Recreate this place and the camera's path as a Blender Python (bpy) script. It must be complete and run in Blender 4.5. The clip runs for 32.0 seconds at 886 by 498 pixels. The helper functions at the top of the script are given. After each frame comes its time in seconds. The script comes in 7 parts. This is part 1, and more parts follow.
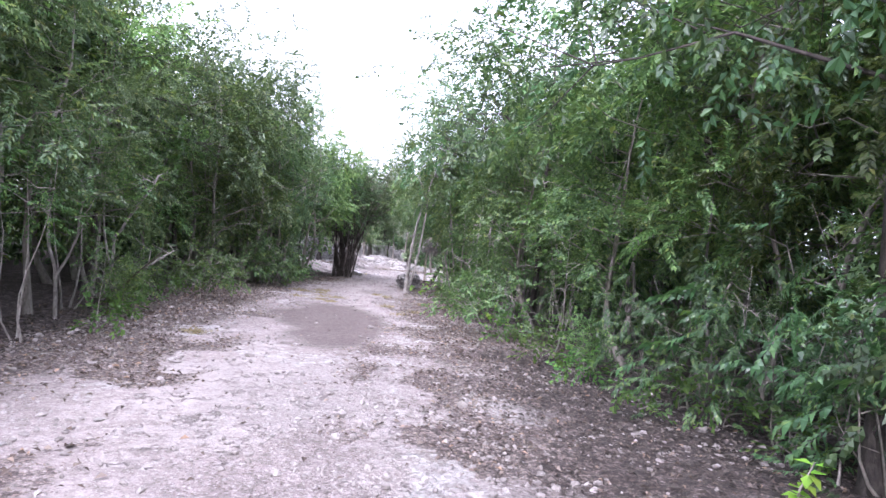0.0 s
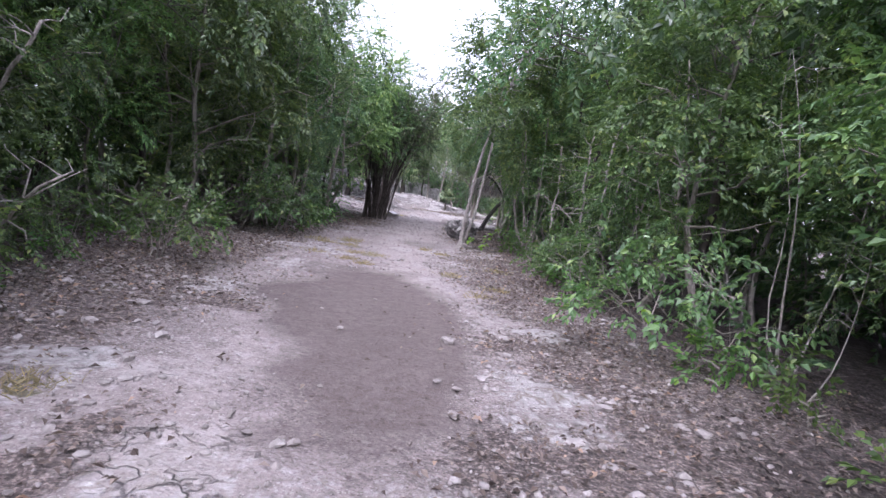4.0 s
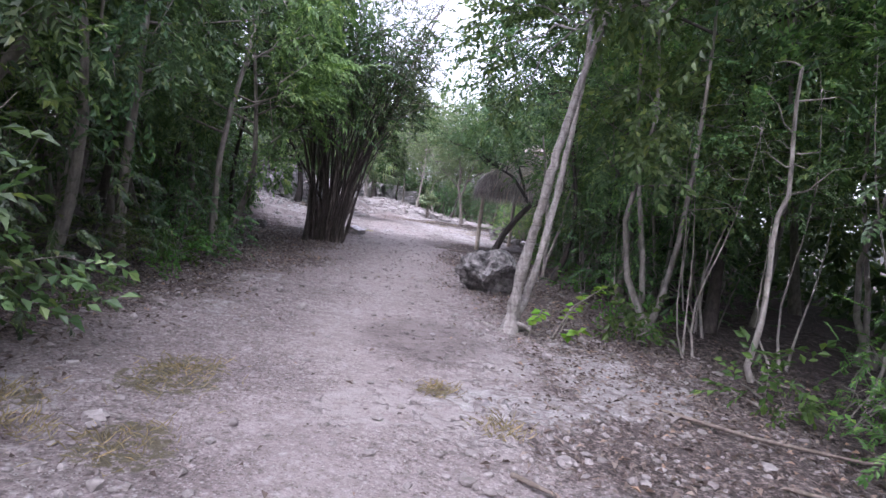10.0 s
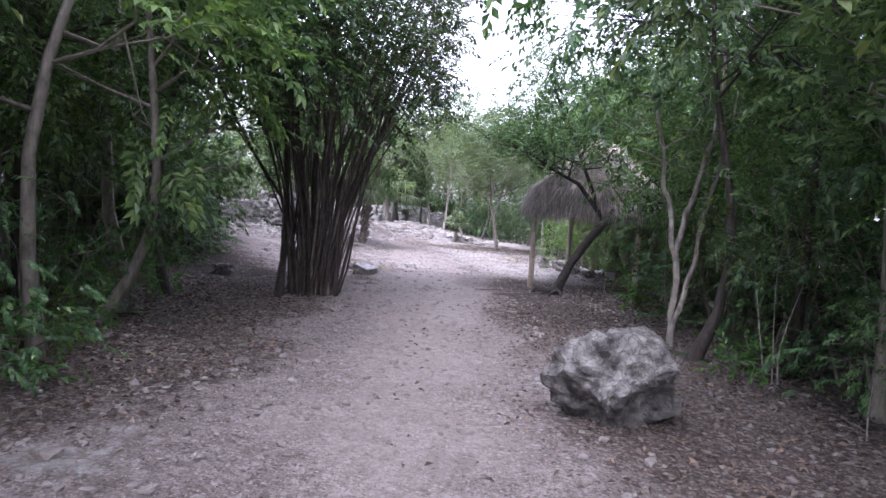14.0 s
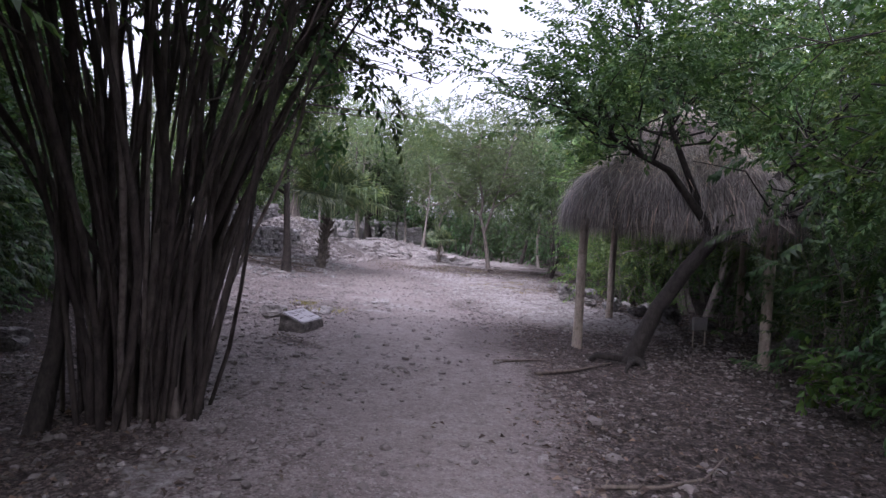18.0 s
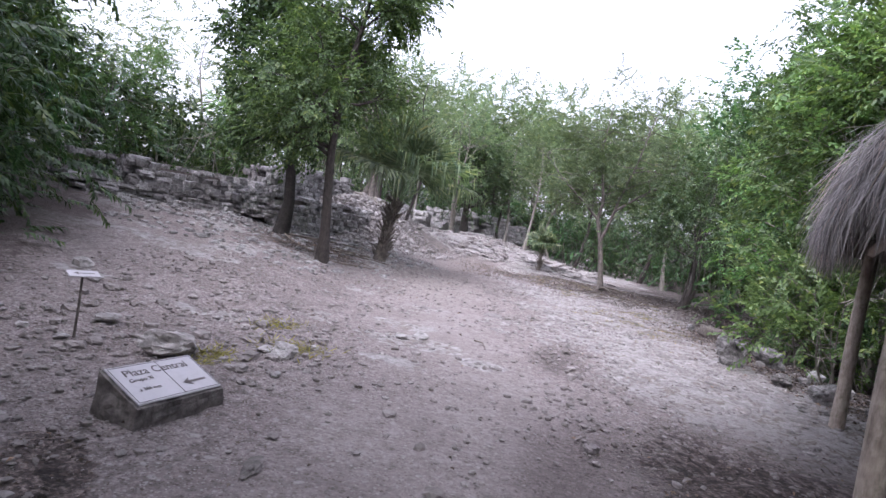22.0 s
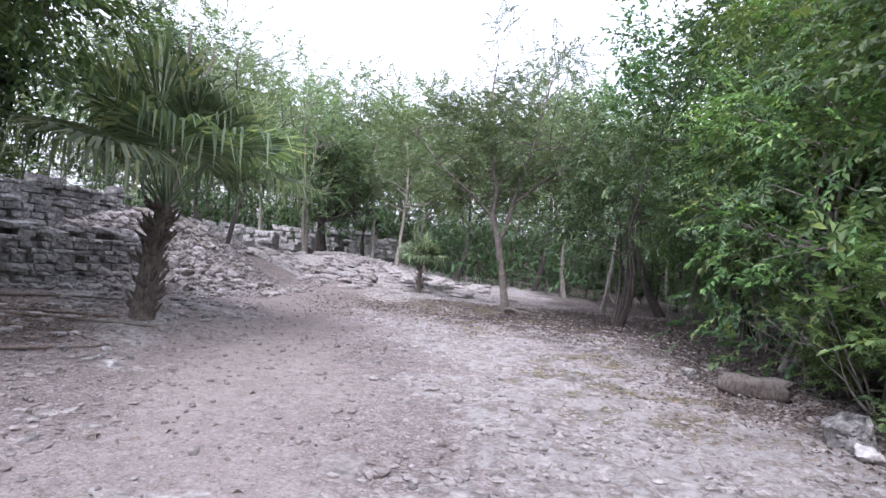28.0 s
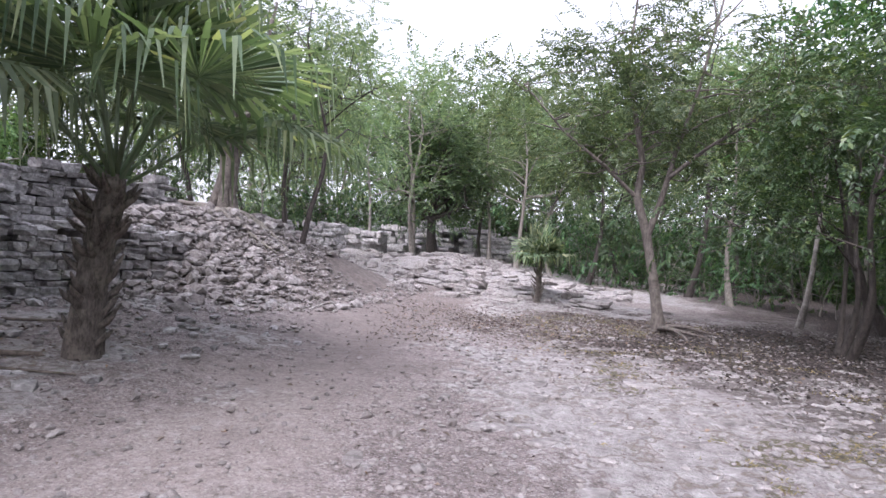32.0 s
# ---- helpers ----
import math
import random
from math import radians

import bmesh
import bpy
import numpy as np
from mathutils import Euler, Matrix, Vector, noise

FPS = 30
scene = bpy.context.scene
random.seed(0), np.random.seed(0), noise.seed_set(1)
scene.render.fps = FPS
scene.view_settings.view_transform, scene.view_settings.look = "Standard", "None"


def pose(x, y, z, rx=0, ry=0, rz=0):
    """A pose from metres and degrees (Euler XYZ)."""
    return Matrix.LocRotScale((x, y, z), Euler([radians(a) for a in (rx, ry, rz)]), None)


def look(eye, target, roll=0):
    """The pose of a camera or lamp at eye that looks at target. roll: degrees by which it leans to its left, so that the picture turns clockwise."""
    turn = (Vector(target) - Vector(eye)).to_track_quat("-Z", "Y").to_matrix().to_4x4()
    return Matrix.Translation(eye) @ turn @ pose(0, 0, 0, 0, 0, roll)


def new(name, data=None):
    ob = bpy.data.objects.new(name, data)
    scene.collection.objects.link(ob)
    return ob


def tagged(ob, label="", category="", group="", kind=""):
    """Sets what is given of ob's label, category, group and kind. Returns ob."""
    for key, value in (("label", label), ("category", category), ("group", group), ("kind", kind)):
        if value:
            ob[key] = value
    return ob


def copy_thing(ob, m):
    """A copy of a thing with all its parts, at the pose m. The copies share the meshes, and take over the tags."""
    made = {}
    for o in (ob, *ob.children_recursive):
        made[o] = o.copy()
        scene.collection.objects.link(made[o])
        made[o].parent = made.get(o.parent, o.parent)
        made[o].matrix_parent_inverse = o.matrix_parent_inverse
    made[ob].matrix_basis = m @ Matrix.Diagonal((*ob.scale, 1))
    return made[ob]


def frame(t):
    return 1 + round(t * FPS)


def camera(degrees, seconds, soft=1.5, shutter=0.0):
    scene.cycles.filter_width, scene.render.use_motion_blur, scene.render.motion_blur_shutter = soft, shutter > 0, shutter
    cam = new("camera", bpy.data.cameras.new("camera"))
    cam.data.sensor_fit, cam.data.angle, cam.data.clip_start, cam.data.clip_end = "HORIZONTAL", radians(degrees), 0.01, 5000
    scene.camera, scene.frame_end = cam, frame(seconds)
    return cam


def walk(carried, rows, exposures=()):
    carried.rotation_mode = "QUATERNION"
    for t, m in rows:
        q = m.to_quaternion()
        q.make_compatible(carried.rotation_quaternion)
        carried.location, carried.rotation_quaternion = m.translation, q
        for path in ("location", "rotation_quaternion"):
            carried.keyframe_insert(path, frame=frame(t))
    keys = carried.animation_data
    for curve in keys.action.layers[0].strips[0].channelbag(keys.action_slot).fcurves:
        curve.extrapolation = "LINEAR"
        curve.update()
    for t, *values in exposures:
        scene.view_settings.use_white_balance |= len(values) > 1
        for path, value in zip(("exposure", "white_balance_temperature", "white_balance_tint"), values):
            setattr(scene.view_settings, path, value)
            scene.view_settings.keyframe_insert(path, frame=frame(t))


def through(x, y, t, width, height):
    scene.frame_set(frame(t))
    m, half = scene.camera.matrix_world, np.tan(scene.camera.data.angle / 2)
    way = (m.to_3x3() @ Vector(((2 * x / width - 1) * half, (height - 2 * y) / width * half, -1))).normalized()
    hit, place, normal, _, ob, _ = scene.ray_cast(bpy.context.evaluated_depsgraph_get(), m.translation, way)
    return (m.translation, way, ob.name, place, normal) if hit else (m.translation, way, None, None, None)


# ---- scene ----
cam = camera(74.14, 32.0)
SKY, SUN, CLOUD = 0.15, 0.4, 1.85
EXPOSURES = ((0.0, 1.85, 5700, 26), (3.0, 1.4, 5700, 26), (8.0, 1.57, 5700, 26), (11.0, 1.28, 5700, 26), (14.0, 1.55, 5700, 26), (17.0, 0.58, 5800, 30), (19.0, 0.65, 5800, 28), (21.0, 1.1, 5800, 26), (23.0, 1.08, 5800, 21), (24.0, 1.48, 5800, 21), (25.0, 0.85, 5700, 8), (28.0, 1.12, 5800, 20), (32.0, 1.1, 5950, 22))
ROWS = [
    (0.0, 4.368, -0.346, 1.650, 1.35, 0.99, -5.72),
    (0.5, 4.086, 0.416, 1.603, 1.63, -0.05, -6.18),
    (1.0, 3.858, 1.213, 1.623, 2.29, -1.48, -5.32),
    (1.5, 3.637, 2.018, 1.623, 2.71, -2.08, -4.58),
    (2.0, 3.475, 2.850, 1.632, 3.81, -3.58, -4.13),
    (2.5, 3.343, 3.624, 1.625, 4.49, -4.20, -4.18),
    (3.0, 3.205, 4.414, 1.563, 4.72, -4.23, -6.01),
    (3.5, 3.076, 5.165, 1.572, 4.49, -5.27, -8.88),
    (5.5, 2.043, 9.120, 1.611, 3.44, -4.36, -3.58),
    (6.0, 1.991, 10.145, 1.598, 5.04, -3.79, -3.11),
    (6.5, 1.933, 11.150, 1.600, 6.93, -4.38, -4.85),
    (7.0, 1.865, 12.007, 1.567, 7.47, 0.71, -6.76),
    (7.5, 1.755, 12.869, 1.644, 5.07, -2.75, -3.91),
    (8.0, 1.648, 13.696, 1.580, 3.03, -3.57, -6.07),
    (8.5, 1.577, 14.683, 1.528, 1.16, -1.46, -10.34),
    (9.0, 1.517, 15.580, 1.536, 0.67, -4.77, -9.80),
    (9.5, 1.479, 16.489, 1.576, 1.23, -4.88, -8.52),
    (10.0, 1.354, 17.455, 1.583, 1.38, -4.55, -7.56),
    (10.5, 1.338, 18.387, 1.604, 2.71, -7.47, -5.62),
    (11.0, 1.310, 19.199, 1.632, 3.50, -7.33, -4.03),
    (11.5, 1.339, 19.948, 1.637, 4.07, -6.94, -3.20),
    (12.0, 1.358, 20.637, 1.674, 4.46, -6.10, -3.05),
    (12.5, 1.361, 21.371, 1.673, 4.29, -10.63, -1.97),
    (13.0, 1.281, 22.064, 1.691, 4.87, -9.83, -2.58),
    (13.5, 1.056, 22.690, 1.651, 4.05, -3.59, -4.72),
    (14.0, 0.882, 23.380, 1.642, 3.90, -2.85, -4.34),
    (14.5, 0.816, 24.304, 1.645, 4.43, -2.89, -1.71),
    (16.5, 0.240, 27.368, 1.629, 4.40, -0.50, -5.46),
    (17.0, 0.182, 28.160, 1.626, 3.47, -1.64, -4.83),
    (17.5, 0.175, 28.953, 1.639, 2.16, -0.14, -3.82),
    (18.0, 0.248, 29.774, 1.636, 1.60, -1.13, -3.68),
    (18.5, 0.238, 30.676, 1.612, 1.05, -5.87, -4.58),
    (19.0, 0.284, 31.450, 1.587, 2.38, -3.69, -4.56),
    (19.5, 0.252, 32.124, 1.584, 2.05, -2.54, -3.69),
    (20.0, 0.227, 32.787, 1.597, 1.17, -2.61, -2.76),
    (20.5, 0.259, 33.513, 1.574, 1.67, -1.54, -2.43),
    (21.0, 0.303, 34.268, 1.615, 2.11, -0.79, -2.67),
    (21.5, 0.365, 34.936, 1.591, 5.18, -1.04, -5.66),
    (22.0, 0.356, 35.629, 1.646, 12.40, -2.63, -9.92),
    (22.5, 0.167, 36.558, 1.508, 25.20, -11.74, -10.22),
    (23.0, -0.063, 37.153, 1.388, 41.59, -18.85, -12.85),
    (23.5, -0.416, 37.340, 1.385, 52.37, -28.72, -17.40),
    (24.0, -0.285, 37.986, 1.531, 65.39, -33.36, -15.21),
    (24.5, -0.322, 38.728, 1.555, 43.94, -14.30, -14.21),
    (25.0, -0.418, 39.204, 1.628, 3.63, -6.64, -3.31),
    (25.5, -0.493, 39.563, 1.584, 0.51, -0.96, -2.89),
    (27.5, -0.354, 42.165, 1.632, -0.51, 0.17, -2.67),
    (28.0, -0.242, 42.701, 1.629, -0.38, 0.44, -4.24),
    (28.5, -0.174, 43.266, 1.626, 0.74, 0.19, -2.74),
    (29.0, -0.107, 43.842, 1.581, 1.84, 1.79, -2.29),
    (29.5, -0.049, 44.345, 1.571, 2.03, 3.80, -3.68),
    (30.0, -0.054, 45.048, 1.598, 2.68, -1.06, -3.97),
    (30.5, -0.029, 45.580, 1.601, 4.80, -2.00, -3.98),
    (31.0, -0.060, 46.048, 1.596, 6.97, -0.89, -3.86),
    (31.5, -0.030, 46.490, 1.577, 9.27, 0.20, -3.85),
    (32.0, -0.080, 47.175, 1.565, 12.18, -0.24, -3.21),
]
walk(cam, [(t, pose(x, y, z, 90 + pitch, roll, yaw)) for t, x, y, z, yaw, pitch, roll in ROWS], EXPOSURES)

# ---- world, sun ----
world = bpy.data.worlds.new("world")
scene.world = world
world.use_nodes = True
wn = world.node_tree
sky = wn.nodes.new("ShaderNodeTexSky")
sky.sky_type = "NISHITA"
sky.sun_disc = False
sky.sun_elevation = radians(52)
sky.sun_rotation = radians(200)
sky.air_density, sky.dust_density, sky.ozone_density = 1.0, 4.0, 1.0
veil = wn.nodes.new("ShaderNodeHueSaturation")  # thin bright cloud over the whole sky
veil.inputs["Saturation"].default_value, veil.inputs["Value"].default_value = 0.22, CLOUD
wn.links.new(sky.outputs[0], veil.inputs["Color"])
wn.links.new(veil.outputs[0], wn.nodes["Background"].inputs[0])
wn.nodes["Background"].inputs[1].default_value = SKY
sun = new("sun", bpy.data.lights.new("sun", "SUN"))
sun.data.energy, sun.data.angle, sun.data.color = SUN, radians(24), (1.0, 0.95, 0.88)
sun.matrix_world = look((0, 0, 60), (0 - 0.34 * 40, 0 + 0.94 * 40, 60 - 51))

rs = np.random.RandomState


# ---- small noise on arrays ----
def lattice(ix, iy, seed):
    h = np.sin(ix * 127.1 + iy * 311.7 + seed * 74.7) * 43758.5453
    return h - np.floor(h)


def vnoise(x, y, seed=0):
    ix, iy = np.floor(x), np.floor(y)
    fx, fy = x - ix, y - iy
    fx, fy = fx * fx * (3 - 2 * fx), fy * fy * (3 - 2 * fy)
    a, b = lattice(ix, iy, seed), lattice(ix + 1, iy, seed)
    c, d = lattice(ix, iy + 1, seed), lattice(ix + 1, iy + 1, seed)
    return (a * (1 - fx) + b * fx) * (1 - fy) + (c * (1 - fx) + d * fx) * fy


def fbm(x, y, seed=0, octaves=4):
    total, amp, norm = 0, 1.0, 0
    for k in range(octaves):
        total = total + amp * vnoise(x * 2 ** k + 7.3 * k, y * 2 ** k - 3.1 * k, seed + k)
        norm += amp
        amp *= 0.5
    return total / norm


def step(a, b, v):
    t = np.clip((v - a) / (b - a), 0, 1)
    return t * t * (3 - 2 * t)


# ---- plan: edges of the woods along the way, and the lie of the land ----
LEFT = ((-30, -0.4), (0, -0.8), (9, -1.3), (12, -2.5), (15, -3.7), (17.5, -4.3), (20, -3.9), (22, -3.2), (24, -2.8), (27, -3.3), (31, -4.5), (33, -5.2), (35.9, -6.8), (37, -7.1), (38.3, -7.3), (40, -7.9), (41.3, -8.3), (42.4, -9.2), (44.6, -11.4), (46.8, -14.2), (50, -17), (60, -20), (100, -20))
RIGHT = ((-30, 8.6), (0, 8.2), (6, 7.6), (9, 6.8), (13, 5.8), (16, 5.0), (20, 5.0), (23, 4.8), (27, 4.3), (30, 4.3), (33, 4.6), (36, 4.6), (37.4, 4.9), (39, 7.2), (46, 5.2), (50, 5.3), (55, 6.4), (60, 7.6), (66, 9.0), (75, 9.0), (100, 8.0))
TRACK = ((-30, 3.6), (0, 3.2), (5, 2.6), (10, 1.8), (15, 1.2), (20, 0.6), (25, 0.3), (30, 0.0), (36, 0.0), (42, -0.8), (50, -2.4), (60, -4.2), (70, -6.0), (100, -8))


def along(table, y):
    return np.interp(y, [p[0] for p in table], [p[1] for p in table])


def land(x, y):
    x, y = np.asarray(x, float), np.asarray(y, float)
    rise = step(36, 50, y) * 0.115 * np.clip(-3.6 - x, 0, 14) * (1 - 0.35 * step(62, 72, y))
    back = step(64, 74, y) * step(1.0, -5.5, x) * 0.75 * (1 - 0.6 * step(-5.5, -9.0, x))
    ledge = step(60, 63, y + 0.25 * x) * step(3.5, -3.0, x) * 0.22
    fall = -0.05 * np.clip(x - 5, 0, 8) * step(36, 60, y)
    bank = 0.16 * step(0.2, 1.6, along(LEFT, y) + 0.6 - x) * step(20, 26, y) * step(36, 32, y)
    soft = 0.10 * (fbm(x * 0.35, y * 0.35, 3) - 0.5) + 0.05 * (fbm(x * 1.3, y * 1.3, 5) - 0.5)
    edge = step(1.4, 3.4, np.abs(x - along(TRACK, y)))
    return rise + back + ledge + fall + bank + soft * (0.45 + 0.9 * edge)


def at(x, y, dz=0.0):
    return (x, y, float(land(x, y)) + dz)


# ---- materials ----
def material(name):
    m = bpy.data.materials.new(name)
    m.use_nodes = True
    return m, m.node_tree, m.node_tree.nodes["Principled BSDF"]


def node(tree, kind, **values):
    n = tree.nodes.new(kind)
    for key, value in values.items():
        n.inputs[key].default_value = value
    return n


def ramp(tree, source, stops):
    r = tree.nodes.new("ShaderNodeValToRGB")
    while len(r.color_ramp.elements) < len(stops):
        r.color_ramp.elements.new(0.5)
    for e, (p, c) in zip(r.color_ramp.elements, stops):
        e.position, e.color = p, (*c, 1)
    tree.links.new(source, r.inputs[0])
    return r.outputs[0]


def blend(tree, a, b, fac, mode="MIX"):
    m = tree.nodes.new("ShaderNodeMix")
    m.data_type, m.blend_type = "RGBA", mode
    for socket, v in ((m.inputs[6], a), (m.inputs[7], b), (m.inputs[0], fac)):
        if hasattr(v, "is_output"):
            tree.links.new(v, socket)
        elif isinstance(v, tuple):
            socket.default_value = (*v, 1)
        else:
            socket.default_value = v
    return m.outputs[2]


def calc(tree, op, a, b, clamp=False):
    m = tree.nodes.new("ShaderNodeMath")
    m.operation, m.use_clamp = op, clamp
    for socket, v in zip(m.inputs, (a, b)):
        if hasattr(v, "is_output"):
            tree.links.new(v, socket)
        else:
            socket.default_value = v
    return m.outputs[0]


def grain(tree, scale, detail=6, rough=0.6, coords="Object"):
    tc = tree.nodes.new("ShaderNodeTexCoord")
    n = node(tree, "ShaderNodeTexNoise", Scale=scale, Detail=detail, Roughness=rough)
    tree.links.new(tc.outputs[coords], n.inputs["Vector"])
    return n.outputs[0]


def relief(tree, bsdf, height, strength, distance):
    b = node(tree, "ShaderNodeBump", Strength=strength, Distance=distance)
    tree.links.new(height, b.inputs["Height"])
    tree.links.new(b.outputs[0], bsdf.inputs["Normal"])


def world_grain(tree, scale, detail=6, rough=0.6):
    g = tree.nodes.new("ShaderNodeNewGeometry")
    n = node(tree, "ShaderNodeTexNoise", Scale=scale, Detail=detail, Roughness=rough)
    tree.links.new(g.outputs["Position"], n.inputs["Vector"])
    return n.outputs[0]


def leaf_material(name, dark, mid, light, gloss=0.5, through=0.42):
    m, t, b = material(name)
    g = t.nodes.new("ShaderNodeNewGeometry")
    o = t.nodes.new("ShaderNodeObjectInfo")
    col = ramp(t, g.outputs["Random Per Island"], ((0.0, dark), (0.55, mid), (0.9, light), (1.0, (light[0] * 1.5, light[1] * 1.25, light[2]))))
    hue = node(t, "ShaderNodeHueSaturation", Saturation=1.0)
    t.links.new(calc(t, "MULTIPLY_ADD", o.outputs["Random"], 0.05), hue.inputs["Hue"])
    hue.inputs["Hue"].links[0].from_node.inputs[2].default_value = 0.475
    val = calc(t, "MULTIPLY_ADD", o.outputs["Random"], 0.7)
    val.node.inputs[2].default_value = 0.62
    t.links.new(val, hue.inputs["Value"])
    t.links.new(col, hue.inputs["Color"])
    t.links.new(hue.outputs[0], b.inputs["Base Color"])
    b.inputs["Roughness"].default_value = gloss
    tr = t.nodes.new("ShaderNodeBsdfTranslucent")
    t.links.new(blend(t, hue.outputs[0], (1.25, 1.3, 0.6), 1.0, "MULTIPLY"), tr.inputs["Color"])
    mix = t.nodes.new("ShaderNodeMixShader")
    mix.inputs[0].default_value = through
    t.links.new(b.outputs[0], mix.inputs[1])
    t.links.new(tr.outputs[0], mix.inputs[2])
    t.links.new(mix.outputs[0], t.nodes["Material Output"].inputs[0])
    return m


LEAF = leaf_material("leaf_green", (0.046, 0.086, 0.036), (0.094, 0.160, 0.066), (0.155, 0.240, 0.100), 0.42)
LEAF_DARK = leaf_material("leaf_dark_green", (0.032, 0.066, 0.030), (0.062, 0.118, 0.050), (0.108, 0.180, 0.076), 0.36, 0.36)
LEAF_PALE = leaf_material("leaf_fresh_green", (0.048, 0.105, 0.028), (0.082, 0.165, 0.042), (0.125, 0.225, 0.058))
LEAF_FINE = leaf_material("leaf_fine_green", (0.066, 0.116, 0.058), (0.112, 0.178, 0.092), (0.175, 0.25, 0.13), 0.42)
# green of the back trees, with bright haze put into the colour
LEAF_HAZY = leaf_material("leaf_hazy_green", (0.095, 0.140, 0.080), (0.150, 0.210, 0.118), (0.215, 0.285, 0.165), 0.45, 0.45)
# lighter copy of the leaf green, with extra light put into its colour
LEAF_LIT = leaf_material("leaf_lit_green", (0.072, 0.128, 0.046), (0.132, 0.212, 0.080), (0.200, 0.295, 0.118), 0.42)
LEAF_LIME = leaf_material("leaf_lime_green", (0.12, 0.24, 0.03), (0.18, 0.33, 0.04), (0.24, 0.40, 0.06), 0.5, 0.45)
PALM = leaf_material("palm_leaf", (0.065, 0.1, 0.06), (0.145, 0.195, 0.115), (0.26, 0.31, 0.2), 0.5, 0.38)
GRASS = leaf_material("dry_grass", (0.16, 0.135, 0.07), (0.25, 0.215, 0.115), (0.33, 0.295, 0.17), 0.8, 0.3)
GRASS_YELLOW = leaf_material("yellow_grass", (0.20, 0.18, 0.05), (0.33, 0.30, 0.08), (0.42, 0.40, 0.13), 0.8, 0.3)
# darker copy of the fallen leaf, with shade in its colour
LITTER_SHADED = leaf_material("shaded_fallen_leaf", (0.026, 0.020, 0.017), (0.062, 0.049, 0.043), (0.12, 0.10, 0.09), 0.8, 0.1)
LITTER = leaf_material("fallen_leaf", (0.045, 0.032, 0.025), (0.115, 0.086, 0.071), (0.22, 0.18, 0.155), 0.8, 0.1)


def bark_material(name, dark, light, spots=0.0, scale=6.0, bump=0.6):
    m, t, b = material(name)
    tc = t.nodes.new("ShaderNodeTexCoord")
    mp = t.nodes.new("ShaderNodeMapping")
    mp.inputs["Scale"].default_value = (1, 1, 0.3)
    t.links.new(tc.outputs["Object"], mp.inputs["Vector"])
    n = node(t, "ShaderNodeTexNoise", Scale=scale * 4, Detail=8.0, Roughness=0.65)
    t.links.new(mp.outputs[0], n.inputs["Vector"])
    col = ramp(t, n.outputs[0], ((0.3, dark), (0.68, light)))
    big = grain(t, scale * 0.7, 4)
    col = blend(t, col, (light[0] * 1.25, light[1] * 1.25, light[2] * 1.2), ramp(t, big, ((0.5, (0, 0, 0)), (0.62, (spots, spots, spots)))))
    col = blend(t, col, (dark[0] * 0.8, dark[1] * 0.95, dark[2] * 0.7), ramp(t, grain(t, scale * 1.7, 5), ((0.56, (0, 0, 0)), (0.7, (0.7, 0.7, 0.7)))))
    t.links.new(col, b.inputs["Base Color"])
    b.inputs["Roughness"].default_value = 0.9
    relief(t, b, n.outputs[0], bump, 0.02)
    return m


BARK = bark_material("bark_grey", (0.10, 0.088, 0.075), (0.26, 0.235, 0.205), 0.4)
BARK_PALE = bark_material("bark_pale", (0.11, 0.096, 0.085), (0.34, 0.31, 0.285), 0.75, 4.5, 0.8)


def ringed_bark(name):
    m, t, b = material(name)
    tc = t.nodes.new("ShaderNodeTexCoord")
    got = []
    for scale, size, detail in (((1, 1, 0.35), 26, 8), ((0.8, 0.8, 5.0), 7, 6), ((1, 1, 0.8), 5, 6)):
        mp = t.nodes.new("ShaderNodeMapping")
        mp.inputs["Scale"].default_value = scale
        t.links.new(tc.outputs["Object"], mp.inputs["Vector"])
        n = node(t, "ShaderNodeTexNoise", Scale=size, Detail=float(detail), Roughness=0.68)
        t.links.new(mp.outputs[0], n.inputs["Vector"])
        got.append(n.outputs[0])
    col = ramp(t, got[0], ((0.3, (0.15, 0.132, 0.12)), (0.55, (0.31, 0.285, 0.265)), (0.72, (0.44, 0.415, 0.39))))
    col = blend(t, col, (0.07, 0.058, 0.05), ramp(t, got[1], ((0.54, (0, 0, 0)), (0.66, (0.75, 0.75, 0.75)))))
    col = blend(t, col, (0.16, 0.14, 0.125), ramp(t, got[2], ((0.52, (0, 0, 0)), (0.62, (0.8, 0.8, 0.8)))))
    t.links.new(col, b.inputs["Base Color"])
    b.inputs["Roughness"].default_value = 0.9
    relief(t, b, calc(t, "SUBTRACT", got[0], got[1]), 0.9, 0.025)
    return m


BARK_RING = ringed_bark("bark_ringed")
BARK_DARK = bark_material("bark_dark", (0.020, 0.016, 0.014), (0.075, 0.062, 0.054), 0.25, 7, 1.0)
CULM = bark_material("bamboo_culm", (0.06, 0.047, 0.04), (0.23, 0.195, 0.175), 0.35, 5, 0.5)
TWIG = bark_material("dry_twig", (0.07, 0.056, 0.046), (0.19, 0.155, 0.13), 0.3)
POST = bark_material("weathered_post", (0.20, 0.165, 0.135), (0.46, 0.39, 0.33), 0.3, 8, 0.8)
BOOT = bark_material("palm_trunk", (0.028, 0.022, 0.018), (0.17, 0.145, 0.125), 0.6, 9, 1.0)
BARK_MID = bark_material("bark_brown", (0.05, 0.042, 0.036), (0.165, 0.142, 0.124), 0.4, 7, 0.9)


def world_colour(tree, scale):
    g = tree.nodes.new("ShaderNodeNewGeometry")
    n = node(tree, "ShaderNodeTexNoise", Scale=scale, Detail=3.0)
    tree.links.new(g.outputs["Position"], n.inputs["Vector"])
    return n.outputs["Color"]


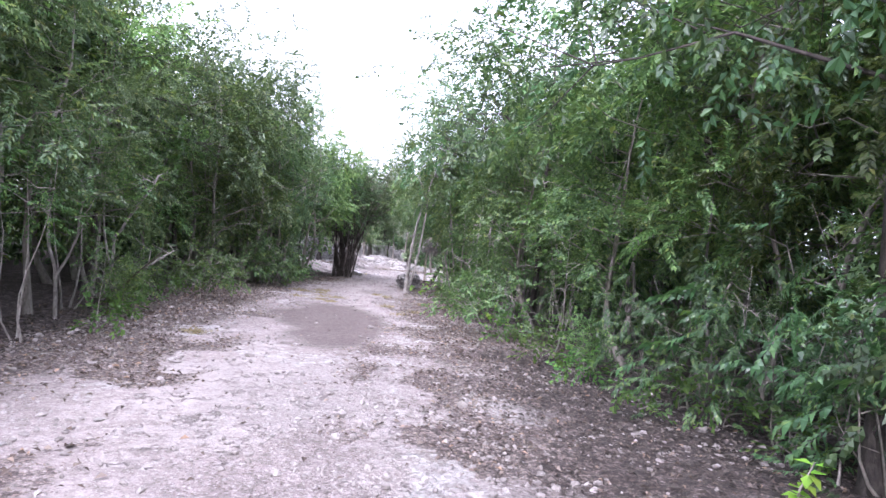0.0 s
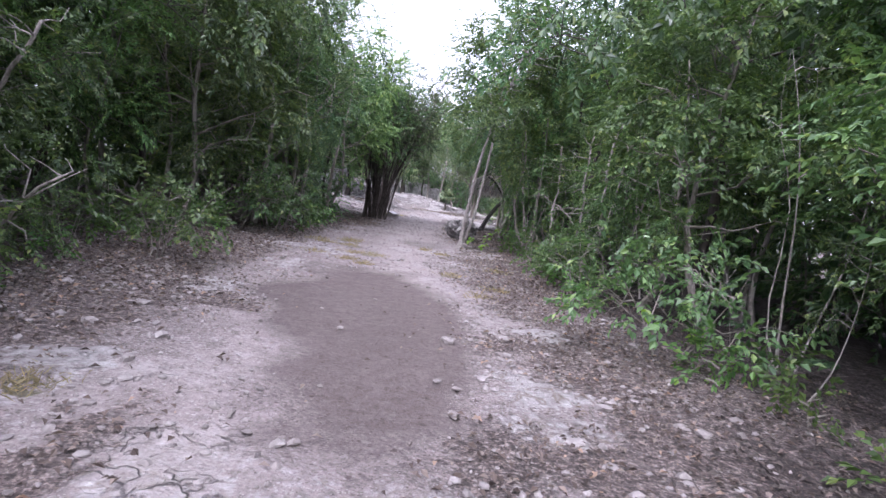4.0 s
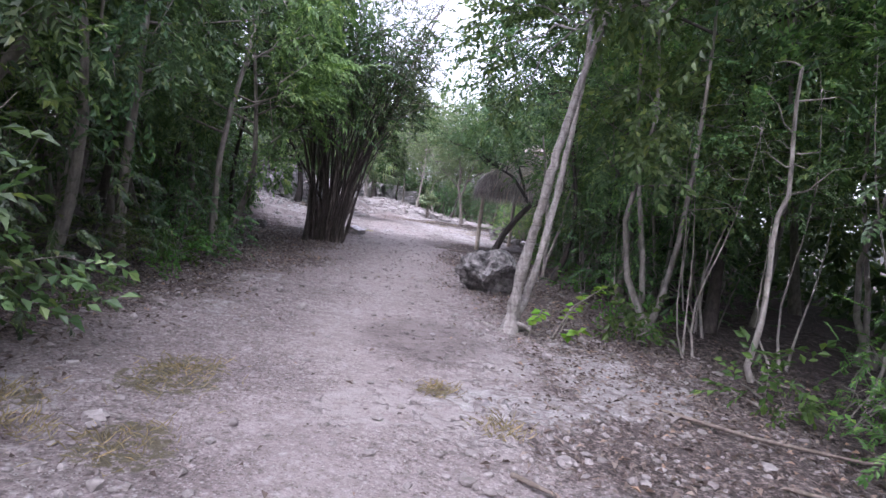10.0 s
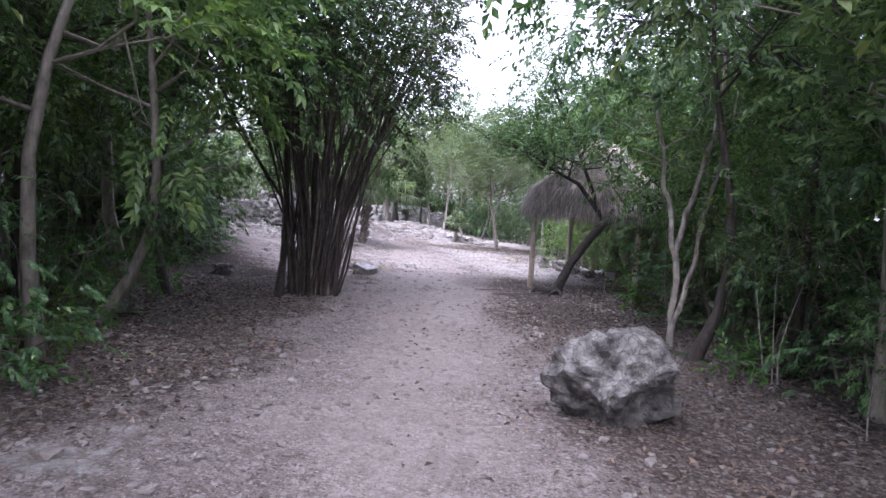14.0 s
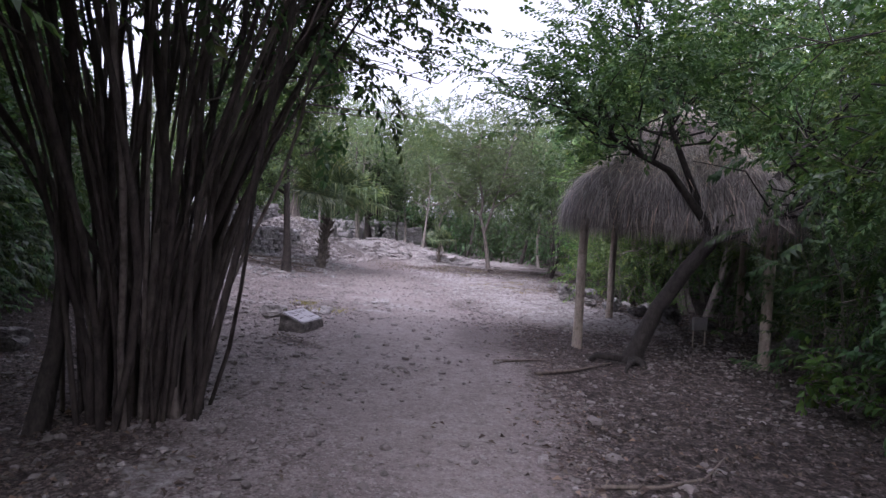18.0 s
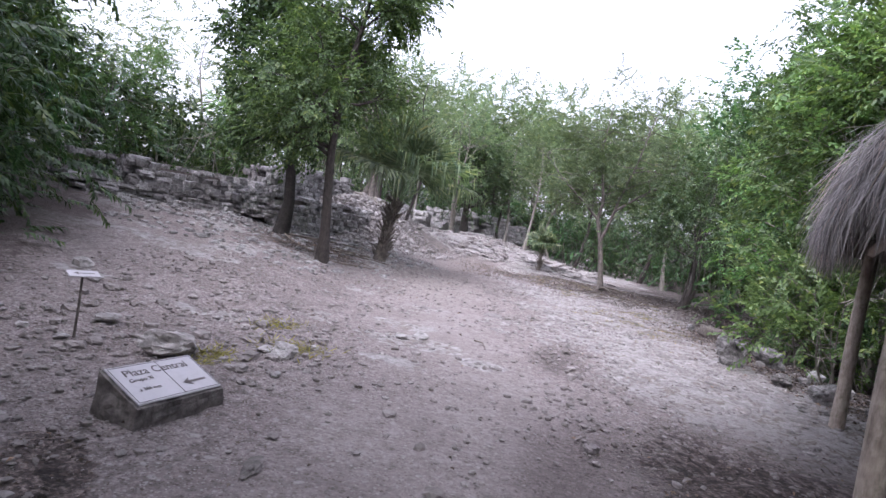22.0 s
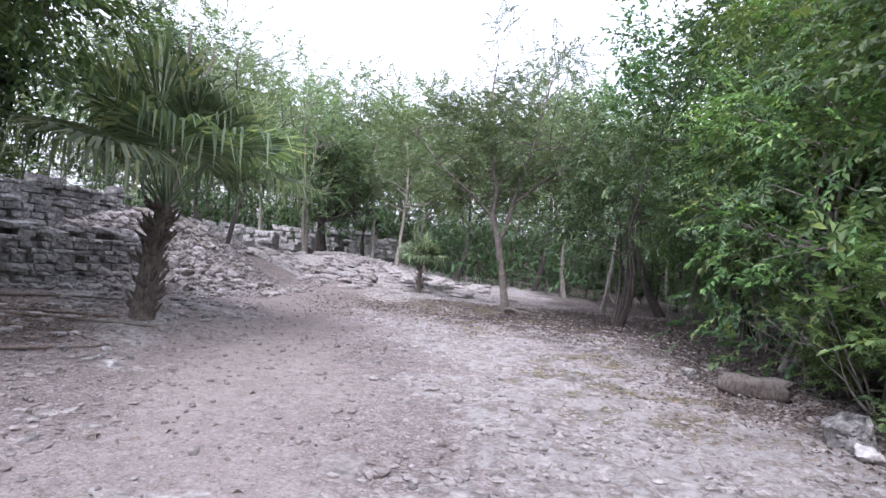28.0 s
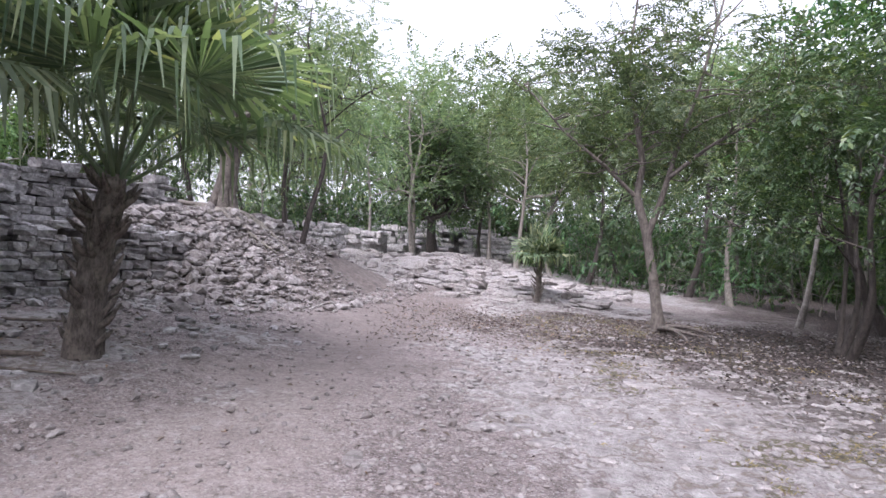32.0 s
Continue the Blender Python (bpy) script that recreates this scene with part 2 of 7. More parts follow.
def rock_material(name, dark, light, scale=3.0, lichen=0.5, cracks=0.0, tint=0.74):
    m, t, b = material(name)
    n1, n2 = world_grain(t, scale * 2.2, 9, 0.68), world_grain(t, scale * 0.8, 4)
    col = ramp(t, n1, ((0.3, dark), (0.5, tuple(0.55 * a + 0.45 * c for a, c in zip(dark, light))), (0.68, light)))
    col = blend(t, col, (dark[0] * 0.42, dark[1] * 0.42, dark[2] * 0.42), ramp(t, n2, ((0.52, (0, 0, 0)), (0.66, (lichen, lichen, lichen)))))
    if cracks:
        pos = t.nodes.new("ShaderNodeNewGeometry")
        v = node(t, "ShaderNodeTexVoronoi", Scale=4.5)
        v.feature = "DISTANCE_TO_EDGE"
        t.links.new(blend(t, pos.outputs["Position"], world_colour(t, 5.0), 0.55), v.inputs["Vector"])
        col = blend(t, col, (dark[0] * 0.25, dark[1] * 0.25, dark[2] * 0.25), ramp(t, v.outputs["Distance"], ((0.006, (cracks, cracks, cracks)), (0.045, (0, 0, 0)))))
    o = t.nodes.new("ShaderNodeObjectInfo")
    g = t.nodes.new("ShaderNodeNewGeometry")
    mixr = calc(t, "ADD", calc(t, "MULTIPLY", o.outputs["Random"], 0.5), calc(t, "MULTIPLY", g.outputs["Random Per Island"], 0.5))
    col = blend(t, col, ramp(t, mixr, ((0.12, (tint, tint * 0.97, tint * 0.95)), (0.55, (1, 1, 1)), (0.95, (1.18, 1.16, 1.14)))), 1.0, "MULTIPLY")
    t.links.new(col, b.inputs["Base Color"])
    b.inputs["Roughness"].default_value = 0.92
    relief(t, b, n1, 0.9, 0.03)
    return m


ROCK = rock_material("limestone", (0.055, 0.05, 0.048), (0.36, 0.345, 0.335), 4.5, 0.85, 0.5)
ROCK_PALE = rock_material("pale_limestone", (0.20, 0.186, 0.178), (0.52, 0.50, 0.485), 4.0, 0.3)
ROCK_WALL = rock_material("weathered_masonry", (0.15, 0.142, 0.138), (0.55, 0.535, 0.525), 6.0, 0.5, 0.0, 0.52)
RUBBLE = rock_material("broken_rubble", (0.13, 0.115, 0.108), (0.47, 0.44, 0.425), 6.0, 0.4)
EARTH = rock_material("stony_earth", (0.07, 0.058, 0.053), (0.20, 0.17, 0.158), 4.0, 0.4)
SLAB = rock_material("worn_slab", (0.13, 0.115, 0.11), (0.37, 0.347, 0.334), 5.5, 0.6)
BARK_BLACK = bark_material("bark_black", (0.008, 0.006, 0.005), (0.036, 0.03, 0.027), 0.8, 9, 1.0)
PEBBLE = rock_material("pebble", (0.15, 0.132, 0.125), (0.38, 0.35, 0.335), 4.0, 0.2)


def ground_material():
    m, t, b = material("forest_ground")
    sep, wear = t.nodes.new("ShaderNodeSeparateColor"), t.nodes.new("ShaderNodeSeparateColor")
    a = t.nodes.new("ShaderNodeVertexColor")
    a.layer_name = "cover"
    a2 = t.nodes.new("ShaderNodeVertexColor")
    a2.layer_name = "wear"
    t.links.new(a.outputs[0], sep.inputs[0])
    t.links.new(a2.outputs[0], wear.inputs[0])
    fine, mid, big = world_grain(t, 24, 9, 0.76), world_grain(t, 6.5, 9, 0.7), world_grain(t, 1.2, 5)
    pos = t.nodes.new("ShaderNodeNewGeometry")
    jag = calc(t, "MULTIPLY", calc(t, "SUBTRACT", mid, 0.5), 2.0)

    def mask(s, lo=0.36, hi=0.64):
        return ramp(t, calc(t, "ADD", s, jag), ((lo, (0, 0, 0)), (hi, (1, 1, 1))))

    def chips(scale, warp):
        v = node(t, "ShaderNodeTexVoronoi", Scale=scale)
        t.links.new(blend(t, pos.outputs["Position"], world_colour(t, 9), warp), v.inputs["Vector"])
        c = t.nodes.new("ShaderNodeSeparateColor")
        t.links.new(v.outputs["Color"], c.inputs[0])
        return v.outputs["Distance"], c.outputs[0], c.outputs[1]
    d1, u1, w1 = chips(13, 0.10)
    d2, u2, w2 = chips(31, 0.05)
    d3, u3, w3 = chips(66, 0.03)
    speck = calc(t, "ADD", calc(t, "MULTIPLY", u2, 0.5), calc(t, "MULTIPLY", u3, 0.5))
    smooth = mask(wear.outputs[0], 0.1, 1.05)
    dirt = ramp(t, mid, ((0.28, (0.15, 0.125, 0.116)), (0.5, (0.242, 0.207, 0.197)), (0.72, (0.35, 0.31, 0.30))))
    dirt = blend(t, dirt, (0.17, 0.14, 0.132), ramp(t, big, ((0.45, (0, 0, 0)), (0.62, (0.6, 0.6, 0.6)))))
    rough = blend(t, dirt, ramp(t, fine, ((0.3, (0.42, 0.40, 0.39)), (0.5, (0.98, 0.98, 0.98)), (0.7, (1.55, 1.53, 1.52)))), 0.9, "MULTIPLY")
    rough = blend(t, rough, ramp(t, speck, ((0.15, (0.5, 0.48, 0.47)), (0.5, (0.98, 0.98, 0.98)), (0.85, (1.45, 1.44, 1.43)))), 0.55, "MULTIPLY")
    soft = blend(t, dirt, (0.30, 0.265, 0.255), 0.45)
    soft = blend(t, soft, ramp(t, fine, ((0.3, (0.72, 0.71, 0.70)), (0.5, (1, 1, 1)), (0.7, (1.18, 1.17, 1.16)))), 0.8, "MULTIPLY")
    dirt = blend(t, rough, soft, calc(t, "MULTIPLY", smooth, 0.68))
    # scattered stone chips and leaf scraps
    for d, u, w, size, n in ((d1, u1, w1, 0.33, 0.90), (d2, u2, w2, 0.40, 0.84), (d3, u3, w3, 0.45, 0.80)):
        near = ramp(t, d, ((size * 0.75, (1, 1, 1)), (size, (0, 0, 0))))
        pale = calc(t, "MULTIPLY", near, ramp(t, u, ((n, (0, 0, 0)), (n + 0.03, (0.85, 0.85, 0.85)))))
        leaf = calc(t, "MULTIPLY", near, ramp(t, w, ((n - 0.02, (0, 0, 0)), (n + 0.02, (0.85, 0.85, 0.85)))))
        keep = calc(t, "SUBTRACT", 1.0, calc(t, "MULTIPLY", smooth, 0.45))
        dirt = blend(t, dirt, (0.085, 0.062, 0.052), calc(t, "MULTIPLY", leaf, keep))
        dirt = blend(t, dirt, (0.38, 0.352, 0.338), calc(t, "MULTIPLY", pale, keep))
    # crusts of trodden earth broken into plates
    plates = node(t, "ShaderNodeTexVoronoi", Scale=4.2)
    plates.feature = "DISTANCE_TO_EDGE"
    t.links.new(blend(t, pos.outputs["Position"], world_colour(t, 4.0), 0.5), plates.inputs["Vector"])
    crust = ramp(t, calc(t, "ADD", a2.outputs["Alpha"], jag), ((0.42, (0, 0, 0)), (0.6, (1, 1, 1))))
    gaps = calc(t, "MULTIPLY", ramp(t, plates.outputs["Distance"], ((0.0, (1, 1, 1)), (0.06, (0, 0, 0)))), crust)
    gaps = calc(t, "MULTIPLY", gaps, ramp(t, world_grain(t, 3.4, 5), ((0.45, (0, 0, 0)), (0.56, (1, 1, 1)))))
    dirt = blend(t, dirt, (0.36, 0.325, 0.312), calc(t, "MULTIPLY", crust, 0.35))
    dirt = blend(t, dirt, (0.10, 0.084, 0.077), calc(t, "MULTIPLY", gaps, 0.6))
    litter = ramp(t, fine, ((0.3, (0.045, 0.034, 0.03)), (0.5, (0.105, 0.084, 0.077)), (0.7, (0.22, 0.188, 0.175))))
    litter = blend(t, litter, (0.075, 0.056, 0.048), ramp(t, mid, ((0.5, (0, 0, 0)), (0.66, (0.7, 0.7, 0.7)))))
    litter = blend(t, litter, ramp(t, speck, ((0.15, (0.35, 0.33, 0.32)), (0.5, (0.95, 0.93, 0.92)), (0.8, (2.1, 2.05, 2.0)))), 0.9, "MULTIPLY")
    litter = blend(t, litter, (0.27, 0.24, 0.225), calc(t, "MULTIPLY", ramp(t, d2, ((0.3, (1, 1, 1)), (0.4, (0, 0, 0)))), ramp(t, u2, ((0.8, (0, 0, 0)), (0.84, (0.8, 0.8, 0.8))))))
    rock = ramp(t, mid, ((0.3, (0.18, 0.158, 0.15)), (0.48, (0.30, 0.276, 0.266)), (0.66, (0.42, 0.396, 0.386))))
    rock = blend(t, rock, (0.14, 0.12, 0.112), ramp(t, fine, ((0.54, (0, 0, 0)), (0.66, (0.8, 0.8, 0.8)))))
    crack = node(t, "ShaderNodeTexVoronoi", Scale=2.3)
    crack.feature = "DISTANCE_TO_EDGE"
    t.links.new(blend(t, pos.outputs["Position"], world_colour(t, 3.0), 0.62), crack.inputs["Vector"])
    rock = blend(t, rock, (0.16, 0.13, 0.105), ramp(t, crack.outputs["Distance"], ((0.01, (0.75, 0.75, 0.75)), (0.05, (0, 0, 0)))))
    rock = blend(t, rock, ramp(t, speck, ((0.15, (0.55, 0.54, 0.53)), (0.5, (1, 1, 1)), (0.85, (1.2, 1.2, 1.2)))), 0.4, "MULTIPLY")
    grass = ramp(t, fine, ((0.3, (0.06, 0.052, 0.032)), (0.6, (0.145, 0.128, 0.078))))
    col = blend(t, dirt, litter, mask(sep.outputs[0]))
    col = blend(t, col, rock, mask(sep.outputs[1]))
    weeds = calc(t, "MULTIPLY", sep.outputs[2], ramp(t, world_grain(t, 11, 6, 0.7), ((0.42, (0.15, 0.15, 0.15)), (0.56, (1.25, 1.25, 1.25)))))
    col = blend(t, col, grass, mask(weeds))
    col = blend(t, col, ramp(t, a.outputs["Alpha"], ((0.1, (1, 1, 1)), (0.9, (0.42, 0.385, 0.375)))), 1.0, "MULTIPLY")
    # painted shade beside the woods, and dark soil
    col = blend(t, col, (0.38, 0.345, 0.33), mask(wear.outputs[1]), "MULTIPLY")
    col = blend(t, col, (1.0, 0.98, 0.92), calc(t, "MULTIPLY", wear.outputs[2], 0.5), "MULTIPLY")
    t.links.new(col, b.inputs["Base Color"])
    b.inputs["Roughness"].default_value = 0.95
    bumps = calc(t, "ADD", calc(t, "MULTIPLY", fine, 0.55), mid)
    bumps = calc(t, "ADD", bumps, calc(t, "MULTIPLY", calc(t, "SUBTRACT", 1.0, d2), 0.3))
    bumps = calc(t, "MULTIPLY", bumps, calc(t, "SUBTRACT", 1.0, calc(t, "MULTIPLY", smooth, 0.6)))
    bumps = calc(t, "SUBTRACT", bumps, calc(t, "MULTIPLY", gaps, 0.8))
    relief(t, b, bumps, 1.0, 0.06)
    return m


GROUND = ground_material()


# ---- mesh helpers ----
def mesh_object(name, verts, faces, mat, parent=None, label="", smooth=False):
    me = bpy.data.meshes.new(name)
    verts = np.asarray(verts, np.float32).reshape(-1, 3)
    faces = np.asarray(faces, np.int32)
    n, k = faces.shape
    me.vertices.add(len(verts))
    me.vertices.foreach_set("co", verts.ravel())
    me.loops.add(n * k)
    me.loops.foreach_set("vertex_index", faces.ravel())
    me.polygons.add(n)
    me.polygons.foreach_set("loop_start", np.arange(0, n * k, k, dtype=np.int32))
    me.polygons.foreach_set("use_smooth", np.full(n, smooth))
    me.update(calc_edges=True)
    me.validate()
    if mat:
        me.materials.append(mat)
    ob = new(name, me)
    ob.parent = parent
    if label:
        ob["label"] = label
    return ob


def part(name, bm, mat, parent, label="", smooth=False):
    me = bpy.data.meshes.new(name)
    bm.to_mesh(me)
    bm.free()
    me.polygons.foreach_set("use_smooth", np.full(len(me.polygons), smooth))
    me.materials.append(mat)
    ob = new(name, me)
    ob.parent = parent
    if label:
        ob["label"] = label
    return ob


def thing(name, m, label, category, group="", kind=""):
    ob = new(name)
    ob.empty_display_size = 0.2
    ob.matrix_basis = m
    return tagged(ob, label, category, group, kind)


def tubes(paths, sides=6):
    """Tapered tubes: a list of (points, radii)."""
    vs, fs, base = [], [], 0
    ang = np.linspace(0, 2 * np.pi, sides, endpoint=False)
    for pts, rad in paths:
        pts = np.asarray(pts, float)
        rad = np.asarray(rad, float)
        d = np.gradient(pts, axis=0)
        d /= np.linalg.norm(d, axis=1)[:, None] + 1e-9
        ref = np.array([1.0, 0, 0]) if abs(d[:, 2]).mean() > 0.5 else np.array([0, 0, 1.0])
        u = np.cross(d, ref)
        u /= np.linalg.norm(u, axis=1)[:, None] + 1e-9
        w = np.cross(d, u)
        ring = pts[:, None, :] + rad[:, None, None] * (np.cos(ang)[None, :, None] * u[:, None, :] + np.sin(ang)[None, :, None] * w[:, None, :])
        n = len(pts)
        vs.append(ring.reshape(-1, 3))
        i = np.arange(n - 1)[:, None] * sides + np.arange(sides)[None, :]
        j = np.arange(n - 1)[:, None] * sides + (np.arange(sides)[None, :] + 1) % sides
        fs.append(np.stack([i, j, j + sides, i + sides], -1).reshape(-1, 4) + base)
        base += n * sides
        # closed end
        vs.append(pts[-1:] + d[-1:] * rad[-1])
        tip = base
        k = tip - sides + np.arange(sides)
        fs.append(np.stack([k, np.roll(k, -1), np.full(sides, tip), np.full(sides, tip)], -1))
        base += 1
    return np.concatenate(vs), np.concatenate(fs)


def tube_object(name, paths, mat, parent=None, label="", sides=6):
    thick = [p for p in paths if max(p[1]) > 0.03]
    thin = [p for p in paths if max(p[1]) <= 0.03]
    v, f = tubes(thick, 5 if sides == 6 else sides) if thick else (np.zeros((0, 3)), np.zeros((0, 4), int))
    if thin:
        v2, f2 = tubes(thin, 3 if thick and sides == 6 else 5)
        v, f = np.concatenate([v, v2]), np.concatenate([f, f2 + len(v)])
    me = bpy.data.meshes.new(name)
    me.from_pydata([tuple(p) for p in v.tolist()], [], [tuple(q) if q[2] != q[3] else tuple(q[:3]) for q in f.tolist()])
    me.polygons.foreach_set("use_smooth", np.full(len(me.polygons), True))
    me.materials.append(mat)
    ob = new(name, me)
    ob.parent = parent
    if label:
        ob["label"] = label
    return ob


# ---- leaves ----
def leaf_quads(base, direction, normal, length, width, curl=0.12):
    """One folded, pointed blade for each row: four corners, two triangles."""
    d = direction / (np.linalg.norm(direction, axis=1)[:, None] + 1e-9)
    s = np.cross(normal, d)
    s /= np.linalg.norm(s, axis=1)[:, None] + 1e-9
    n = np.cross(d, s)
    L, W = np.asarray(length)[:, None], np.asarray(width)[:, None]
    midp = base + d * L * 0.48 + n * L * curl
    return np.stack([base, midp + s * W * 0.5, base + d * L - n * L * curl, midp - s * W * 0.5], 1)


def sprig(kind, rnd):
    """Leaves of one twig that points along +x, with its face to +z."""
    if kind == "pinnate":
        n, length, ll, lw, spread = 9, 0.40, 0.078, 0.034, 62
    elif kind == "fine":
        n, length, ll, lw, spread = 9, 0.36, 0.064, 0.024, 68
    elif kind == "broad":
        n, length, ll, lw, spread = 6, 0.32, 0.12, 0.066, 50
    elif kind == "hang":
        n, length, ll, lw, spread = 7, 0.32, 0.105, 0.036, 40
    else:
        n, length, ll, lw, spread = 10, 0.40, 0.088, 0.046, 55
    t = np.linspace(0.18, 1.0, n)
    base, way, up = [], [], []
    for k, f in enumerate(t):
        for side in ((1, -1) if kind in ("pinnate", "fine", "hang") else ((1,) if k % 2 else (-1,))):
            a = radians(spread * (1 - 0.45 * f) + rnd.uniform(-12, 12)) * side
            droop = -0.15 * f * f - (0.5 if kind == "hang" else 0.18)
            base.append((length * f, 0, -0.12 * length * f * f))
            way.append((math.cos(a), math.sin(a), droop + rnd.uniform(-0.25, 0.25)))
            up.append((rnd.uniform(-0.3, 0.3), rnd.uniform(-0.3, 0.3), 1))
    base.append((length, 0, -0.12 * length))
    way.append((1, 0, -0.3))
    up.append((0, 0, 1))
    k = len(base)
    size = rnd.uniform(0.75, 1.15, k)
    return leaf_quads(np.array(base, float), np.array(way, float), np.array(up, float), ll * size, lw * size)


def spread_sprigs(points, outward, kind, rnd, size=1.0, droop=0.25):
    n = len(points)
    variants = [sprig(kind, rnd) for _ in range(4)]
    out = outward + rnd.normal(0, 0.55, (n, 3))
    out[:, 2] -= droop
    x = out / (np.linalg.norm(out, axis=1)[:, None] + 1e-9)
    up = np.tile((0, 0, 1.0), (n, 1)) + rnd.normal(0, 0.35, (n, 3))
    y = np.cross(up, x)
    y /= np.linalg.norm(y, axis=1)[:, None] + 1e-9
    z = np.cross(x, y)
    m = np.stack([x, y, z], 1) * (size * rnd.uniform(0.7, 1.3, n))[:, None, None]
    pick = rnd.randint(0, 4, n)
    got = []
    for k, var in enumerate(variants):
        sel = pick == k
        flat = var.reshape(-1, 3)
        v = np.einsum("vi,nij->nvj", flat, m[sel]) + points[sel][:, None, :]
        got.append(v.reshape(-1, 4, 3))
    return np.concatenate(got)


def leaves_object(name, quads, mat, parent=None, label=""):
    n = len(quads)
    return mesh_object(name, quads.reshape(-1, 3), np.arange(n * 4).reshape(n, 4), mat, parent, label)


# ---- trees ----
def bent(start, end, rnd, n=6, wobble=0.06):
    t = np.linspace(0, 1, n)[:, None]
    p = np.array(start) * (1 - t) + np.array(end) * t
    length = np.linalg.norm(np.array(end) - np.array(start))
    off = rnd.normal(0, wobble * length, (1, 3)) * np.sin(np.pi * t) + rnd.normal(0, wobble * length * 0.55, (1, 3)) * np.sin(2 * np.pi * t) + rnd.normal(0, wobble * length * 0.3, (1, 3)) * np.sin(3 * np.pi * t)
    return p + off


def skeleton_of(rnd, height, radius, lean=(0, 0), crown_from=0.4, crown_r=1.6, limbs=9, twigs=4, stems=1, stem_spread=0.4, flat=0.75, bare=True):
    """Trunks, limbs and twigs, and the points with directions at which leaves grow."""
    paths, pts, outs = [], [], []
    for s in range(stems):
        a = rnd.uniform(0, 6.28)
        off = np.array([math.cos(a), math.sin(a), 0]) * (stem_spread * 0.25 if stems > 1 else 0)
        top = np.array([lean[0], lean[1], height * rnd.uniform(0.86, 1.0)]) + off * (6 if stems > 1 else 0)
        trunk = bent(off, top, rnd, 9, 0.035)
        r0 = radius * rnd.uniform(0.7, 1.0) if stems > 1 else radius
        rad = r0 * (1 - 0.86 * np.linspace(0, 1, 9) ** 0.9)
        rad[0] *= 1.35
        paths.append((trunk, rad))
        for k in range(max(2, limbs // stems)):
            f = crown_from + (1 - crown_from) * (k + rnd.uniform(0, 0.8)) / max(2, limbs // stems)
            f = min(f, 0.97)
            p = np.array([np.interp(f, np.linspace(0, 1, 9), trunk[:, i]) for i in range(3)])
            az = rnd.uniform(0, 6.28)
            reach = crown_r * rnd.uniform(0.65, 1.1) * (1.0 - 0.55 * max(0, (f - 0.6) / 0.4))
            end = p + np.array([math.cos(az) * reach, math.sin(az) * reach, reach * rnd.uniform(0.15, 0.85) * flat])
            limb = bent(p, end, rnd, 6, 0.08)
            rl = max(0.012, r0 * (1 - 0.8 * f) * 0.55)
            paths.append((limb[[0, 2, 4, 5]], rl * np.array([1, 0.72, 0.44, 0.3])))
            for j in range(twigs):
                g = rnd.uniform(0.3, 1.0)
                q = np.array([np.interp(g, np.linspace(0, 1, 6), limb[:, i]) for i in range(3)])
                d = (end - p) / (np.linalg.norm(end - p) + 1e-6) + rnd.normal(0, 0.7, 3)
                d[2] += 0.1
                e = q + d / np.linalg.norm(d) * crown_r * rnd.uniform(0.3, 0.6)
                tw = bent(q, e, rnd, 4, 0.08)
                if bare:
                    paths.append((tw[[0, 2, 3]], rl * 0.42 * np.linspace(1, 0.35, 3)))
                pts.append((q, e))
                outs.append(d / np.linalg.norm(d))
    return paths, pts, outs


def clump_points(pts, outs, count, rnd, jitter):
    i = rnd.randint(0, len(pts), count)
    f = rnd.uniform(0.45, 1.12, count)[:, None]
    a = np.array([p[0] for p in pts])[i]
    b = np.array([p[1] for p in pts])[i]
    p = a * (1 - f) + b * f + rnd.normal(0, jitter, (count, 3))
    o = np.array(outs)[i] + rnd.normal(0, 0.3, (count, 3))
    return p, o


def build_tree(name, m, seed, label, category="tree", group="", leaf="simple", leaf_mat=None, bark=None, sprigs=420, size=1.0, jitter=0.16, droop=0.25, **shape):
    rnd = rs(seed)
    ob = thing(name, m, label, category, group)
    paths, pts, outs = skeleton_of(rnd, **shape)
    tube_object("trunk", paths, bark or BARK, ob, "", 6)
    p, o = clump_points(pts, outs, sprigs, rnd, jitter)
    p[:, 2] = np.maximum(p[:, 2], 0.12)
    leaves_object("crown", spread_sprigs(p, o, leaf, rnd, size, droop), leaf_mat or LEAF, ob)
    return ob


def place(x, y, turn=0.0, s=1.0, sz=None, sink=0.03):
    return Matrix.Translation(at(x, y, -sink)) @ Matrix.Rotation(turn, 4, "Z") @ Matrix.Diagonal((s, s, sz or s, 1))


# ---- ground ----
def spaced(*runs):
    return np.unique(np.round(np.concatenate([np.arange(a, b, c) for a, b, c in runs]), 4))


PALE_ROCK = ((2.5, 8.5, 1.3, 0.8), (3.5, 10.2, 0.4, 0.25), (3.9, 10.4, 0.35, 0.2), (-0.2, 16.2, 0.6, 0.8), (3.2, 23.4, 0.9, 1.2), (2.1, 22.2, 0.8, 0.6), (-0.8, 19.0, 0.9, 0.8), (-1.48, 43.2, 0.62, 0.45), (-1.4, 42.0, 0.5, 0.25), (0.6, 45.9, 0.5, 0.4), (-0.4, 42.8, 0.35, 0.2), (-6.7, 45.8, 1.5, 0.5), (-6.0, 42.5, 0.45, 0.22), (-1.9, 44.2, 0.5, 0.3), (5.2, 6.4, 0.7, 0.6))
TUFTS = ((-0.6, 22.05, 0.3), (-0.35, 20.6, 0.32), (0.44, 19.3, 0.36), (-0.6, 21.7, 0.42), (3.4, 19.5, 0.3), (2.4, 17.7, 0.25), (-3.0, 42.4, 0.3), (-2.3, 41.5, 0.4), (-2.72, 40.6, 0.28), (0.1, 9.5, 0.25), (-1.3, 21.0, 0.3), (1.4, 22.3, 0.18))


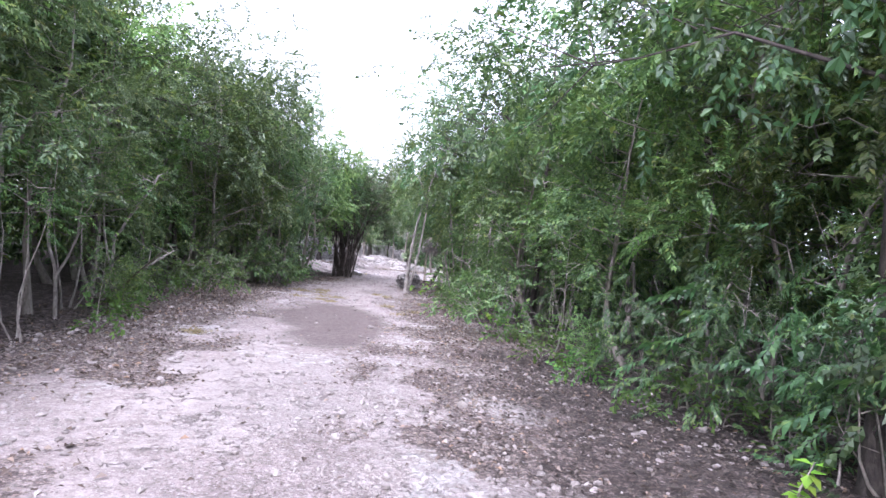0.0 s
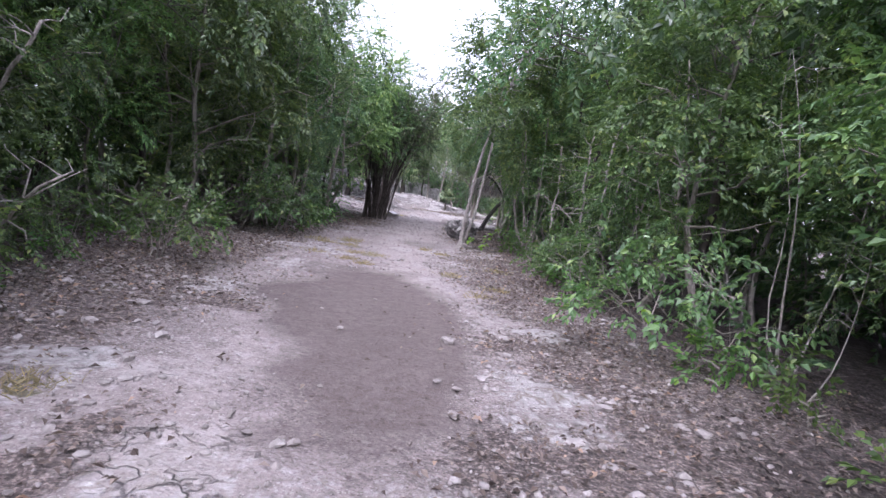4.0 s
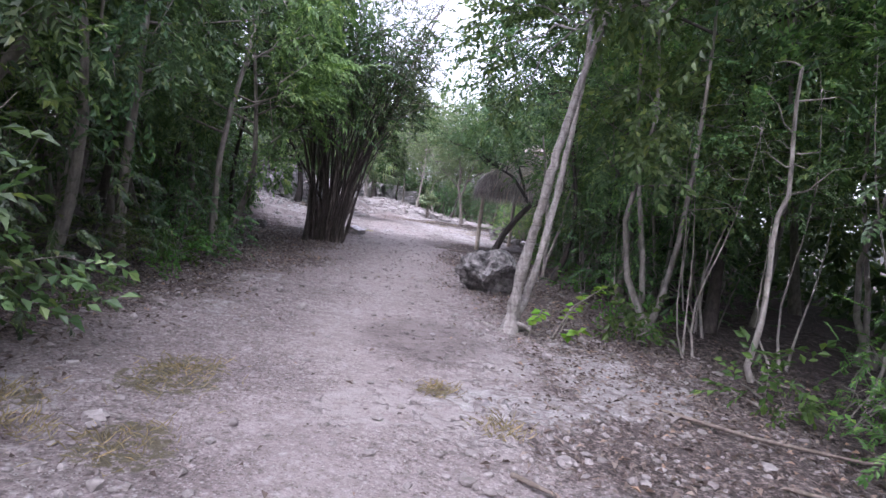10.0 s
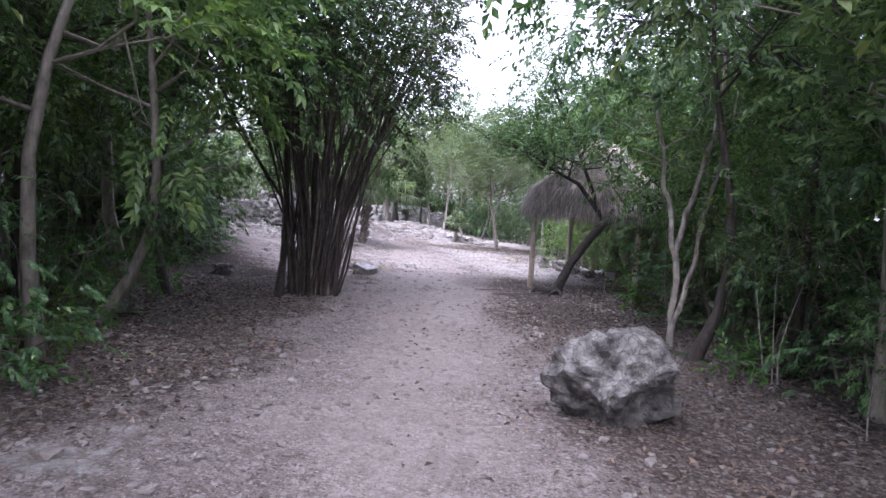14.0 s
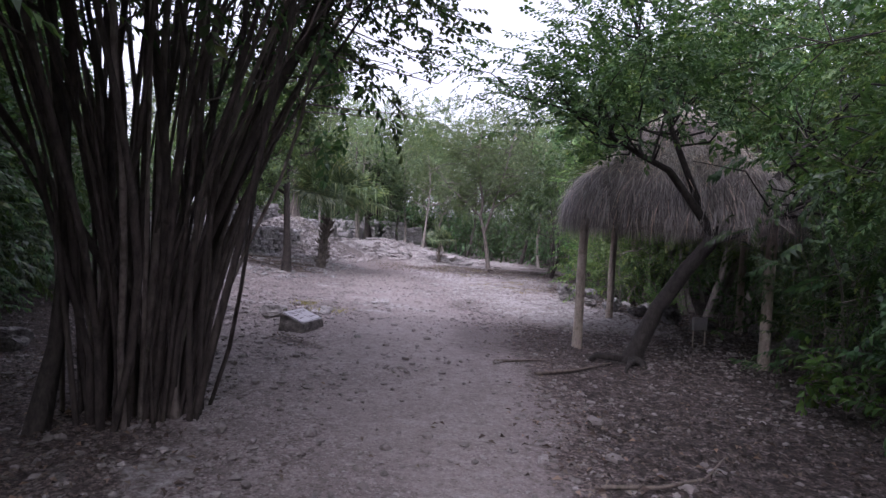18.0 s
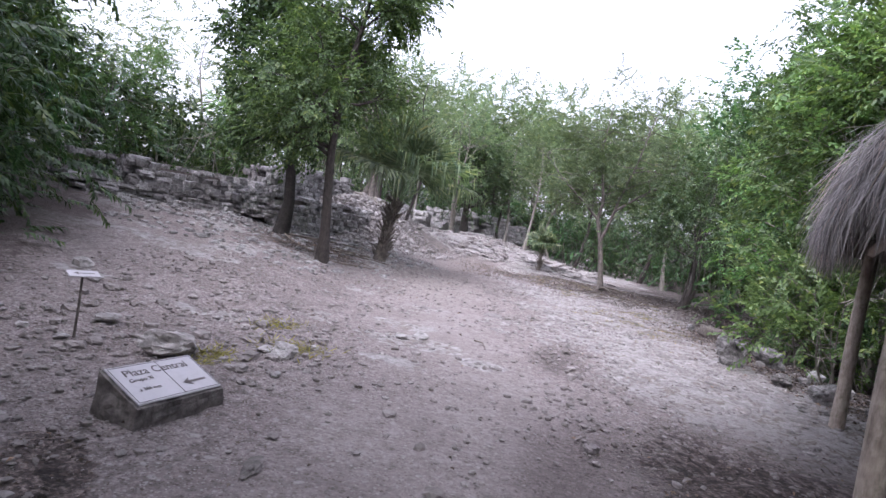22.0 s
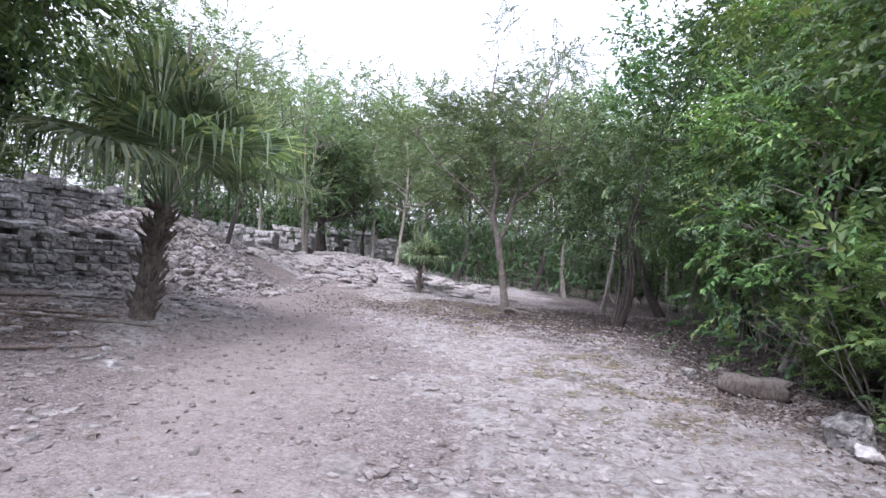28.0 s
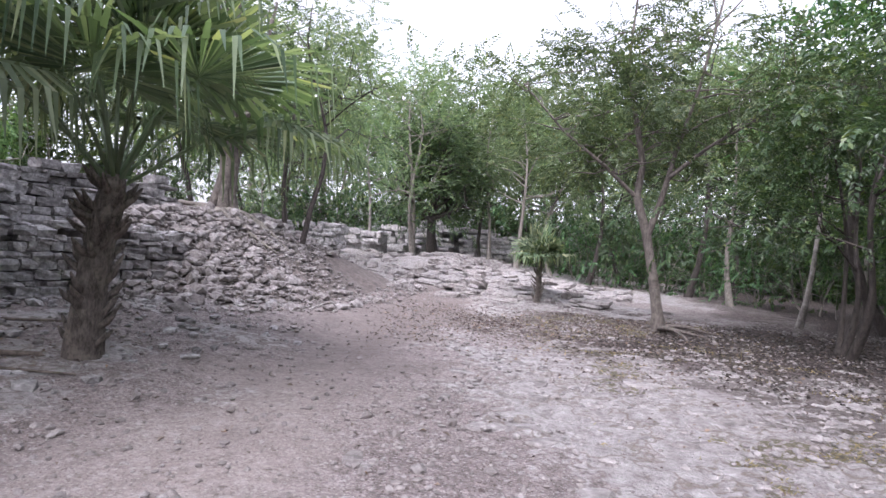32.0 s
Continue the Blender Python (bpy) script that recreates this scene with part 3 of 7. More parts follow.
def wet_at(X, Y):
    """The dark hollow where rain stands on the track."""
    w = fbm(X * 0.8, Y * 0.8, 29) - 0.5
    return step(1.3, 0.7, np.hypot((X - 2.1 + 0.2 * (Y - 10.5)) / 1.25, (Y - 13.4) / 3.6) + 1.1 * w)


def cover_at(X, Y):
    """How much of the ground is litter, bare rock, dry grass and damp earth."""
    off = np.abs(X - along(TRACK, Y))
    lo, hi = along(LEFT, Y), along(RIGHT, Y)
    wob = (fbm(X * 0.6, Y * 0.6, 21) - 0.5) * 1.6
    wob2 = (fbm(X * 2.3, Y * 2.3, 27) - 0.5)
    half = np.interp(Y, (0, 10, 18, 24, 30, 35, 38, 44, 60), (2.2, 1.6, 1.5, 1.5, 1.1, 1.5, 2.9, 3.6, 3.4))
    litter = step(-0.2, 1.5, off + wob + wob2 * 0.8 - half)
    litter = np.maximum(litter, step(0.52, 0.60, fbm(X * 0.8, Y * 0.8, 23)) * step(0.5, 1.2, off) * step(16, 12, Y) * 0.8)
    litter *= np.where(Y > 38, step(-1.4, 0.6, np.maximum(lo - X, X - hi) + 1.2 + wob), 1)
    litter = np.maximum(litter, step(1.2, -0.2, np.minimum(X - lo, hi - X)))
    litter = np.maximum(litter, step(0.6, -0.8, X + np.interp(Y, (34.8, 37, 45), (2.5, 3.8, 10)) + 1.4 * wob) * step(30, 33, Y) * step(46, 41, Y) * 0.9)
    litter = np.maximum(litter, step(0.6, 1.7, X + 0.5 * wob) * step(31, 34, Y) * step(43, 40, Y) * 0.95)
    litter = np.maximum(litter, step(6.0, 1.5, np.hypot((X - 3.0) * 0.7, Y - 59.5) + 2.2 * wob) * 0.85)
    litter = np.maximum(litter, step(3.4, 1.2, hi - X + wob * 0.8) * step(47, 50, Y))
    litter = np.maximum(litter, step(2.2, 0.8, np.hypot(X + 6.6, (Y - 50.4) * 0.8) + 1.2 * wob) * 0.7)
    open_rock = step(41, 45, Y + 0.6 * X) * step(1.5, 3.2, X - along(TRACK, Y) + wob * 1.4) * step(60, 54, Y)
    rock = np.maximum(open_rock * 0.85, step(0.60, 0.68, fbm(X * 0.9, Y * 0.9, 31)) * step(1.0, 2.0, off) * (1 - step(34, 36, Y) * step(43, 41, Y)))
    rock = np.maximum(rock, step(0.55, 0.62, fbm(X * 0.8, Y * 0.8, 36)) * step(44, 48, Y) * 0.9)
    rock = np.maximum(rock, step(60, 62, Y + 0.25 * X) * step(3.0, 0.0, X) * 0.8)
    rock *= 1 - 0.75 * step(0.4, 0.8, litter)
    rock *= 1 - 0.9 * wear_shade_at(X, Y)[0] * step(46, 49, Y)
    for x, y, rx, ry in PALE_ROCK:
        near = (np.abs(X - x) < 3 * rx) & (np.abs(Y - y) < 3 * ry)
        rock = np.where(near, np.maximum(rock, np.where(Y < 12, 0.5, 0.72) * step(1.25, 0.7, np.hypot((X - x) / rx, (Y - y) / ry) + wob2 * 1.2)), rock)
    grass = 0.8 * step(0.47, 0.60, fbm(X * 1.5, Y * 1.9, 41)) * step(46, 50, Y) * step(66, 60, Y) * step(5.0, 2.5, X) * step(0.5, 2.2, X + 0.16 * (Y - 46))
    for x, y, r in TUFTS:
        grass = np.maximum(grass, 0.8 * step(1.2, 0.5, np.hypot(X - x, Y - y) / r + wob2))
    litter = np.maximum(litter, step(1.3, 0.6, np.hypot((X + 2.1 + 1.0 * (Y - 38.2)) / 0.32, (Y - 38.2) / 0.42) + 0.8 * wob2))
    litter = np.maximum(litter, step(-6.0, -8.0, X + wob) * step(62, 66, Y) * 0.9)
    damp = wet_at(X, Y)
    damp = np.maximum(damp, 0.55 * step(1.1, 0.5, np.hypot((X - 0.5) / 0.5, (Y - 44.6) / 1.6) + wob2 * 0.6))
    litter, rock = litter * (1 - 0.85 * damp * (Y < 20)), rock * (1 - 0.8 * damp * (Y < 20))
    damp = np.maximum(damp, 0.6 * step(1.0, 0.4, np.hypot((X - 1.1) / 1.1, (Y - 24.2) / 1.6) + wob * 0.3))
    damp = np.maximum(damp, 0.55 * step(1.0, 0.4, np.hypot((X - 0.9) / 1.0, (Y - 39.8) / 2.4) + wob * 0.3))
    damp = np.maximum(damp, 0.5 * wear_shade_at(X, Y)[0] * step(51, 55, Y))
    return litter, rock * (1 - 0.6 * grass), grass, damp


def wear_shade_at(X, Y):
    """The smooth trodden line, and dark soil with the shade beside the woods painted in."""
    w = fbm(X * 0.9, Y * 0.9, 25) - 0.5
    lane = np.interp(Y, (0, 6, 9, 14, 20, 30, 40, 46, 53, 60, 64), (2.4, 1.4, 0.9, 1.6, 1.1, 0.3, 0.0, -1.6, -2.9, -3.7, -4.0))
    wide = np.interp(Y, (0, 14, 20, 30, 35, 38, 41, 46, 56), (0.9, 1.1, 0.7, 0.6, 0.9, 1.5, 1.3, 1.5, 1.7))
    smooth = 0.95 * step(np.where(Y > 46, 1.25, 1.8), 0.1, np.abs(X - lane + 2.2 * w) / wide)
    smooth = np.maximum(smooth, 0.9 * wet_at(X, Y))
    # the first three masks paint in shade beside the track and woods
    shade_soil = 0.72 * step(0.7, 2.0, X + 0.8 * w) * step(31, 34, Y) * step(45, 41, Y)
    shade_soil = np.maximum(shade_soil, step(1.4, -1.2, X + np.interp(Y, (34.8, 37, 48), (1.9, 3.4, 10)) + 2.0 * w) * (0.45 + 0.55 * step(35, 37.5, Y)) * step(30, 33, Y) * step(51, 46, Y))
    shade_soil = np.maximum(shade_soil, 0.9 * step(3.8, 5.8, X + 2.0 * w) * step(13, 10, Y))
    shade_soil = np.maximum(shade_soil, 0.85 * step(1.4, 3.4, X + 2.4 * w - 0.12 * (Y - 54)) * step(50, 54, Y))
    shade_soil = np.maximum(shade_soil, 0.95 * step(5.5, 3.0, np.hypot((X - 5.6) * 0.8, Y - 57.0) + 3 * w))
    shade_soil = np.maximum(shade_soil, 0.9 * step(1.6, 0.4, np.hypot(X - 5.6, (Y - 51.5) * 0.5) + 1.5 * w))
    shade_soil = np.maximum(shade_soil, 0.8 * step(1.3, 0.6, np.hypot((X + 2.1 + 1.0 * (Y - 38.2)) / 0.24, (Y - 38.2) / 0.34) + 1.6 * w))
    # painted shade on the floor of the woods beyond both edges
    shade_soil = np.maximum(shade_soil, step(1.0, -0.6, np.minimum(X - along(LEFT, Y), along(RIGHT, Y) - X)) * 0.8)
    return smooth, shade_soil * 0.75


def crust_at(X, Y):
    """Patches where the dry crust of the track has broken."""
    patch = step(0.5, 0.62, fbm(X * 0.55, Y * 0.4, 47)) * step(3.0, 1.6, np.abs(X - along(TRACK, Y) - 0.3))
    near = step(1.3, 0.6, np.hypot((X - 2.3) / 1.1, (Y - 6.6) / 2.2) + 1.2 * (fbm(X * 1.4, Y * 1.4, 48) - 0.5))
    return np.maximum(near, patch * step(30, 24, Y) * 0.7) * (1 - wet_at(X, Y))


def build_ground():
    xs = spaced((-640, -40, 60), (-40, -14, 2), (-14, -7, 0.4), (-7, -4, 0.15), (-4, 5.6, 0.105), (5.6, 8.6, 0.15), (8.6, 16, 0.4), (16, 40, 2), (40, 641, 60))
    ys = spaced((-640, -40, 60), (-40, -4, 2), (-4, 44, 0.11), (44, 62, 0.145), (62, 92, 0.35), (92, 130, 3), (130, 731, 60))
    X, Y = np.meshgrid(xs, ys)
    litter, rock, grass, damp = cover_at(X, Y)
    Z = land(X, Y)
    Z = Z + 0.030 * (fbm(X * 3.1, Y * 3.1, 61) - 0.5) + rock * 0.075 * (np.abs(fbm(X * 2.2, Y * 2.2, 66) - 0.5) * 2) - 0.02 * damp
    smooth, shade_soil = wear_shade_at(X, Y)
    Z = Z + (1 - 0.8 * smooth) * 0.045 * (np.abs(fbm(X * 5.2, Y * 5.2, 71, 3) - 0.5) * 2 - 0.25) * (np.abs(X) < 9)
    Z = Z + 0.02 * litter * (fbm(X * 6, Y * 6, 68) - 0.4)
    ny, nx = X.shape
    i = (np.arange(ny - 1)[:, None] * nx + np.arange(nx - 1)[None, :]).ravel()
    f = np.stack([i, i + 1, i + 1 + nx, i + nx], -1)
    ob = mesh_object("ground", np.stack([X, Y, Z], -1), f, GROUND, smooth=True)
    att = ob.data.color_attributes.new("cover", "FLOAT_COLOR", "POINT")
    att.data.foreach_set("color", np.stack([litter, rock, grass, damp], -1).astype(np.float32).ravel())
    # the green channel holds the painted shade and dark soil
    att = ob.data.color_attributes.new("wear", "FLOAT_COLOR", "POINT")
    att.data.foreach_set("color", np.stack([smooth, shade_soil, smooth * step(46, 52, Y), crust_at(X, Y)], -1).astype(np.float32).ravel())
    tagged(ob, "pale trodden earth track with leaf litter and bare limestone", "ground", kind="structure")


build_ground()


# ---- stones ----
def rough_stone(seed, sx, sy, sz, cuts=1, bump=0.18):
    """A block with broken faces."""
    rnd = rs(seed)
    bm = bmesh.new()
    bmesh.ops.create_cube(bm, size=1.0)
    if cuts:
        bmesh.ops.subdivide_edges(bm, edges=bm.edges, cuts=cuts, use_grid_fill=True)
    for v in bm.verts:
        p = v.co.normalized() * 0.62
        v.co = v.co.lerp(p, 0.28 if cuts < 2 else 0.6) + Vector(rnd.normal(0, bump * 0.3, 3))
        v.co.x, v.co.y, v.co.z = v.co.x * sx, v.co.y * sy, v.co.z * sz
    return bm


def stone_data(name, seed, sx, sy, sz, mat, cuts=1, bump=0.18):
    me = bpy.data.meshes.new(name)
    bm = rough_stone(seed, sx, sy, sz, cuts, bump)
    bm.to_mesh(me)
    bm.free()
    me.materials.append(mat)
    return me


STONES = [stone_data("stone", 100 + k, 1, 1, 1, PEBBLE, 2, 0.26) for k in range(8)]
BLOCKS = [stone_data("block", 130 + k, 1, 1, 1, ROCK_WALL, 1, 0.12) for k in range(10)]
FLAT_BLOCKS = [stone_data("slab", 150 + k, 1, 1, 1, SLAB, 1, 0.16) for k in range(8)]


def stone_arrays(count, seed, xs, ys, sizes, flat=0.6, mat=None, name="gravel", lift=0.25, zs=None, big=True):
    """Many small stones in one mesh."""
    rnd = rs(seed)
    base = []
    for k in range(5):
        bm = bmesh.new()
        if big:
            bmesh.ops.create_icosphere(bm, subdivisions=1, radius=0.5)
        else:
            bmesh.ops.create_uvsphere(bm, u_segments=4, v_segments=2, radius=0.55)
        pts = np.array([v.co[:] for v in bm.verts]) * (1 + rnd.normal(0, 0.18, (len(bm.verts), 1)))
        fcs = np.array([[v.index for v in f.verts] for f in bm.faces])
        base.append((pts, fcs))
        bm.free()
    nv, nf = len(base[0][0]), base[0][1]
    a = rnd.uniform(0, 6.28, count)
    s = sizes
    sh = rnd.uniform(0.6, 1.4, (count, 2))
    P = np.stack([base[k][0] for k in rnd.randint(0, 5, count)])
    P = P * np.stack([s * sh[:, 0], s * sh[:, 1], s * flat * rnd.uniform(0.6, 1.2, count)], -1)[:, None, :]
    c, sn = np.cos(a)[:, None], np.sin(a)[:, None]
    V = np.stack([P[..., 0] * c - P[..., 1] * sn, P[..., 0] * sn + P[..., 1] * c, P[..., 2]], -1)
    z = (land(xs, ys) if zs is None else zs) + s * flat * lift
    V += np.stack([xs, ys, z], -1)[:, None, :]
    F = nf[None] + (np.arange(count) * nv)[:, None, None]
    return mesh_object(name, V, F.reshape(-1, 3), mat or PEBBLE)


def single_stone(x, y, sx, sy, sz, turn=0.0, label="pale limestone stone lying on the trodden earth", k=0, mat=None, group="loose stones", tilt=0.0):
    ob = new("stone", STONES[k % 8])
    ob.matrix_basis = Matrix.Translation(at(x, y, sz * 0.28)) @ Matrix.Rotation(turn, 4, "Z") @ Matrix.Rotation(tilt, 4, "X") @ Matrix.Diagonal((sx, sy, sz, 1))
    return tagged(ob, label, "stone", group)


# ---- trees along the way ----
KINDS = {}


def kind_of(key, **spec):
    KINDS[key] = spec


def grow(key, x, y, turn=0.0, s=1.0, sz=None, label=""):
    """A tree of a kind: built at its first place, copied at the others."""
    spec = KINDS[key]
    m = place(x, y, turn, s, sz)
    if "made" not in spec:
        spec["made"] = build_tree(m=m, **{k: v for k, v in spec.items() if k != "made"})
        ob = spec["made"]
        ob.matrix_basis = m
    else:
        first = spec["made"]
        keep = first.matrix_basis.copy()
        first.matrix_basis = Matrix.Identity(4)
        ob = copy_thing(first, m)
        first.matrix_basis = keep
    if label:
        ob["label"] = label
    return ob


kind_of("edge_a", name="tree", seed=1, label="slender woodland tree with feathery green leaves", group="woodland trees", leaf="pinnate", leaf_mat=LEAF_LIT, bark=BARK, sprigs=430, size=1.3, jitter=0.15,
        height=6.0, radius=0.06, crown_from=0.3, crown_r=1.2, limbs=16, twigs=3)
kind_of("edge_b", name="tree", seed=2, label="leafy woodland tree with mid-green leaves", group="woodland trees", leaf="simple", leaf_mat=LEAF, bark=BARK, sprigs=640, size=1.28, jitter=0.16,
        height=6.5, radius=0.075, crown_from=0.3, crown_r=1.3, limbs=18, twigs=3)
kind_of("edge_c", name="tree", seed=3, label="multi-stemmed woodland tree with bright green leaves", group="woodland trees", leaf="simple", leaf_mat=LEAF_LIT, bark=BARK_PALE, sprigs=600, size=1.2, jitter=0.15,
        height=6.0, radius=0.05, crown_from=0.4, crown_r=1.15, limbs=16, twigs=3, stems=3, stem_spread=0.6)
kind_of("edge_d", name="tree", seed=14, label="woodland tree with drooping fine-leaved branches", group="woodland trees", leaf="fine", leaf_mat=LEAF_FINE, bark=BARK, sprigs=430, size=1.45, jitter=0.17, droop=0.6,
        height=6.8, radius=0.07, crown_from=0.32, crown_r=1.4, limbs=15, twigs=3)
kind_of("tall", name="tree", seed=4, label="tall woodland tree with a broad leafy crown", group="woodland trees", leaf="broad", leaf_mat=LEAF_LIT, bark=BARK, sprigs=760, size=1.4, jitter=0.3,
        height=8.4, radius=0.12, crown_from=0.25, crown_r=2.0, limbs=14, twigs=6, bare=False)
kind_of("tall_dark", name="tree", seed=5, label="tall dark woodland tree behind the edge of the woods", group="woodland trees", leaf="broad", leaf_mat=LEAF_DARK, bark=BARK_DARK, sprigs=740, size=1.45, jitter=0.3,
        height=8.8, radius=0.13, crown_from=0.3, crown_r=2.1, limbs=16, twigs=6, bare=False)
kind_of("bush", name="bush", category="bush", seed=6, label="dense green bush at the edge of the woods", group="bushes", leaf="simple", leaf_mat=LEAF_LIT, bark=BARK, sprigs=200, size=1.0, jitter=0.17,
        height=1.5, radius=0.02, crown_from=0.08, crown_r=0.75, limbs=12, twigs=2, stems=4, stem_spread=0.5)
kind_of("bush_fern", name="bush", category="bush", seed=7, label="low bush with feathery bright green leaves", group="bushes", leaf="pinnate", leaf_mat=LEAF_PALE, bark=BARK, sprigs=120, size=1.05, jitter=0.15,
        height=1.15, radius=0.018, crown_from=0.1, crown_r=0.7, limbs=12, twigs=3, stems=4, stem_spread=0.5)
kind_of("bush_dark", name="bush", category="bush", seed=8, label="dark green undergrowth bush with drooping leaves", group="bushes", leaf="hang", leaf_mat=LEAF_DARK, bark=BARK, sprigs=185, size=1.0, jitter=0.26,
        height=2.2, radius=0.025, crown_from=0.05, crown_r=0.95, limbs=12, twigs=2, stems=4, stem_spread=0.6)
kind_of("sapling", name="sapling", category="sapling", seed=9, label="thin pale saplings with bare stems and a sparse top", group="saplings", leaf="simple", leaf_mat=LEAF, bark=BARK_PALE, sprigs=150, size=1.1, jitter=0.22,
        height=4.6, radius=0.024, crown_from=0.55, crown_r=0.9, limbs=9, twigs=3, stems=3, stem_spread=0.55)
kind_of("sapling_thin", name="sapling", category="sapling", seed=10, label="thin crooked pale sapling stem", group="saplings", leaf="simple", leaf_mat=LEAF, bark=BARK_PALE, sprigs=60, size=1.1, jitter=0.15,
        height=3.8, radius=0.026, crown_from=0.5, crown_r=0.6, limbs=6, twigs=3, lean=(0.5, 0.2))
kind_of("herb", name="seedling", category="plant", seed=11, label="low leafy green seedling in the leaf litter", group="seedlings", leaf="broad", leaf_mat=LEAF_PALE, bark=BARK, sprigs=22, size=0.7, jitter=0.06,
        height=0.4, radius=0.006, crown_from=0.2, crown_r=0.22, limbs=5, twigs=2, bare=False)
kind_of("airy", name="tree", seed=12, label="slender tree with an airy crown of fine pale leaves", group="trees in the clearing", leaf="fine", leaf_mat=LEAF_HAZY, bark=BARK_DARK, sprigs=430, size=1.5, jitter=0.34,
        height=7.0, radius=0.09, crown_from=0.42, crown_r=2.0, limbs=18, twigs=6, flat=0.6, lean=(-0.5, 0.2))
kind_of("far", name="tree", seed=13, label="distant woodland tree with a rounded green crown", group="distant trees", leaf="simple", leaf_mat=LEAF_HAZY, bark=BARK, sprigs=620, size=1.7, jitter=0.34,
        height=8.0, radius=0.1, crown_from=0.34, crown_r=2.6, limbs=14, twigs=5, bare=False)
kind_of("sunny", name="tree", seed=17, label="broad-leaved tree with bright green leaves to the ground", group="woodland trees", leaf="simple", leaf_mat=LEAF_LIT, bark=BARK, sprigs=560, size=1.2, jitter=0.26,
        height=6.0, radius=0.08, crown_from=0.18, crown_r=1.4, limbs=20, twigs=5)
kind_of("crowned", name="tree", seed=19, label="dark-stemmed woodland tree with bare stem and green crown", group="woodland trees", leaf="simple", leaf_mat=LEAF_DARK, bark=BARK_DARK, sprigs=560, size=1.25, jitter=0.2,
        height=6.4, radius=0.075, crown_from=0.42, crown_r=1.6, limbs=16, twigs=4, flat=0.55, stems=2, stem_spread=0.5)
kind_of("canopy", name="tree", seed=15, label="tall tree spreading a high canopy over the track", group="canopy trees", leaf="simple", leaf_mat=LEAF_DARK, bark=BARK_DARK, sprigs=900, size=1.2, jitter=0.28,
        height=7.4, radius=0.085, crown_from=0.5, crown_r=2.8, limbs=18, twigs=6, flat=0.5)

rnd = rs(77)


def woods(side, y0, y1, table, low, edge, back, thin=1.0, up=1.0):
    """Rows of bushes and trees from the edge of the woods inwards."""
    sgn = -1 if side == "left" else 1
    rows = (  # depth, step, jitter, kinds, scale
        (0.25, 1.5 * thin, 0.3, low, (0.35, 0.8)),
        (1.3, 1.5, 0.4, edge, (0.8, 1.1)),
        (3.0, 2.2, 0.6, back, (0.95 * up, 1.25 * up)),
        (5.6, 4.0, 0.8, ("tall", "tall_dark"), (0.78 * up, 1.0 * up)),
    )
    for depth, gap, jit, kinds, (s0, s1) in rows:
        y = y0 + rnd.uniform(0, gap)
        while y < y1:
            x = along(table, y) + sgn * (depth + rnd.uniform(-jit, jit))
            key = kinds[rnd.randint(0, len(kinds))]
            grow(key, float(x), float(y), rnd.uniform(0, 6.28), rnd.uniform(s0, s1))
            y += gap * rnd.uniform(0.75, 1.25)


woods("left", -5, 12, LEFT, ("sapling_thin", "bush", "sapling", "bush"), ("edge_d", "sapling", "edge_c", "edge_a"), ("edge_b", "edge_d", "edge_b"), 1.2, 1.25)
woods("left", 12, 33.6, LEFT, ("bush", "bush_dark", "bush_fern", "bush"), ("edge_a", "edge_b", "edge_d", "bush_dark"), ("edge_b", "edge_a", "edge_d"), 1.0, 1.2)
woods("right", -5, 13, RIGHT, ("bush_dark", "sapling_thin", "bush_dark", "bush"), ("edge_a", "edge_b", "edge_c"), ("edge_b", "edge_a", "edge_d"), 1.0, 1.2)
woods("right", 13, 27, RIGHT, ("sapling_thin", "sapling", "bush_fern", "sapling"), ("sapling", "edge_c", "edge_b", "edge_b"), ("edge_b", "edge_c", "edge_d", "bush_dark"), 1.5, 1.1)
woods("right", 27, 38, RIGHT, ("sapling_thin", "sapling", "sapling_thin"), ("edge_b", "sapling", "bush_dark", "edge_c"), ("edge_b", "edge_d", "bush_dark", "bush_dark"), 1.1, 1.1)
woods("left", 36, 46, LEFT, ("bush_dark", "bush_dark", "bush"), ("edge_b", "edge_a", "bush_dark"), ("edge_b", "tall_dark", "edge_d"), 0.7)
woods("right", 38.5, 44, RIGHT, ("bush_dark", "bush"), ("bush_dark", "edge_b"), ("edge_b", "edge_a", "bush_dark"), 0.8)
woods("right", 44, 53, RIGHT, ("bush_dark", "bush", "bush_dark"), ("edge_c", "edge_b", "edge_a"), ("edge_b", "edge_a", "edge_d"))
woods("right", 53, 72, RIGHT, ("sapling_thin", "sapling"), ("crowned", "crowned", "sapling"), ("bush_dark", "edge_b", "bush_dark"), 1.6)
for k in range(11):
    f = k / 10
    grow("bush_dark", -9.6 - 5.6 * f + rnd.uniform(-0.3, 0.3), 41.2 + 7.2 * f, rnd.uniform(0, 6.28), rnd.uniform(1.3, 1.8))
    if k % 2 == 0:
        grow("tall_dark", -11.4 - 5.2 * f, 41.0 + 7.6 * f, rnd.uniform(0, 6.28), rnd.uniform(0.75, 0.95))
for k in range(13):
    f = k / 12
    y = 36.6 + 6.6 * f
    grow("bush_dark", float(along(LEFT, y)) - rnd.uniform(-0.1, 0.5), y, rnd.uniform(0, 6.28), rnd.uniform(0.6, 1.1))
    grow("bush_dark", float(along(LEFT, y)) - rnd.uniform(1.2, 2.2), y, rnd.uniform(0, 6.28), rnd.uniform(1.3, 1.9))
for x, y, turn, s in ((-9.0, 37.6, 0.8, 0.9), (-9.9, 40.0, 2.8, 0.95), (-11.6, 42.6, 4.8, 0.95), (-13.6, 45.2, 1.8, 0.95)):
    grow("tall_dark", x, y, turn, s)
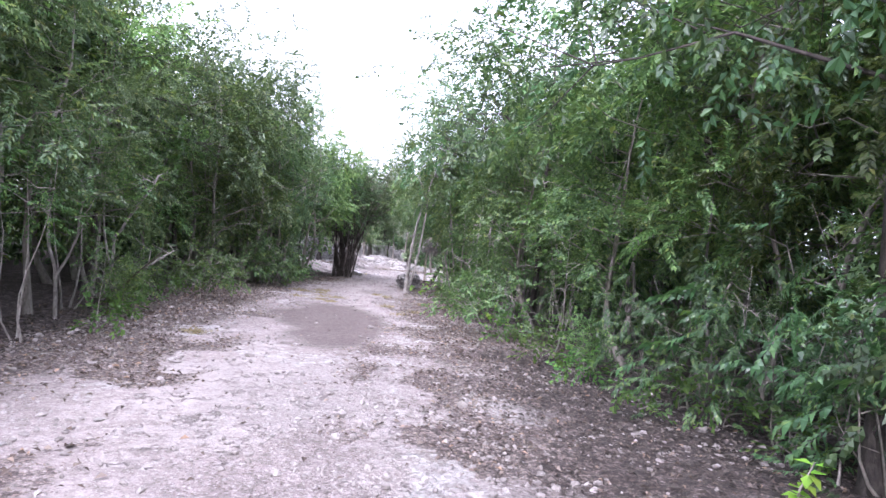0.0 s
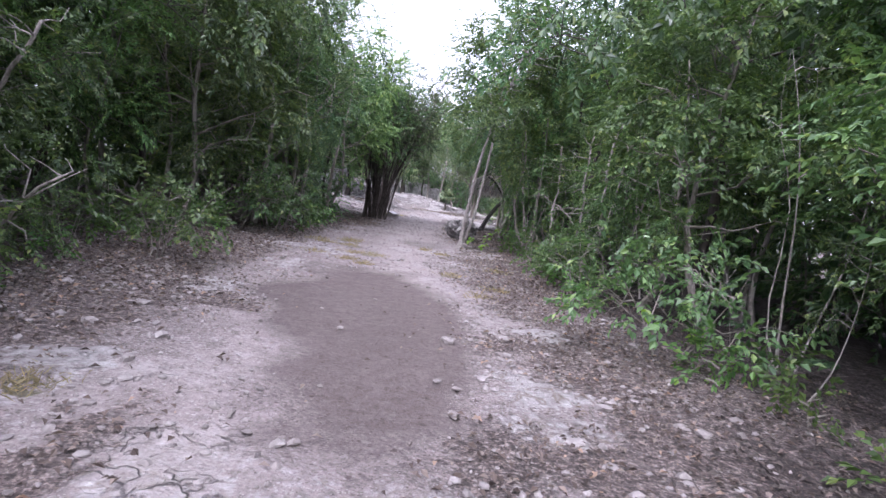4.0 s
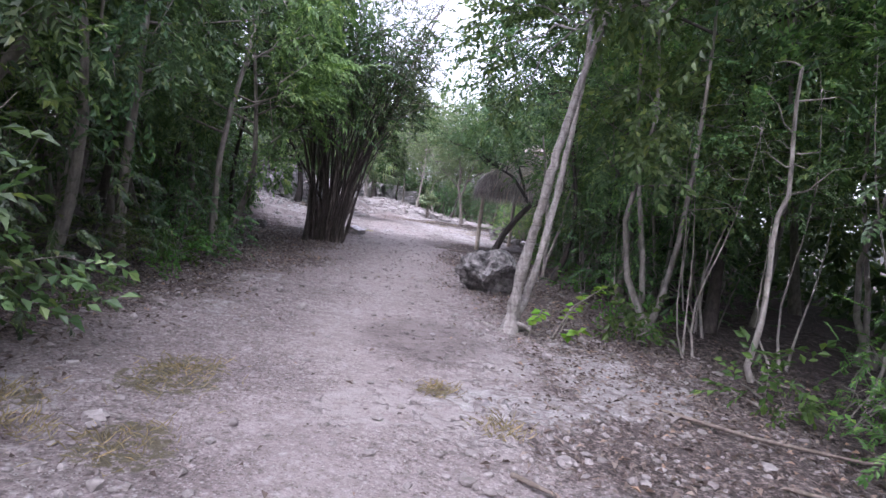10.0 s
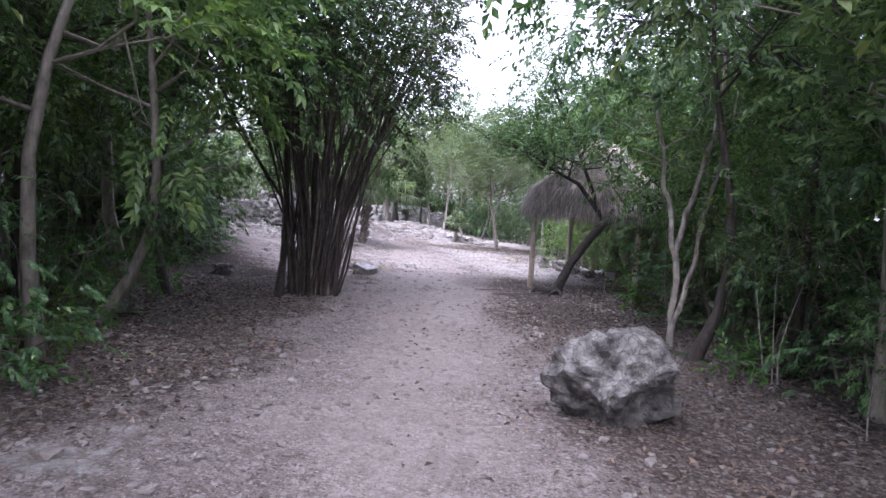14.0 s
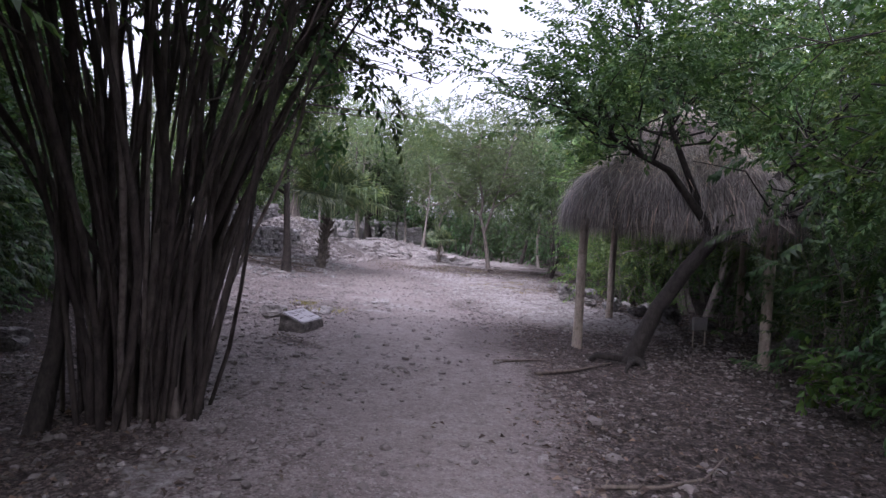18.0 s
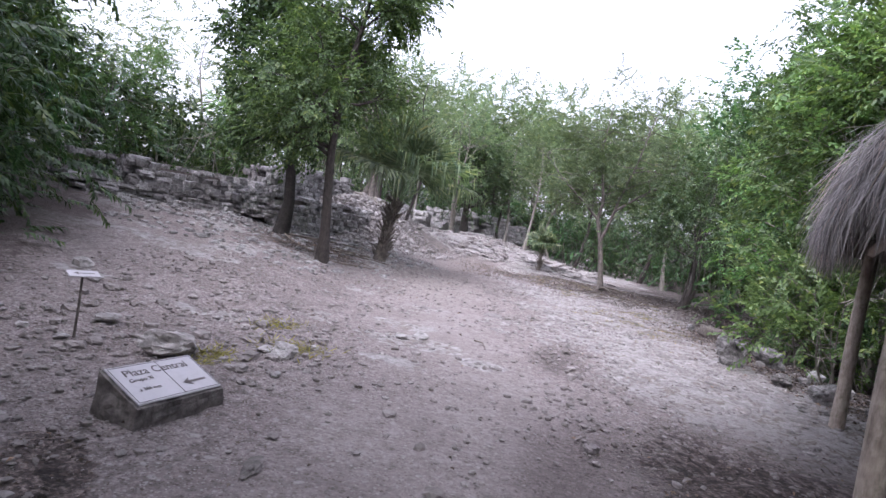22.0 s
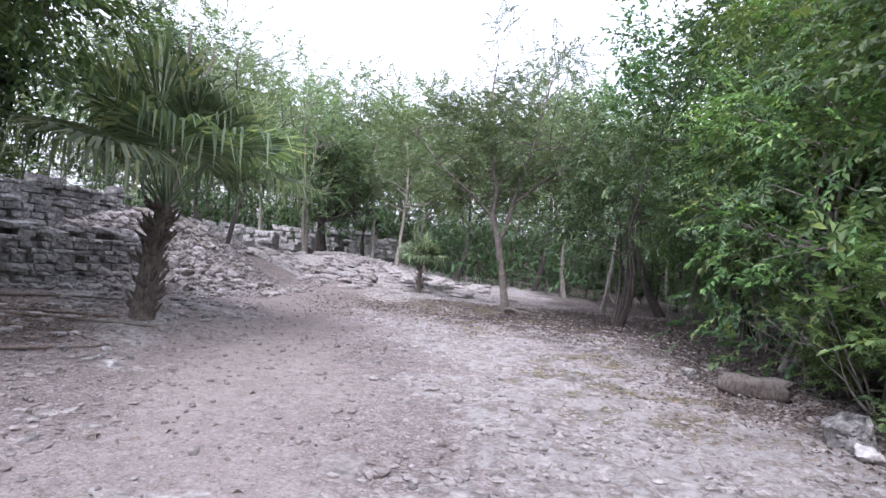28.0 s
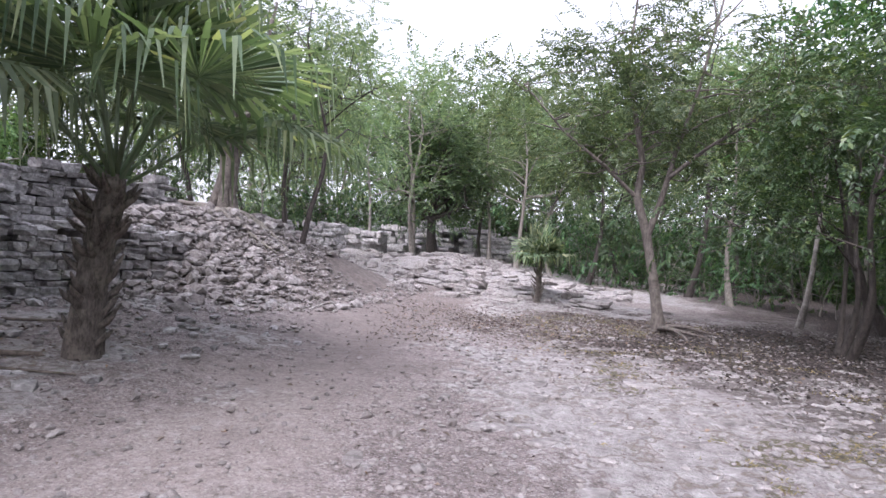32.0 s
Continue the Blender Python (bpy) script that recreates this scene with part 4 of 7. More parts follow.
for x, y, s in ((8.2, 4.6, 0.8), (8.0, 6.0, 0.7), (7.7, 7.4, 0.8), (8.6, 3.4, 0.9), (9.3, 6.2, 1.3), (9.6, 8.4, 1.3), (10.2, 4.0, 1.4), (5.3, 37.8, 1.0), (5.5, 36.9, 1.3), (6.2, 38.0, 1.5), (5.6, 34.6, 1.2), (5.2, 32.4, 1.1), (5.4, 29.8, 1.2)):
    grow("bush_dark", x, y, x * 7, s)


for x, y in ((9.8, 17.8), (10.6, 16.6), (9.8, 15.4), (11.6, 21.1), (11.6, 18.1)):
    grow("bush_dark", x, y, x * 5, 1.9)


kind_of("lacy", name="tree", seed=16, label="tall thin tree with bare branches and sparse leaves", group="canopy trees", leaf="fine", leaf_mat=LEAF_FINE, bark=BARK, sprigs=210, size=1.0, jitter=0.12,
        height=9.6, radius=0.09, crown_from=0.55, crown_r=2.6, limbs=16, twigs=6, flat=0.8)
for x, y, turn, s in ((-6.2, 34.6, 0.7, 1.45), (-3.6, 24.6, 2.7, 0.95)):
    grow("lacy", x, y, turn, s)
# trees at x 6.4, 7.2 and 8.1 are added for shade
for x, y, turn, s in ((6.6, 16.6, 0.9, 1.3), (6.0, 22.4, 5.0, 1.35), (5.8, 27.2, 3.6, 1.35), (-4.9, 14.0, 1.9, 1.1), (-5.2, 20.0, 0.2, 1.25), (8.4, 10.0, 1.4, 1.3), (8.1, 4.8, 3.4, 1.05), (8.9, 1.6, 5.4, 1.1), (4.9, 31.0, 0.4, 1.0), (-2.8, 34.0, 4.1, 0.9), (6.4, 34.6, 3.1, 1.1), (7.2, 30.8, 1.1, 1.2), (3.8, 31.3, 2.2, 0.95), (-4.4, 33.0, 5.2, 0.95), (-4.5, 26.6, 2.6, 0.95), (-5.0, 30.6, 1.2, 1.0)):
    grow("canopy", x, y, turn, s)
for key, x, y, turn, s in (("edge_b", 6.4, 48.2, 0.3, 1.3), ("edge_d", 6.3, 51.0, 1.3, 1.3), ("edge_c", 6.0, 53.2, 2.3, 1.3), ("edge_b", 7.2, 55.0, 3.3, 1.35), ("edge_d", 7.6, 49.6, 4.3, 1.4), ("edge_c", 6.8, 46.2, 5.3, 1.35), ("edge_d", 7.4, 44.4, 0.9, 1.35), ("edge_b", 8.2, 57.5, 0.9, 1.3),
                           ("edge_b", -14.6, 49.2, 0.2, 1.2), ("edge_b", -15.4, 53.8, 2.0, 0.75), ("edge_a", -15.2, 59.5, 4.0, 0.75), ("tall", -16.5, 62.5, 5.0, 0.6), ("edge_b", -15.5, 47.0, 5.5, 1.2), ("bush_dark", -14.6, 50.6, 0.5, 1.5), ("bush_dark", -14.8, 55.2, 1.5, 1.5), ("bush_dark", -14.2, 58.0, 2.5, 1.5), ("bush_dark", -15.2, 48.0, 2.9, 1.5), ("tall", -15.6, 67.0, 0.7, 0.7), ("bush_dark", -13.2, 64.0, 0.1, 1.6), ("bush_dark", -13.8, 69.0, 1.1, 1.6)):
    grow(key, x, y, turn, s)


for key, x, y, turn, s in (("edge_d", -3.3, 25.6, 0.4, 1.25), ("edge_a", -3.2, 28.6, 2.0, 1.25), ("edge_b", -3.9, 30.4, 4.0, 1.2), ("edge_d", -3.6, 22.4, 1.1, 1.25), ("edge_b", -4.2, 19.2, 3.1, 1.2), ("edge_c", 4.6, 26.6, 0.7, 1.2), ("edge_d", 4.8, 29.2, 2.7, 1.2)):
    grow(key, x, y, turn, s)


kind_of("bush_broad", name="bush", category="bush", seed=18, label="green broad-leaved bush leaning out of the woods", group="bushes", leaf="broad", leaf_mat=LEAF, bark=BARK, sprigs=170, size=1.0, jitter=0.14,
        height=1.5, radius=0.022, crown_from=0.2, crown_r=0.95, limbs=12, twigs=3, stems=3, stem_spread=0.6, bare=True)
for key, x, y, turn, s in (("bush_broad", -2.6, 21.2, 0.3, 1.0), ("bush_broad", -3.3, 20.4, 2.3, 1.15), ("bush_broad", -2.1, 14.8, 1.3, 0.8), ("bush_broad", 4.9, 17.6, 4.3, 0.8), ("bush_broad", 5.3, 13.2, 5.3, 0.9), ("bush_broad", 4.6, 19.6, 0.9, 0.7)):
    grow(key, x, y, turn, s)


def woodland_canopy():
    """A leaf roof over the woods on both sides and a dark leaf wall inside, added to block sky light."""
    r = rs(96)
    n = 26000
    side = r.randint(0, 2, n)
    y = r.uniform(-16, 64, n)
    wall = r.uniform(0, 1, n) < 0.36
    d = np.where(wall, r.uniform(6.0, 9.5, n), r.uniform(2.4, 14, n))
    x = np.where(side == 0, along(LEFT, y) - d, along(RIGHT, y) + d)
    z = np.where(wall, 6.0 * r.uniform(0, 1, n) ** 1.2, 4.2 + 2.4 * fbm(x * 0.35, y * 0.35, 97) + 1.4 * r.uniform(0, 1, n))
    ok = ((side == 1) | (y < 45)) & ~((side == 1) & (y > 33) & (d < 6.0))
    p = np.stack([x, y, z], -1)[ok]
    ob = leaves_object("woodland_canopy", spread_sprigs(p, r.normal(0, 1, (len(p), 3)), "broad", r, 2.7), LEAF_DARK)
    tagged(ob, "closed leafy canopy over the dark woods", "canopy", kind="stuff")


woodland_canopy()


for x, y, turn, s in ((9.4, 40.2, 0.5, 1.0), (9.2, 43.8, 1.5, 1.0), (8.4, 36.2, 2.5, 1.0), (7.9, 33.4, 3.5, 1.0)):
    grow("tall_dark", x, y, turn, s)


def thin_stems(stems, rad, mat, label, sprigs=60, leaf_mat=None, seed=46):
    """Crooked thin stems from one root; each a line of points."""
    r = rs(seed)
    x0, y0 = stems[0][0][0], stems[0][0][1]
    ob = thing("sapling", Matrix.Translation(at(x0, y0, -0.04)), label, "sapling", "saplings")
    pts, outs = [], []
    for k, stem in enumerate(stems):
        p = np.array(stem, float) - np.array((x0, y0, 0))
        fine = np.concatenate([bent(p[i], p[i + 1], r, 5, 0.035)[:-1] for i in range(len(p) - 1)] + [p[-1:]])
        tube_object("stem", [(fine, np.linspace(rad, rad * 0.5, len(fine)) * (1 if k == 0 else 0.75))], mat, ob, "", 7)
        for j in range(7):
            s = fine[-1 - r.randint(0, len(fine) // 3 + 1)]
            d = np.append(r.normal(0, 1, 2), r.uniform(-0.2, 0.9))
            e = s + d / np.linalg.norm(d) * r.uniform(0.3, 0.9)
            tube_object("twig", [(bent(s, e, r, 4, 0.08), np.linspace(rad * 0.3, rad * 0.12, 4))], mat, ob)
            pts.append((s, e))
            outs.append(d)
    a, o = clump_points(pts, outs, sprigs * len(stems), r, 0.2)
    leaves_object("crown", spread_sprigs(a, o, "simple", r, 1.0), leaf_mat or LEAF, ob)


thin_stems((((-3.38, 12.5, 0), (-3.26, 12.5, 1.47), (-2.8, 12.5, 2.2), (-2.41, 12.5, 2.93)), ((-3.3, 12.5, 0.3), (-2.75, 12.45, 0.5), (-1.93, 12.4, 1.24)), ((-3.3, 12.5, 0.9), (-3.6, 12.6, 1.9), (-3.7, 12.6, 3.0))), 0.04, BARK_PALE, "crooked pale branching stems at the edge of the woods", 34)
thin_stems((((-2.2, 9.3, 0), (-2.3, 9.3, 0.9), (-2.6, 9.4, 1.9), (-2.5, 9.4, 3.2)), ((-2.25, 9.3, 0.5), (-1.9, 9.2, 1.5), (-1.95, 9.2, 2.4))), 0.035, BARK_PALE, "crooked pale branching stems at the edge of the woods", 30, seed=47)
thin_stems((((5.0, 19.5, 0), (4.98, 19.5, 0.8), (5.05, 19.5, 1.4), (4.98, 19.5, 2.2), (5.1, 19.6, 3.6)), ((5.0, 19.5, 1.3), (4.75, 19.4, 1.55), (4.5, 19.4, 1.75))), 0.036, BARK_PALE, "thin crooked pale sapling with few leaves", 30, seed=48)
thin_stems((((5.25, 19.1, 0), (5.25, 19.1, 0.9), (5.42, 19.1, 1.7), (5.36, 19.1, 2.6), (5.6, 19.1, 4.0)), ((5.25, 19.1, 0.8), (5.6, 19.0, 1.9), (5.7, 19.0, 3.2))), 0.045, BARK_PALE, "thin crooked pale sapling with few leaves", 30, seed=49)
thin_stems((((4.97, 24.1, 0), (4.95, 24.1, 1.0), (5.0, 24.1, 2.2), (4.9, 24.1, 3.6)),), 0.04, BARK_PALE, "thin straight pale sapling in dark undergrowth", 30, seed=50)
thin_stems((((3.7, 32.0, 0), (3.68, 32.0, 0.55), (3.66, 32.0, 1.45), (3.82, 32.0, 2.15), (4.05, 32.0, 3.1), (4.1, 32.1, 4.4)), ((3.7, 32.0, 0.4), (3.95, 32.0, 1.3), (4.05, 32.0, 2.2), (4.25, 32.0, 3.3)), ((3.66, 32.0, 1.4), (3.55, 32.0, 2.0), (3.4, 32.0, 2.7), (3.2, 32.0, 3.6))), 0.055, BARK_PALE, "pale forked sapling standing in leaf litter", 50, seed=52)


CULM_DARK = bark_material("bamboo_culm_dark", (0.022, 0.017, 0.015), (0.085, 0.068, 0.060), 0.3, 6, 0.7)


# ---- the clump of tall culms in the middle of the way ----
def bamboo_clump(x, y):
    r = rs(31)
    ob = thing("bamboo_clump", place(x, y), "dense clump of grey-brown bamboo culms with a dark leafy top", "bamboo")
    pts, outs = [], []
    for k in range(92):
        a, q = r.uniform(0, 6.28), math.sqrt(r.uniform(0, 1))
        b = np.array([math.cos(a) * q * 0.5, math.sin(a) * q * 0.45, 0])
        h = r.uniform(5.2, 8.4)
        lean = np.array([math.cos(a), math.sin(a), 0]) * (0.3 + 1.6 * q) * (h / 5.5) ** 1.4 + np.append(r.normal(0, 0.45, 2), 0)
        t = np.linspace(0, 1, 12)[:, None]
        p = b + np.array([0, 0, 1]) * h * t + lean * t ** 1.6 + np.append(r.normal(0, 0.13, 2), 0) * np.sin(6 * t + r.uniform(0, 6)) + np.append(r.normal(0, 0.025, 2), 0) * np.sin(17 * t + r.uniform(0, 6))
        rad = r.uniform(0.012, 0.038) * np.linspace(1.15, 0.3, 12) * (1 + 0.08 * r.normal(0, 1, 12))
        tube_object("culm", [(p, rad)], CULM if k % 4 == 0 else CULM_DARK, ob, "", 6)
        for j in range(4):
            f = r.uniform(0.46, 1.0)
            s = np.array([np.interp(f, t[:, 0], p[:, i]) for i in range(3)])
            d = np.array([math.cos(a + r.normal(0, 0.9)), math.sin(a + r.normal(0, 0.9)), r.uniform(-0.1, 0.9)])
            pts.append((s, s + d * r.uniform(0.35, 1.5)))
            outs.append(d)
    tube_object("twig_mass", [(bent(a, b, r, 4, 0.1)[[0, 2, 3]], np.linspace(0.009, 0.003, 3)) for a, b in pts], CULM, ob)["kind"] = "stuff"
    p, o = clump_points(pts, outs, 3800, r, 0.26)
    keep = (r.uniform(0, 1, len(p)) < np.where(p[:, 0] < -0.7, 0.6, 1.0)) & (p[:, 2] > np.where(r.uniform(0, 1, len(p)) < 0.25, 2.7, 3.7)) & (p[:, 0] < 2.4 - 0.5 * np.clip(4.2 - p[:, 2], 0, 2))
    p, o = p[keep], o[keep]
    leaves_object("crown", spread_sprigs(p, o, "simple", r, 1.05, 0.3), LEAF_DARK, ob)


bamboo_clump(-2.32, 34.6)


# ---- forked pale tree by the way ----
def forked_tree(x, y):
    r = rs(41)
    ob = thing("forked_tree", place(x, y, 0, 1, None, 0.06), "pale grey forked tree leaning over the track, with exposed roots", "tree")
    a = np.array([(0, 0, 0), (0.0, 0.0, 0.22), (0.02, -0.08, 0.6), (0.04, -0.2, 0.95), (0.07, -0.3, 1.25), (0.11, -0.5, 1.7), (0.15, -0.66, 2.15), (0.2, -0.78, 2.6), (0.3, -0.88, 3.2), (0.52, -1.0, 4.2), (1.1, -1.0, 6.2)], float)
    b = np.array([(0.04, 0.05, 0.2), (0.15, 0.08, 0.5), (0.24, 0.12, 0.85), (0.33, 0.17, 1.4), (0.41, 0.2, 2.0), (0.47, 0.22, 2.7), (0.54, 0.25, 3.4), (0.6, 0.6, 5.4)], float)
    ra = np.array([0.16, 0.088, 0.072, 0.08, 0.06, 0.056, 0.058, 0.05, 0.044, 0.034, 0.018])
    rb = np.array([0.07, 0.058, 0.05, 0.048, 0.044, 0.04, 0.034, 0.016])

    def knotty(path, rad, n):
        f = np.linspace(0, 1, n)
        u = np.linspace(0, 1, len(path))
        p = np.stack([np.interp(f, u, path[:, i]) for i in range(3)], -1) + r.normal(0, 0.006, (n, 3))
        return p, np.interp(f, u, rad) * (1 + r.normal(0, 0.07, n) + 0.12 * (r.uniform(0, 1, n) > 0.9))
    tube_object("trunk", [knotty(a, ra, 44), knotty(b, rb, 34)], BARK_RING, ob, "", 12)
    for k in range(7):
        an = k * 0.9 + r.uniform(-0.2, 0.2)
        ln = r.uniform(0.35, 0.9)
        e = np.array([math.cos(an) * ln, math.sin(an) * ln, -0.01])
        tube_object("root", [(bent((0.03 * math.cos(an), 0.03 * math.sin(an), 0.12), e, r, 6, 0.1), np.linspace(0.05, 0.012, 6))], BARK_RING, ob)
    pts, outs, limbs = [], [], []
    for base in (a[9], (a[9] + a[10]) / 2, a[10], a[10], (b[6] + b[7]) / 2, b[7], b[7]):
        for j in range(6):
            d = np.append(r.normal(0, 1, 2), r.uniform(-0.2, 0.9))
            e = base + d / np.linalg.norm(d) * r.uniform(0.8, 2.5)
            limbs.append((bent(base, e, r, 5, 0.09), np.linspace(0.022, 0.006, 5)))
            pts.append(((base + e) / 2, e))
            outs.append(d)
    for limb in limbs:
        tube_object("limb", [limb], BARK_RING, ob)
    p, o = clump_points(pts, outs, 1500, r, 0.22)
    leaves_object("crown", spread_sprigs(p, o, "simple", r, 1.15), LEAF, ob)


forked_tree(2.27, 25.22)


def leaning_trunk(points, rad, mat, label):
    r = rs(45)
    p = np.array(points, float)
    ob = thing("leaning_tree", Matrix.Translation(at(p[0][0], p[0][1], -0.05)), label, "tree")
    q = p - p[0]
    tube_object("trunk", [(q, np.linspace(rad, rad * 0.5, len(q)))], mat, ob, "", 10)
    pts, outs = [], []
    for k in range(12):
        s = q[-1 - (k % 2)] + r.normal(0, 0.2, 3)
        d = r.normal(0, 1, 3)
        e = s + d / np.linalg.norm(d) * r.uniform(0.5, 1.3)
        tube_object("limb", [(bent(s, e, r, 5, 0.08), np.linspace(0.02, 0.006, 5))], mat, ob)
        pts.append((s, e))
        outs.append(d)
    a, o = clump_points(pts, outs, 160, r, 0.25)
    leaves_object("crown", spread_sprigs(a, o, "simple", r, 1.2), LEAF_DARK, ob)


leaning_trunk(((-4.5, 23.3, 0), (-4.0, 23.3, 1.5), (-3.4, 23.3, 2.15), (-2.7, 23.3, 3.1), (-2.1, 23.5, 4.0)), 0.085, BARK, "leaning lichen-spotted tree at the edge of the woods")


# ---- boulder ----
def boulder(x, y, sx, sy, sz, seed, label, name="boulder", turn=0.0, cuts=4, mat=None):
    r = rs(seed)
    bm = bmesh.new()
    bmesh.ops.create_icosphere(bm, subdivisions=cuts, radius=0.5)
    off = Vector(r.uniform(0, 50, 3))
    planes = [(Vector(r.normal(0, 1, 3)).normalized(), r.uniform(0.25, 0.42)) for _ in range(16)]
    for v in bm.verts:
        p = v.co.copy()
        for n, d in planes:
            over = p.dot(n) - d
            if over > 0:
                p -= n * over * 0.97
        p += p.normalized() * (noise.fractal(p * 3 + off, 1.0, 2.0, 5) * 0.09 + noise.ridged_multi_fractal(p * 6 + off, 0.9, 2.2, 4, 1.0, 2.0) * 0.05 - 0.07)
        v.co = Vector((p.x * sx, p.y * sy, p.z * sz)) * 1.18
    me = bpy.data.meshes.new(name)
    bm.to_mesh(me)
    bm.free()
    me.materials.append(mat or ROCK)
    ob = new(name, me)
    ob.matrix_basis = Matrix.Translation(at(x, y, sz * 0.38)) @ Matrix.Rotation(turn, 4, "Z")
    return tagged(ob, label, "boulder", "boulders")


boulder(2.14, 28.5, 1.2, 1.2, 1.02, 5, "large grey limestone boulder with rough pitted faces beside the track", cuts=5)


# ---- thatched shelter ----
def thatched_shelter(cx, cy, turn):
    r = rs(51)
    ob = thing("thatched_shelter", Matrix.Translation(at(cx, cy)) @ Matrix.Rotation(turn, 4, "Z"), "open palm-thatched shelter on weathered wooden posts", "shelter")
    for px, py in ((-2.2, -1.36), (2.2, -1.36), (2.2, 1.36), (-2.2, 1.36)):
        # a post of two split poles
        for dx, rad in ((0, 0.075), (0.085, 0.055)):
            p = np.array([(px + dx, py, -0.1), (px + dx + 0.01, py, 0.5), (px + dx * 0.9, py + 0.01, 1.2), (px + dx * 0.7, py, 2.3)])
            tube_object("post", [(p, np.array([rad * 1.2, rad, rad, rad * 0.95]))], POST, ob, "", 10)
    for y in (-1.36, 1.36):
        tube_object("beam", [(np.array([(-2.25, y, 2.2), (0, y, 2.22), (2.25, y, 2.2)]), np.full(3, 0.06))], POST, ob)
    for x in (-2.2, 2.2):
        tube_object("beam", [(np.array([(x, -1.4, 2.3), (x, 0, 2.3), (x, 1.4, 2.3)]), np.full(3, 0.06))], POST, ob)

    def plan(a, f):
        """A point of the roof: angle, and height from eave (0) to ridge (1)."""
        ex, ey = 2.7, 1.8
        c, s = math.cos(a), math.sin(a)
        q = (abs(c) ** 5 + abs(s) ** 5) ** -0.2
        if f < 0.25:
            k, z = 1 - 0.4 * f, 2.28 + 2.2 * f
        else:
            g = (f - 0.25) / 0.75
            k, z = 0.9 * (1 - g), 2.83 + 1.55 * g ** 1.15
        return np.array([c * q * ex * k + (1 - k) * 0.7 * np.clip(c * q, -1, 1), s * q * ey * k, z])
    rings, seg = 12, 64
    v = [plan(6.2832 * j / seg, (i / rings) * 0.985) for i in range(rings + 1) for j in range(seg)]
    f = [(i * seg + j, i * seg + (j + 1) % seg, (i + 1) * seg + (j + 1) % seg, (i + 1) * seg + j) for i in range(rings) for j in range(seg)]
    inner = [np.array(p) - np.array([p[0] * 0.03, p[1] * 0.03, 0.16]) for p in v]
    n = len(v)
    mesh_object("thatch_core", np.array(v + inner), np.array(f + [tuple(n + q for q in reversed(g)) for g in f] + [(j, n + j, n + (j + 1) % seg, (j + 1) % seg) for j in range(seg)]), THATCH, ob, smooth=True)
    # combed straw in courses, hanging over one another
    for course in range(7):
        f0 = course / 7 * 0.9
        cnt = int((11000 if course == 0 else 7000) * (1 - f0 * 0.8))
        a = r.uniform(0, 6.2832, cnt)
        ff = np.clip(f0 + r.uniform(0.02, 0.16, cnt), 0, 0.98)
        top = np.array([plan(q, w) for q, w in zip(a, ff)])
        low = np.array([plan(q, max(0.0, w - 0.2)) for q, w in zip(a + r.normal(0, 0.01, cnt), ff)])
        d = low - top
        d /= np.linalg.norm(d, axis=1)[:, None] + 1e-6
        if course == 0:
            d[:, 2] -= 0.8
        d += r.normal(0, 0.24 if course < 2 else 0.4, d.shape)
        nrm = np.stack([np.cos(a), np.sin(a), np.full(cnt, 0.8)], -1) + r.normal(0, 0.5, (cnt, 3))
        q = leaf_quads(top + nrm * 0.03, d, nrm, r.uniform(0.2, 0.7, cnt) if course < 2 else r.uniform(0.1, 0.3, cnt), r.uniform(0.005, 0.014, cnt), 0.07)
        leaves_object("thatch_course", q, STRAW_GREY if course < 2 else STRAW_TAN, ob)
    return ob


THATCH = bark_material("thatch_core", (0.10, 0.084, 0.075), (0.26, 0.225, 0.205), 0.2, 9, 1.0)
STRAW_TAN = leaf_material("bleached_thatch", (0.2, 0.178, 0.16), (0.44, 0.40, 0.365), (0.66, 0.61, 0.56), 0.9, 0.08)
STRAW_GREY = leaf_material("weathered_thatch", (0.15, 0.136, 0.132), (0.42, 0.387, 0.378), (0.68, 0.64, 0.625), 0.9, 0.08)
thatched_shelter(4.35, 41.05, math.atan2(4.5, 1.72))


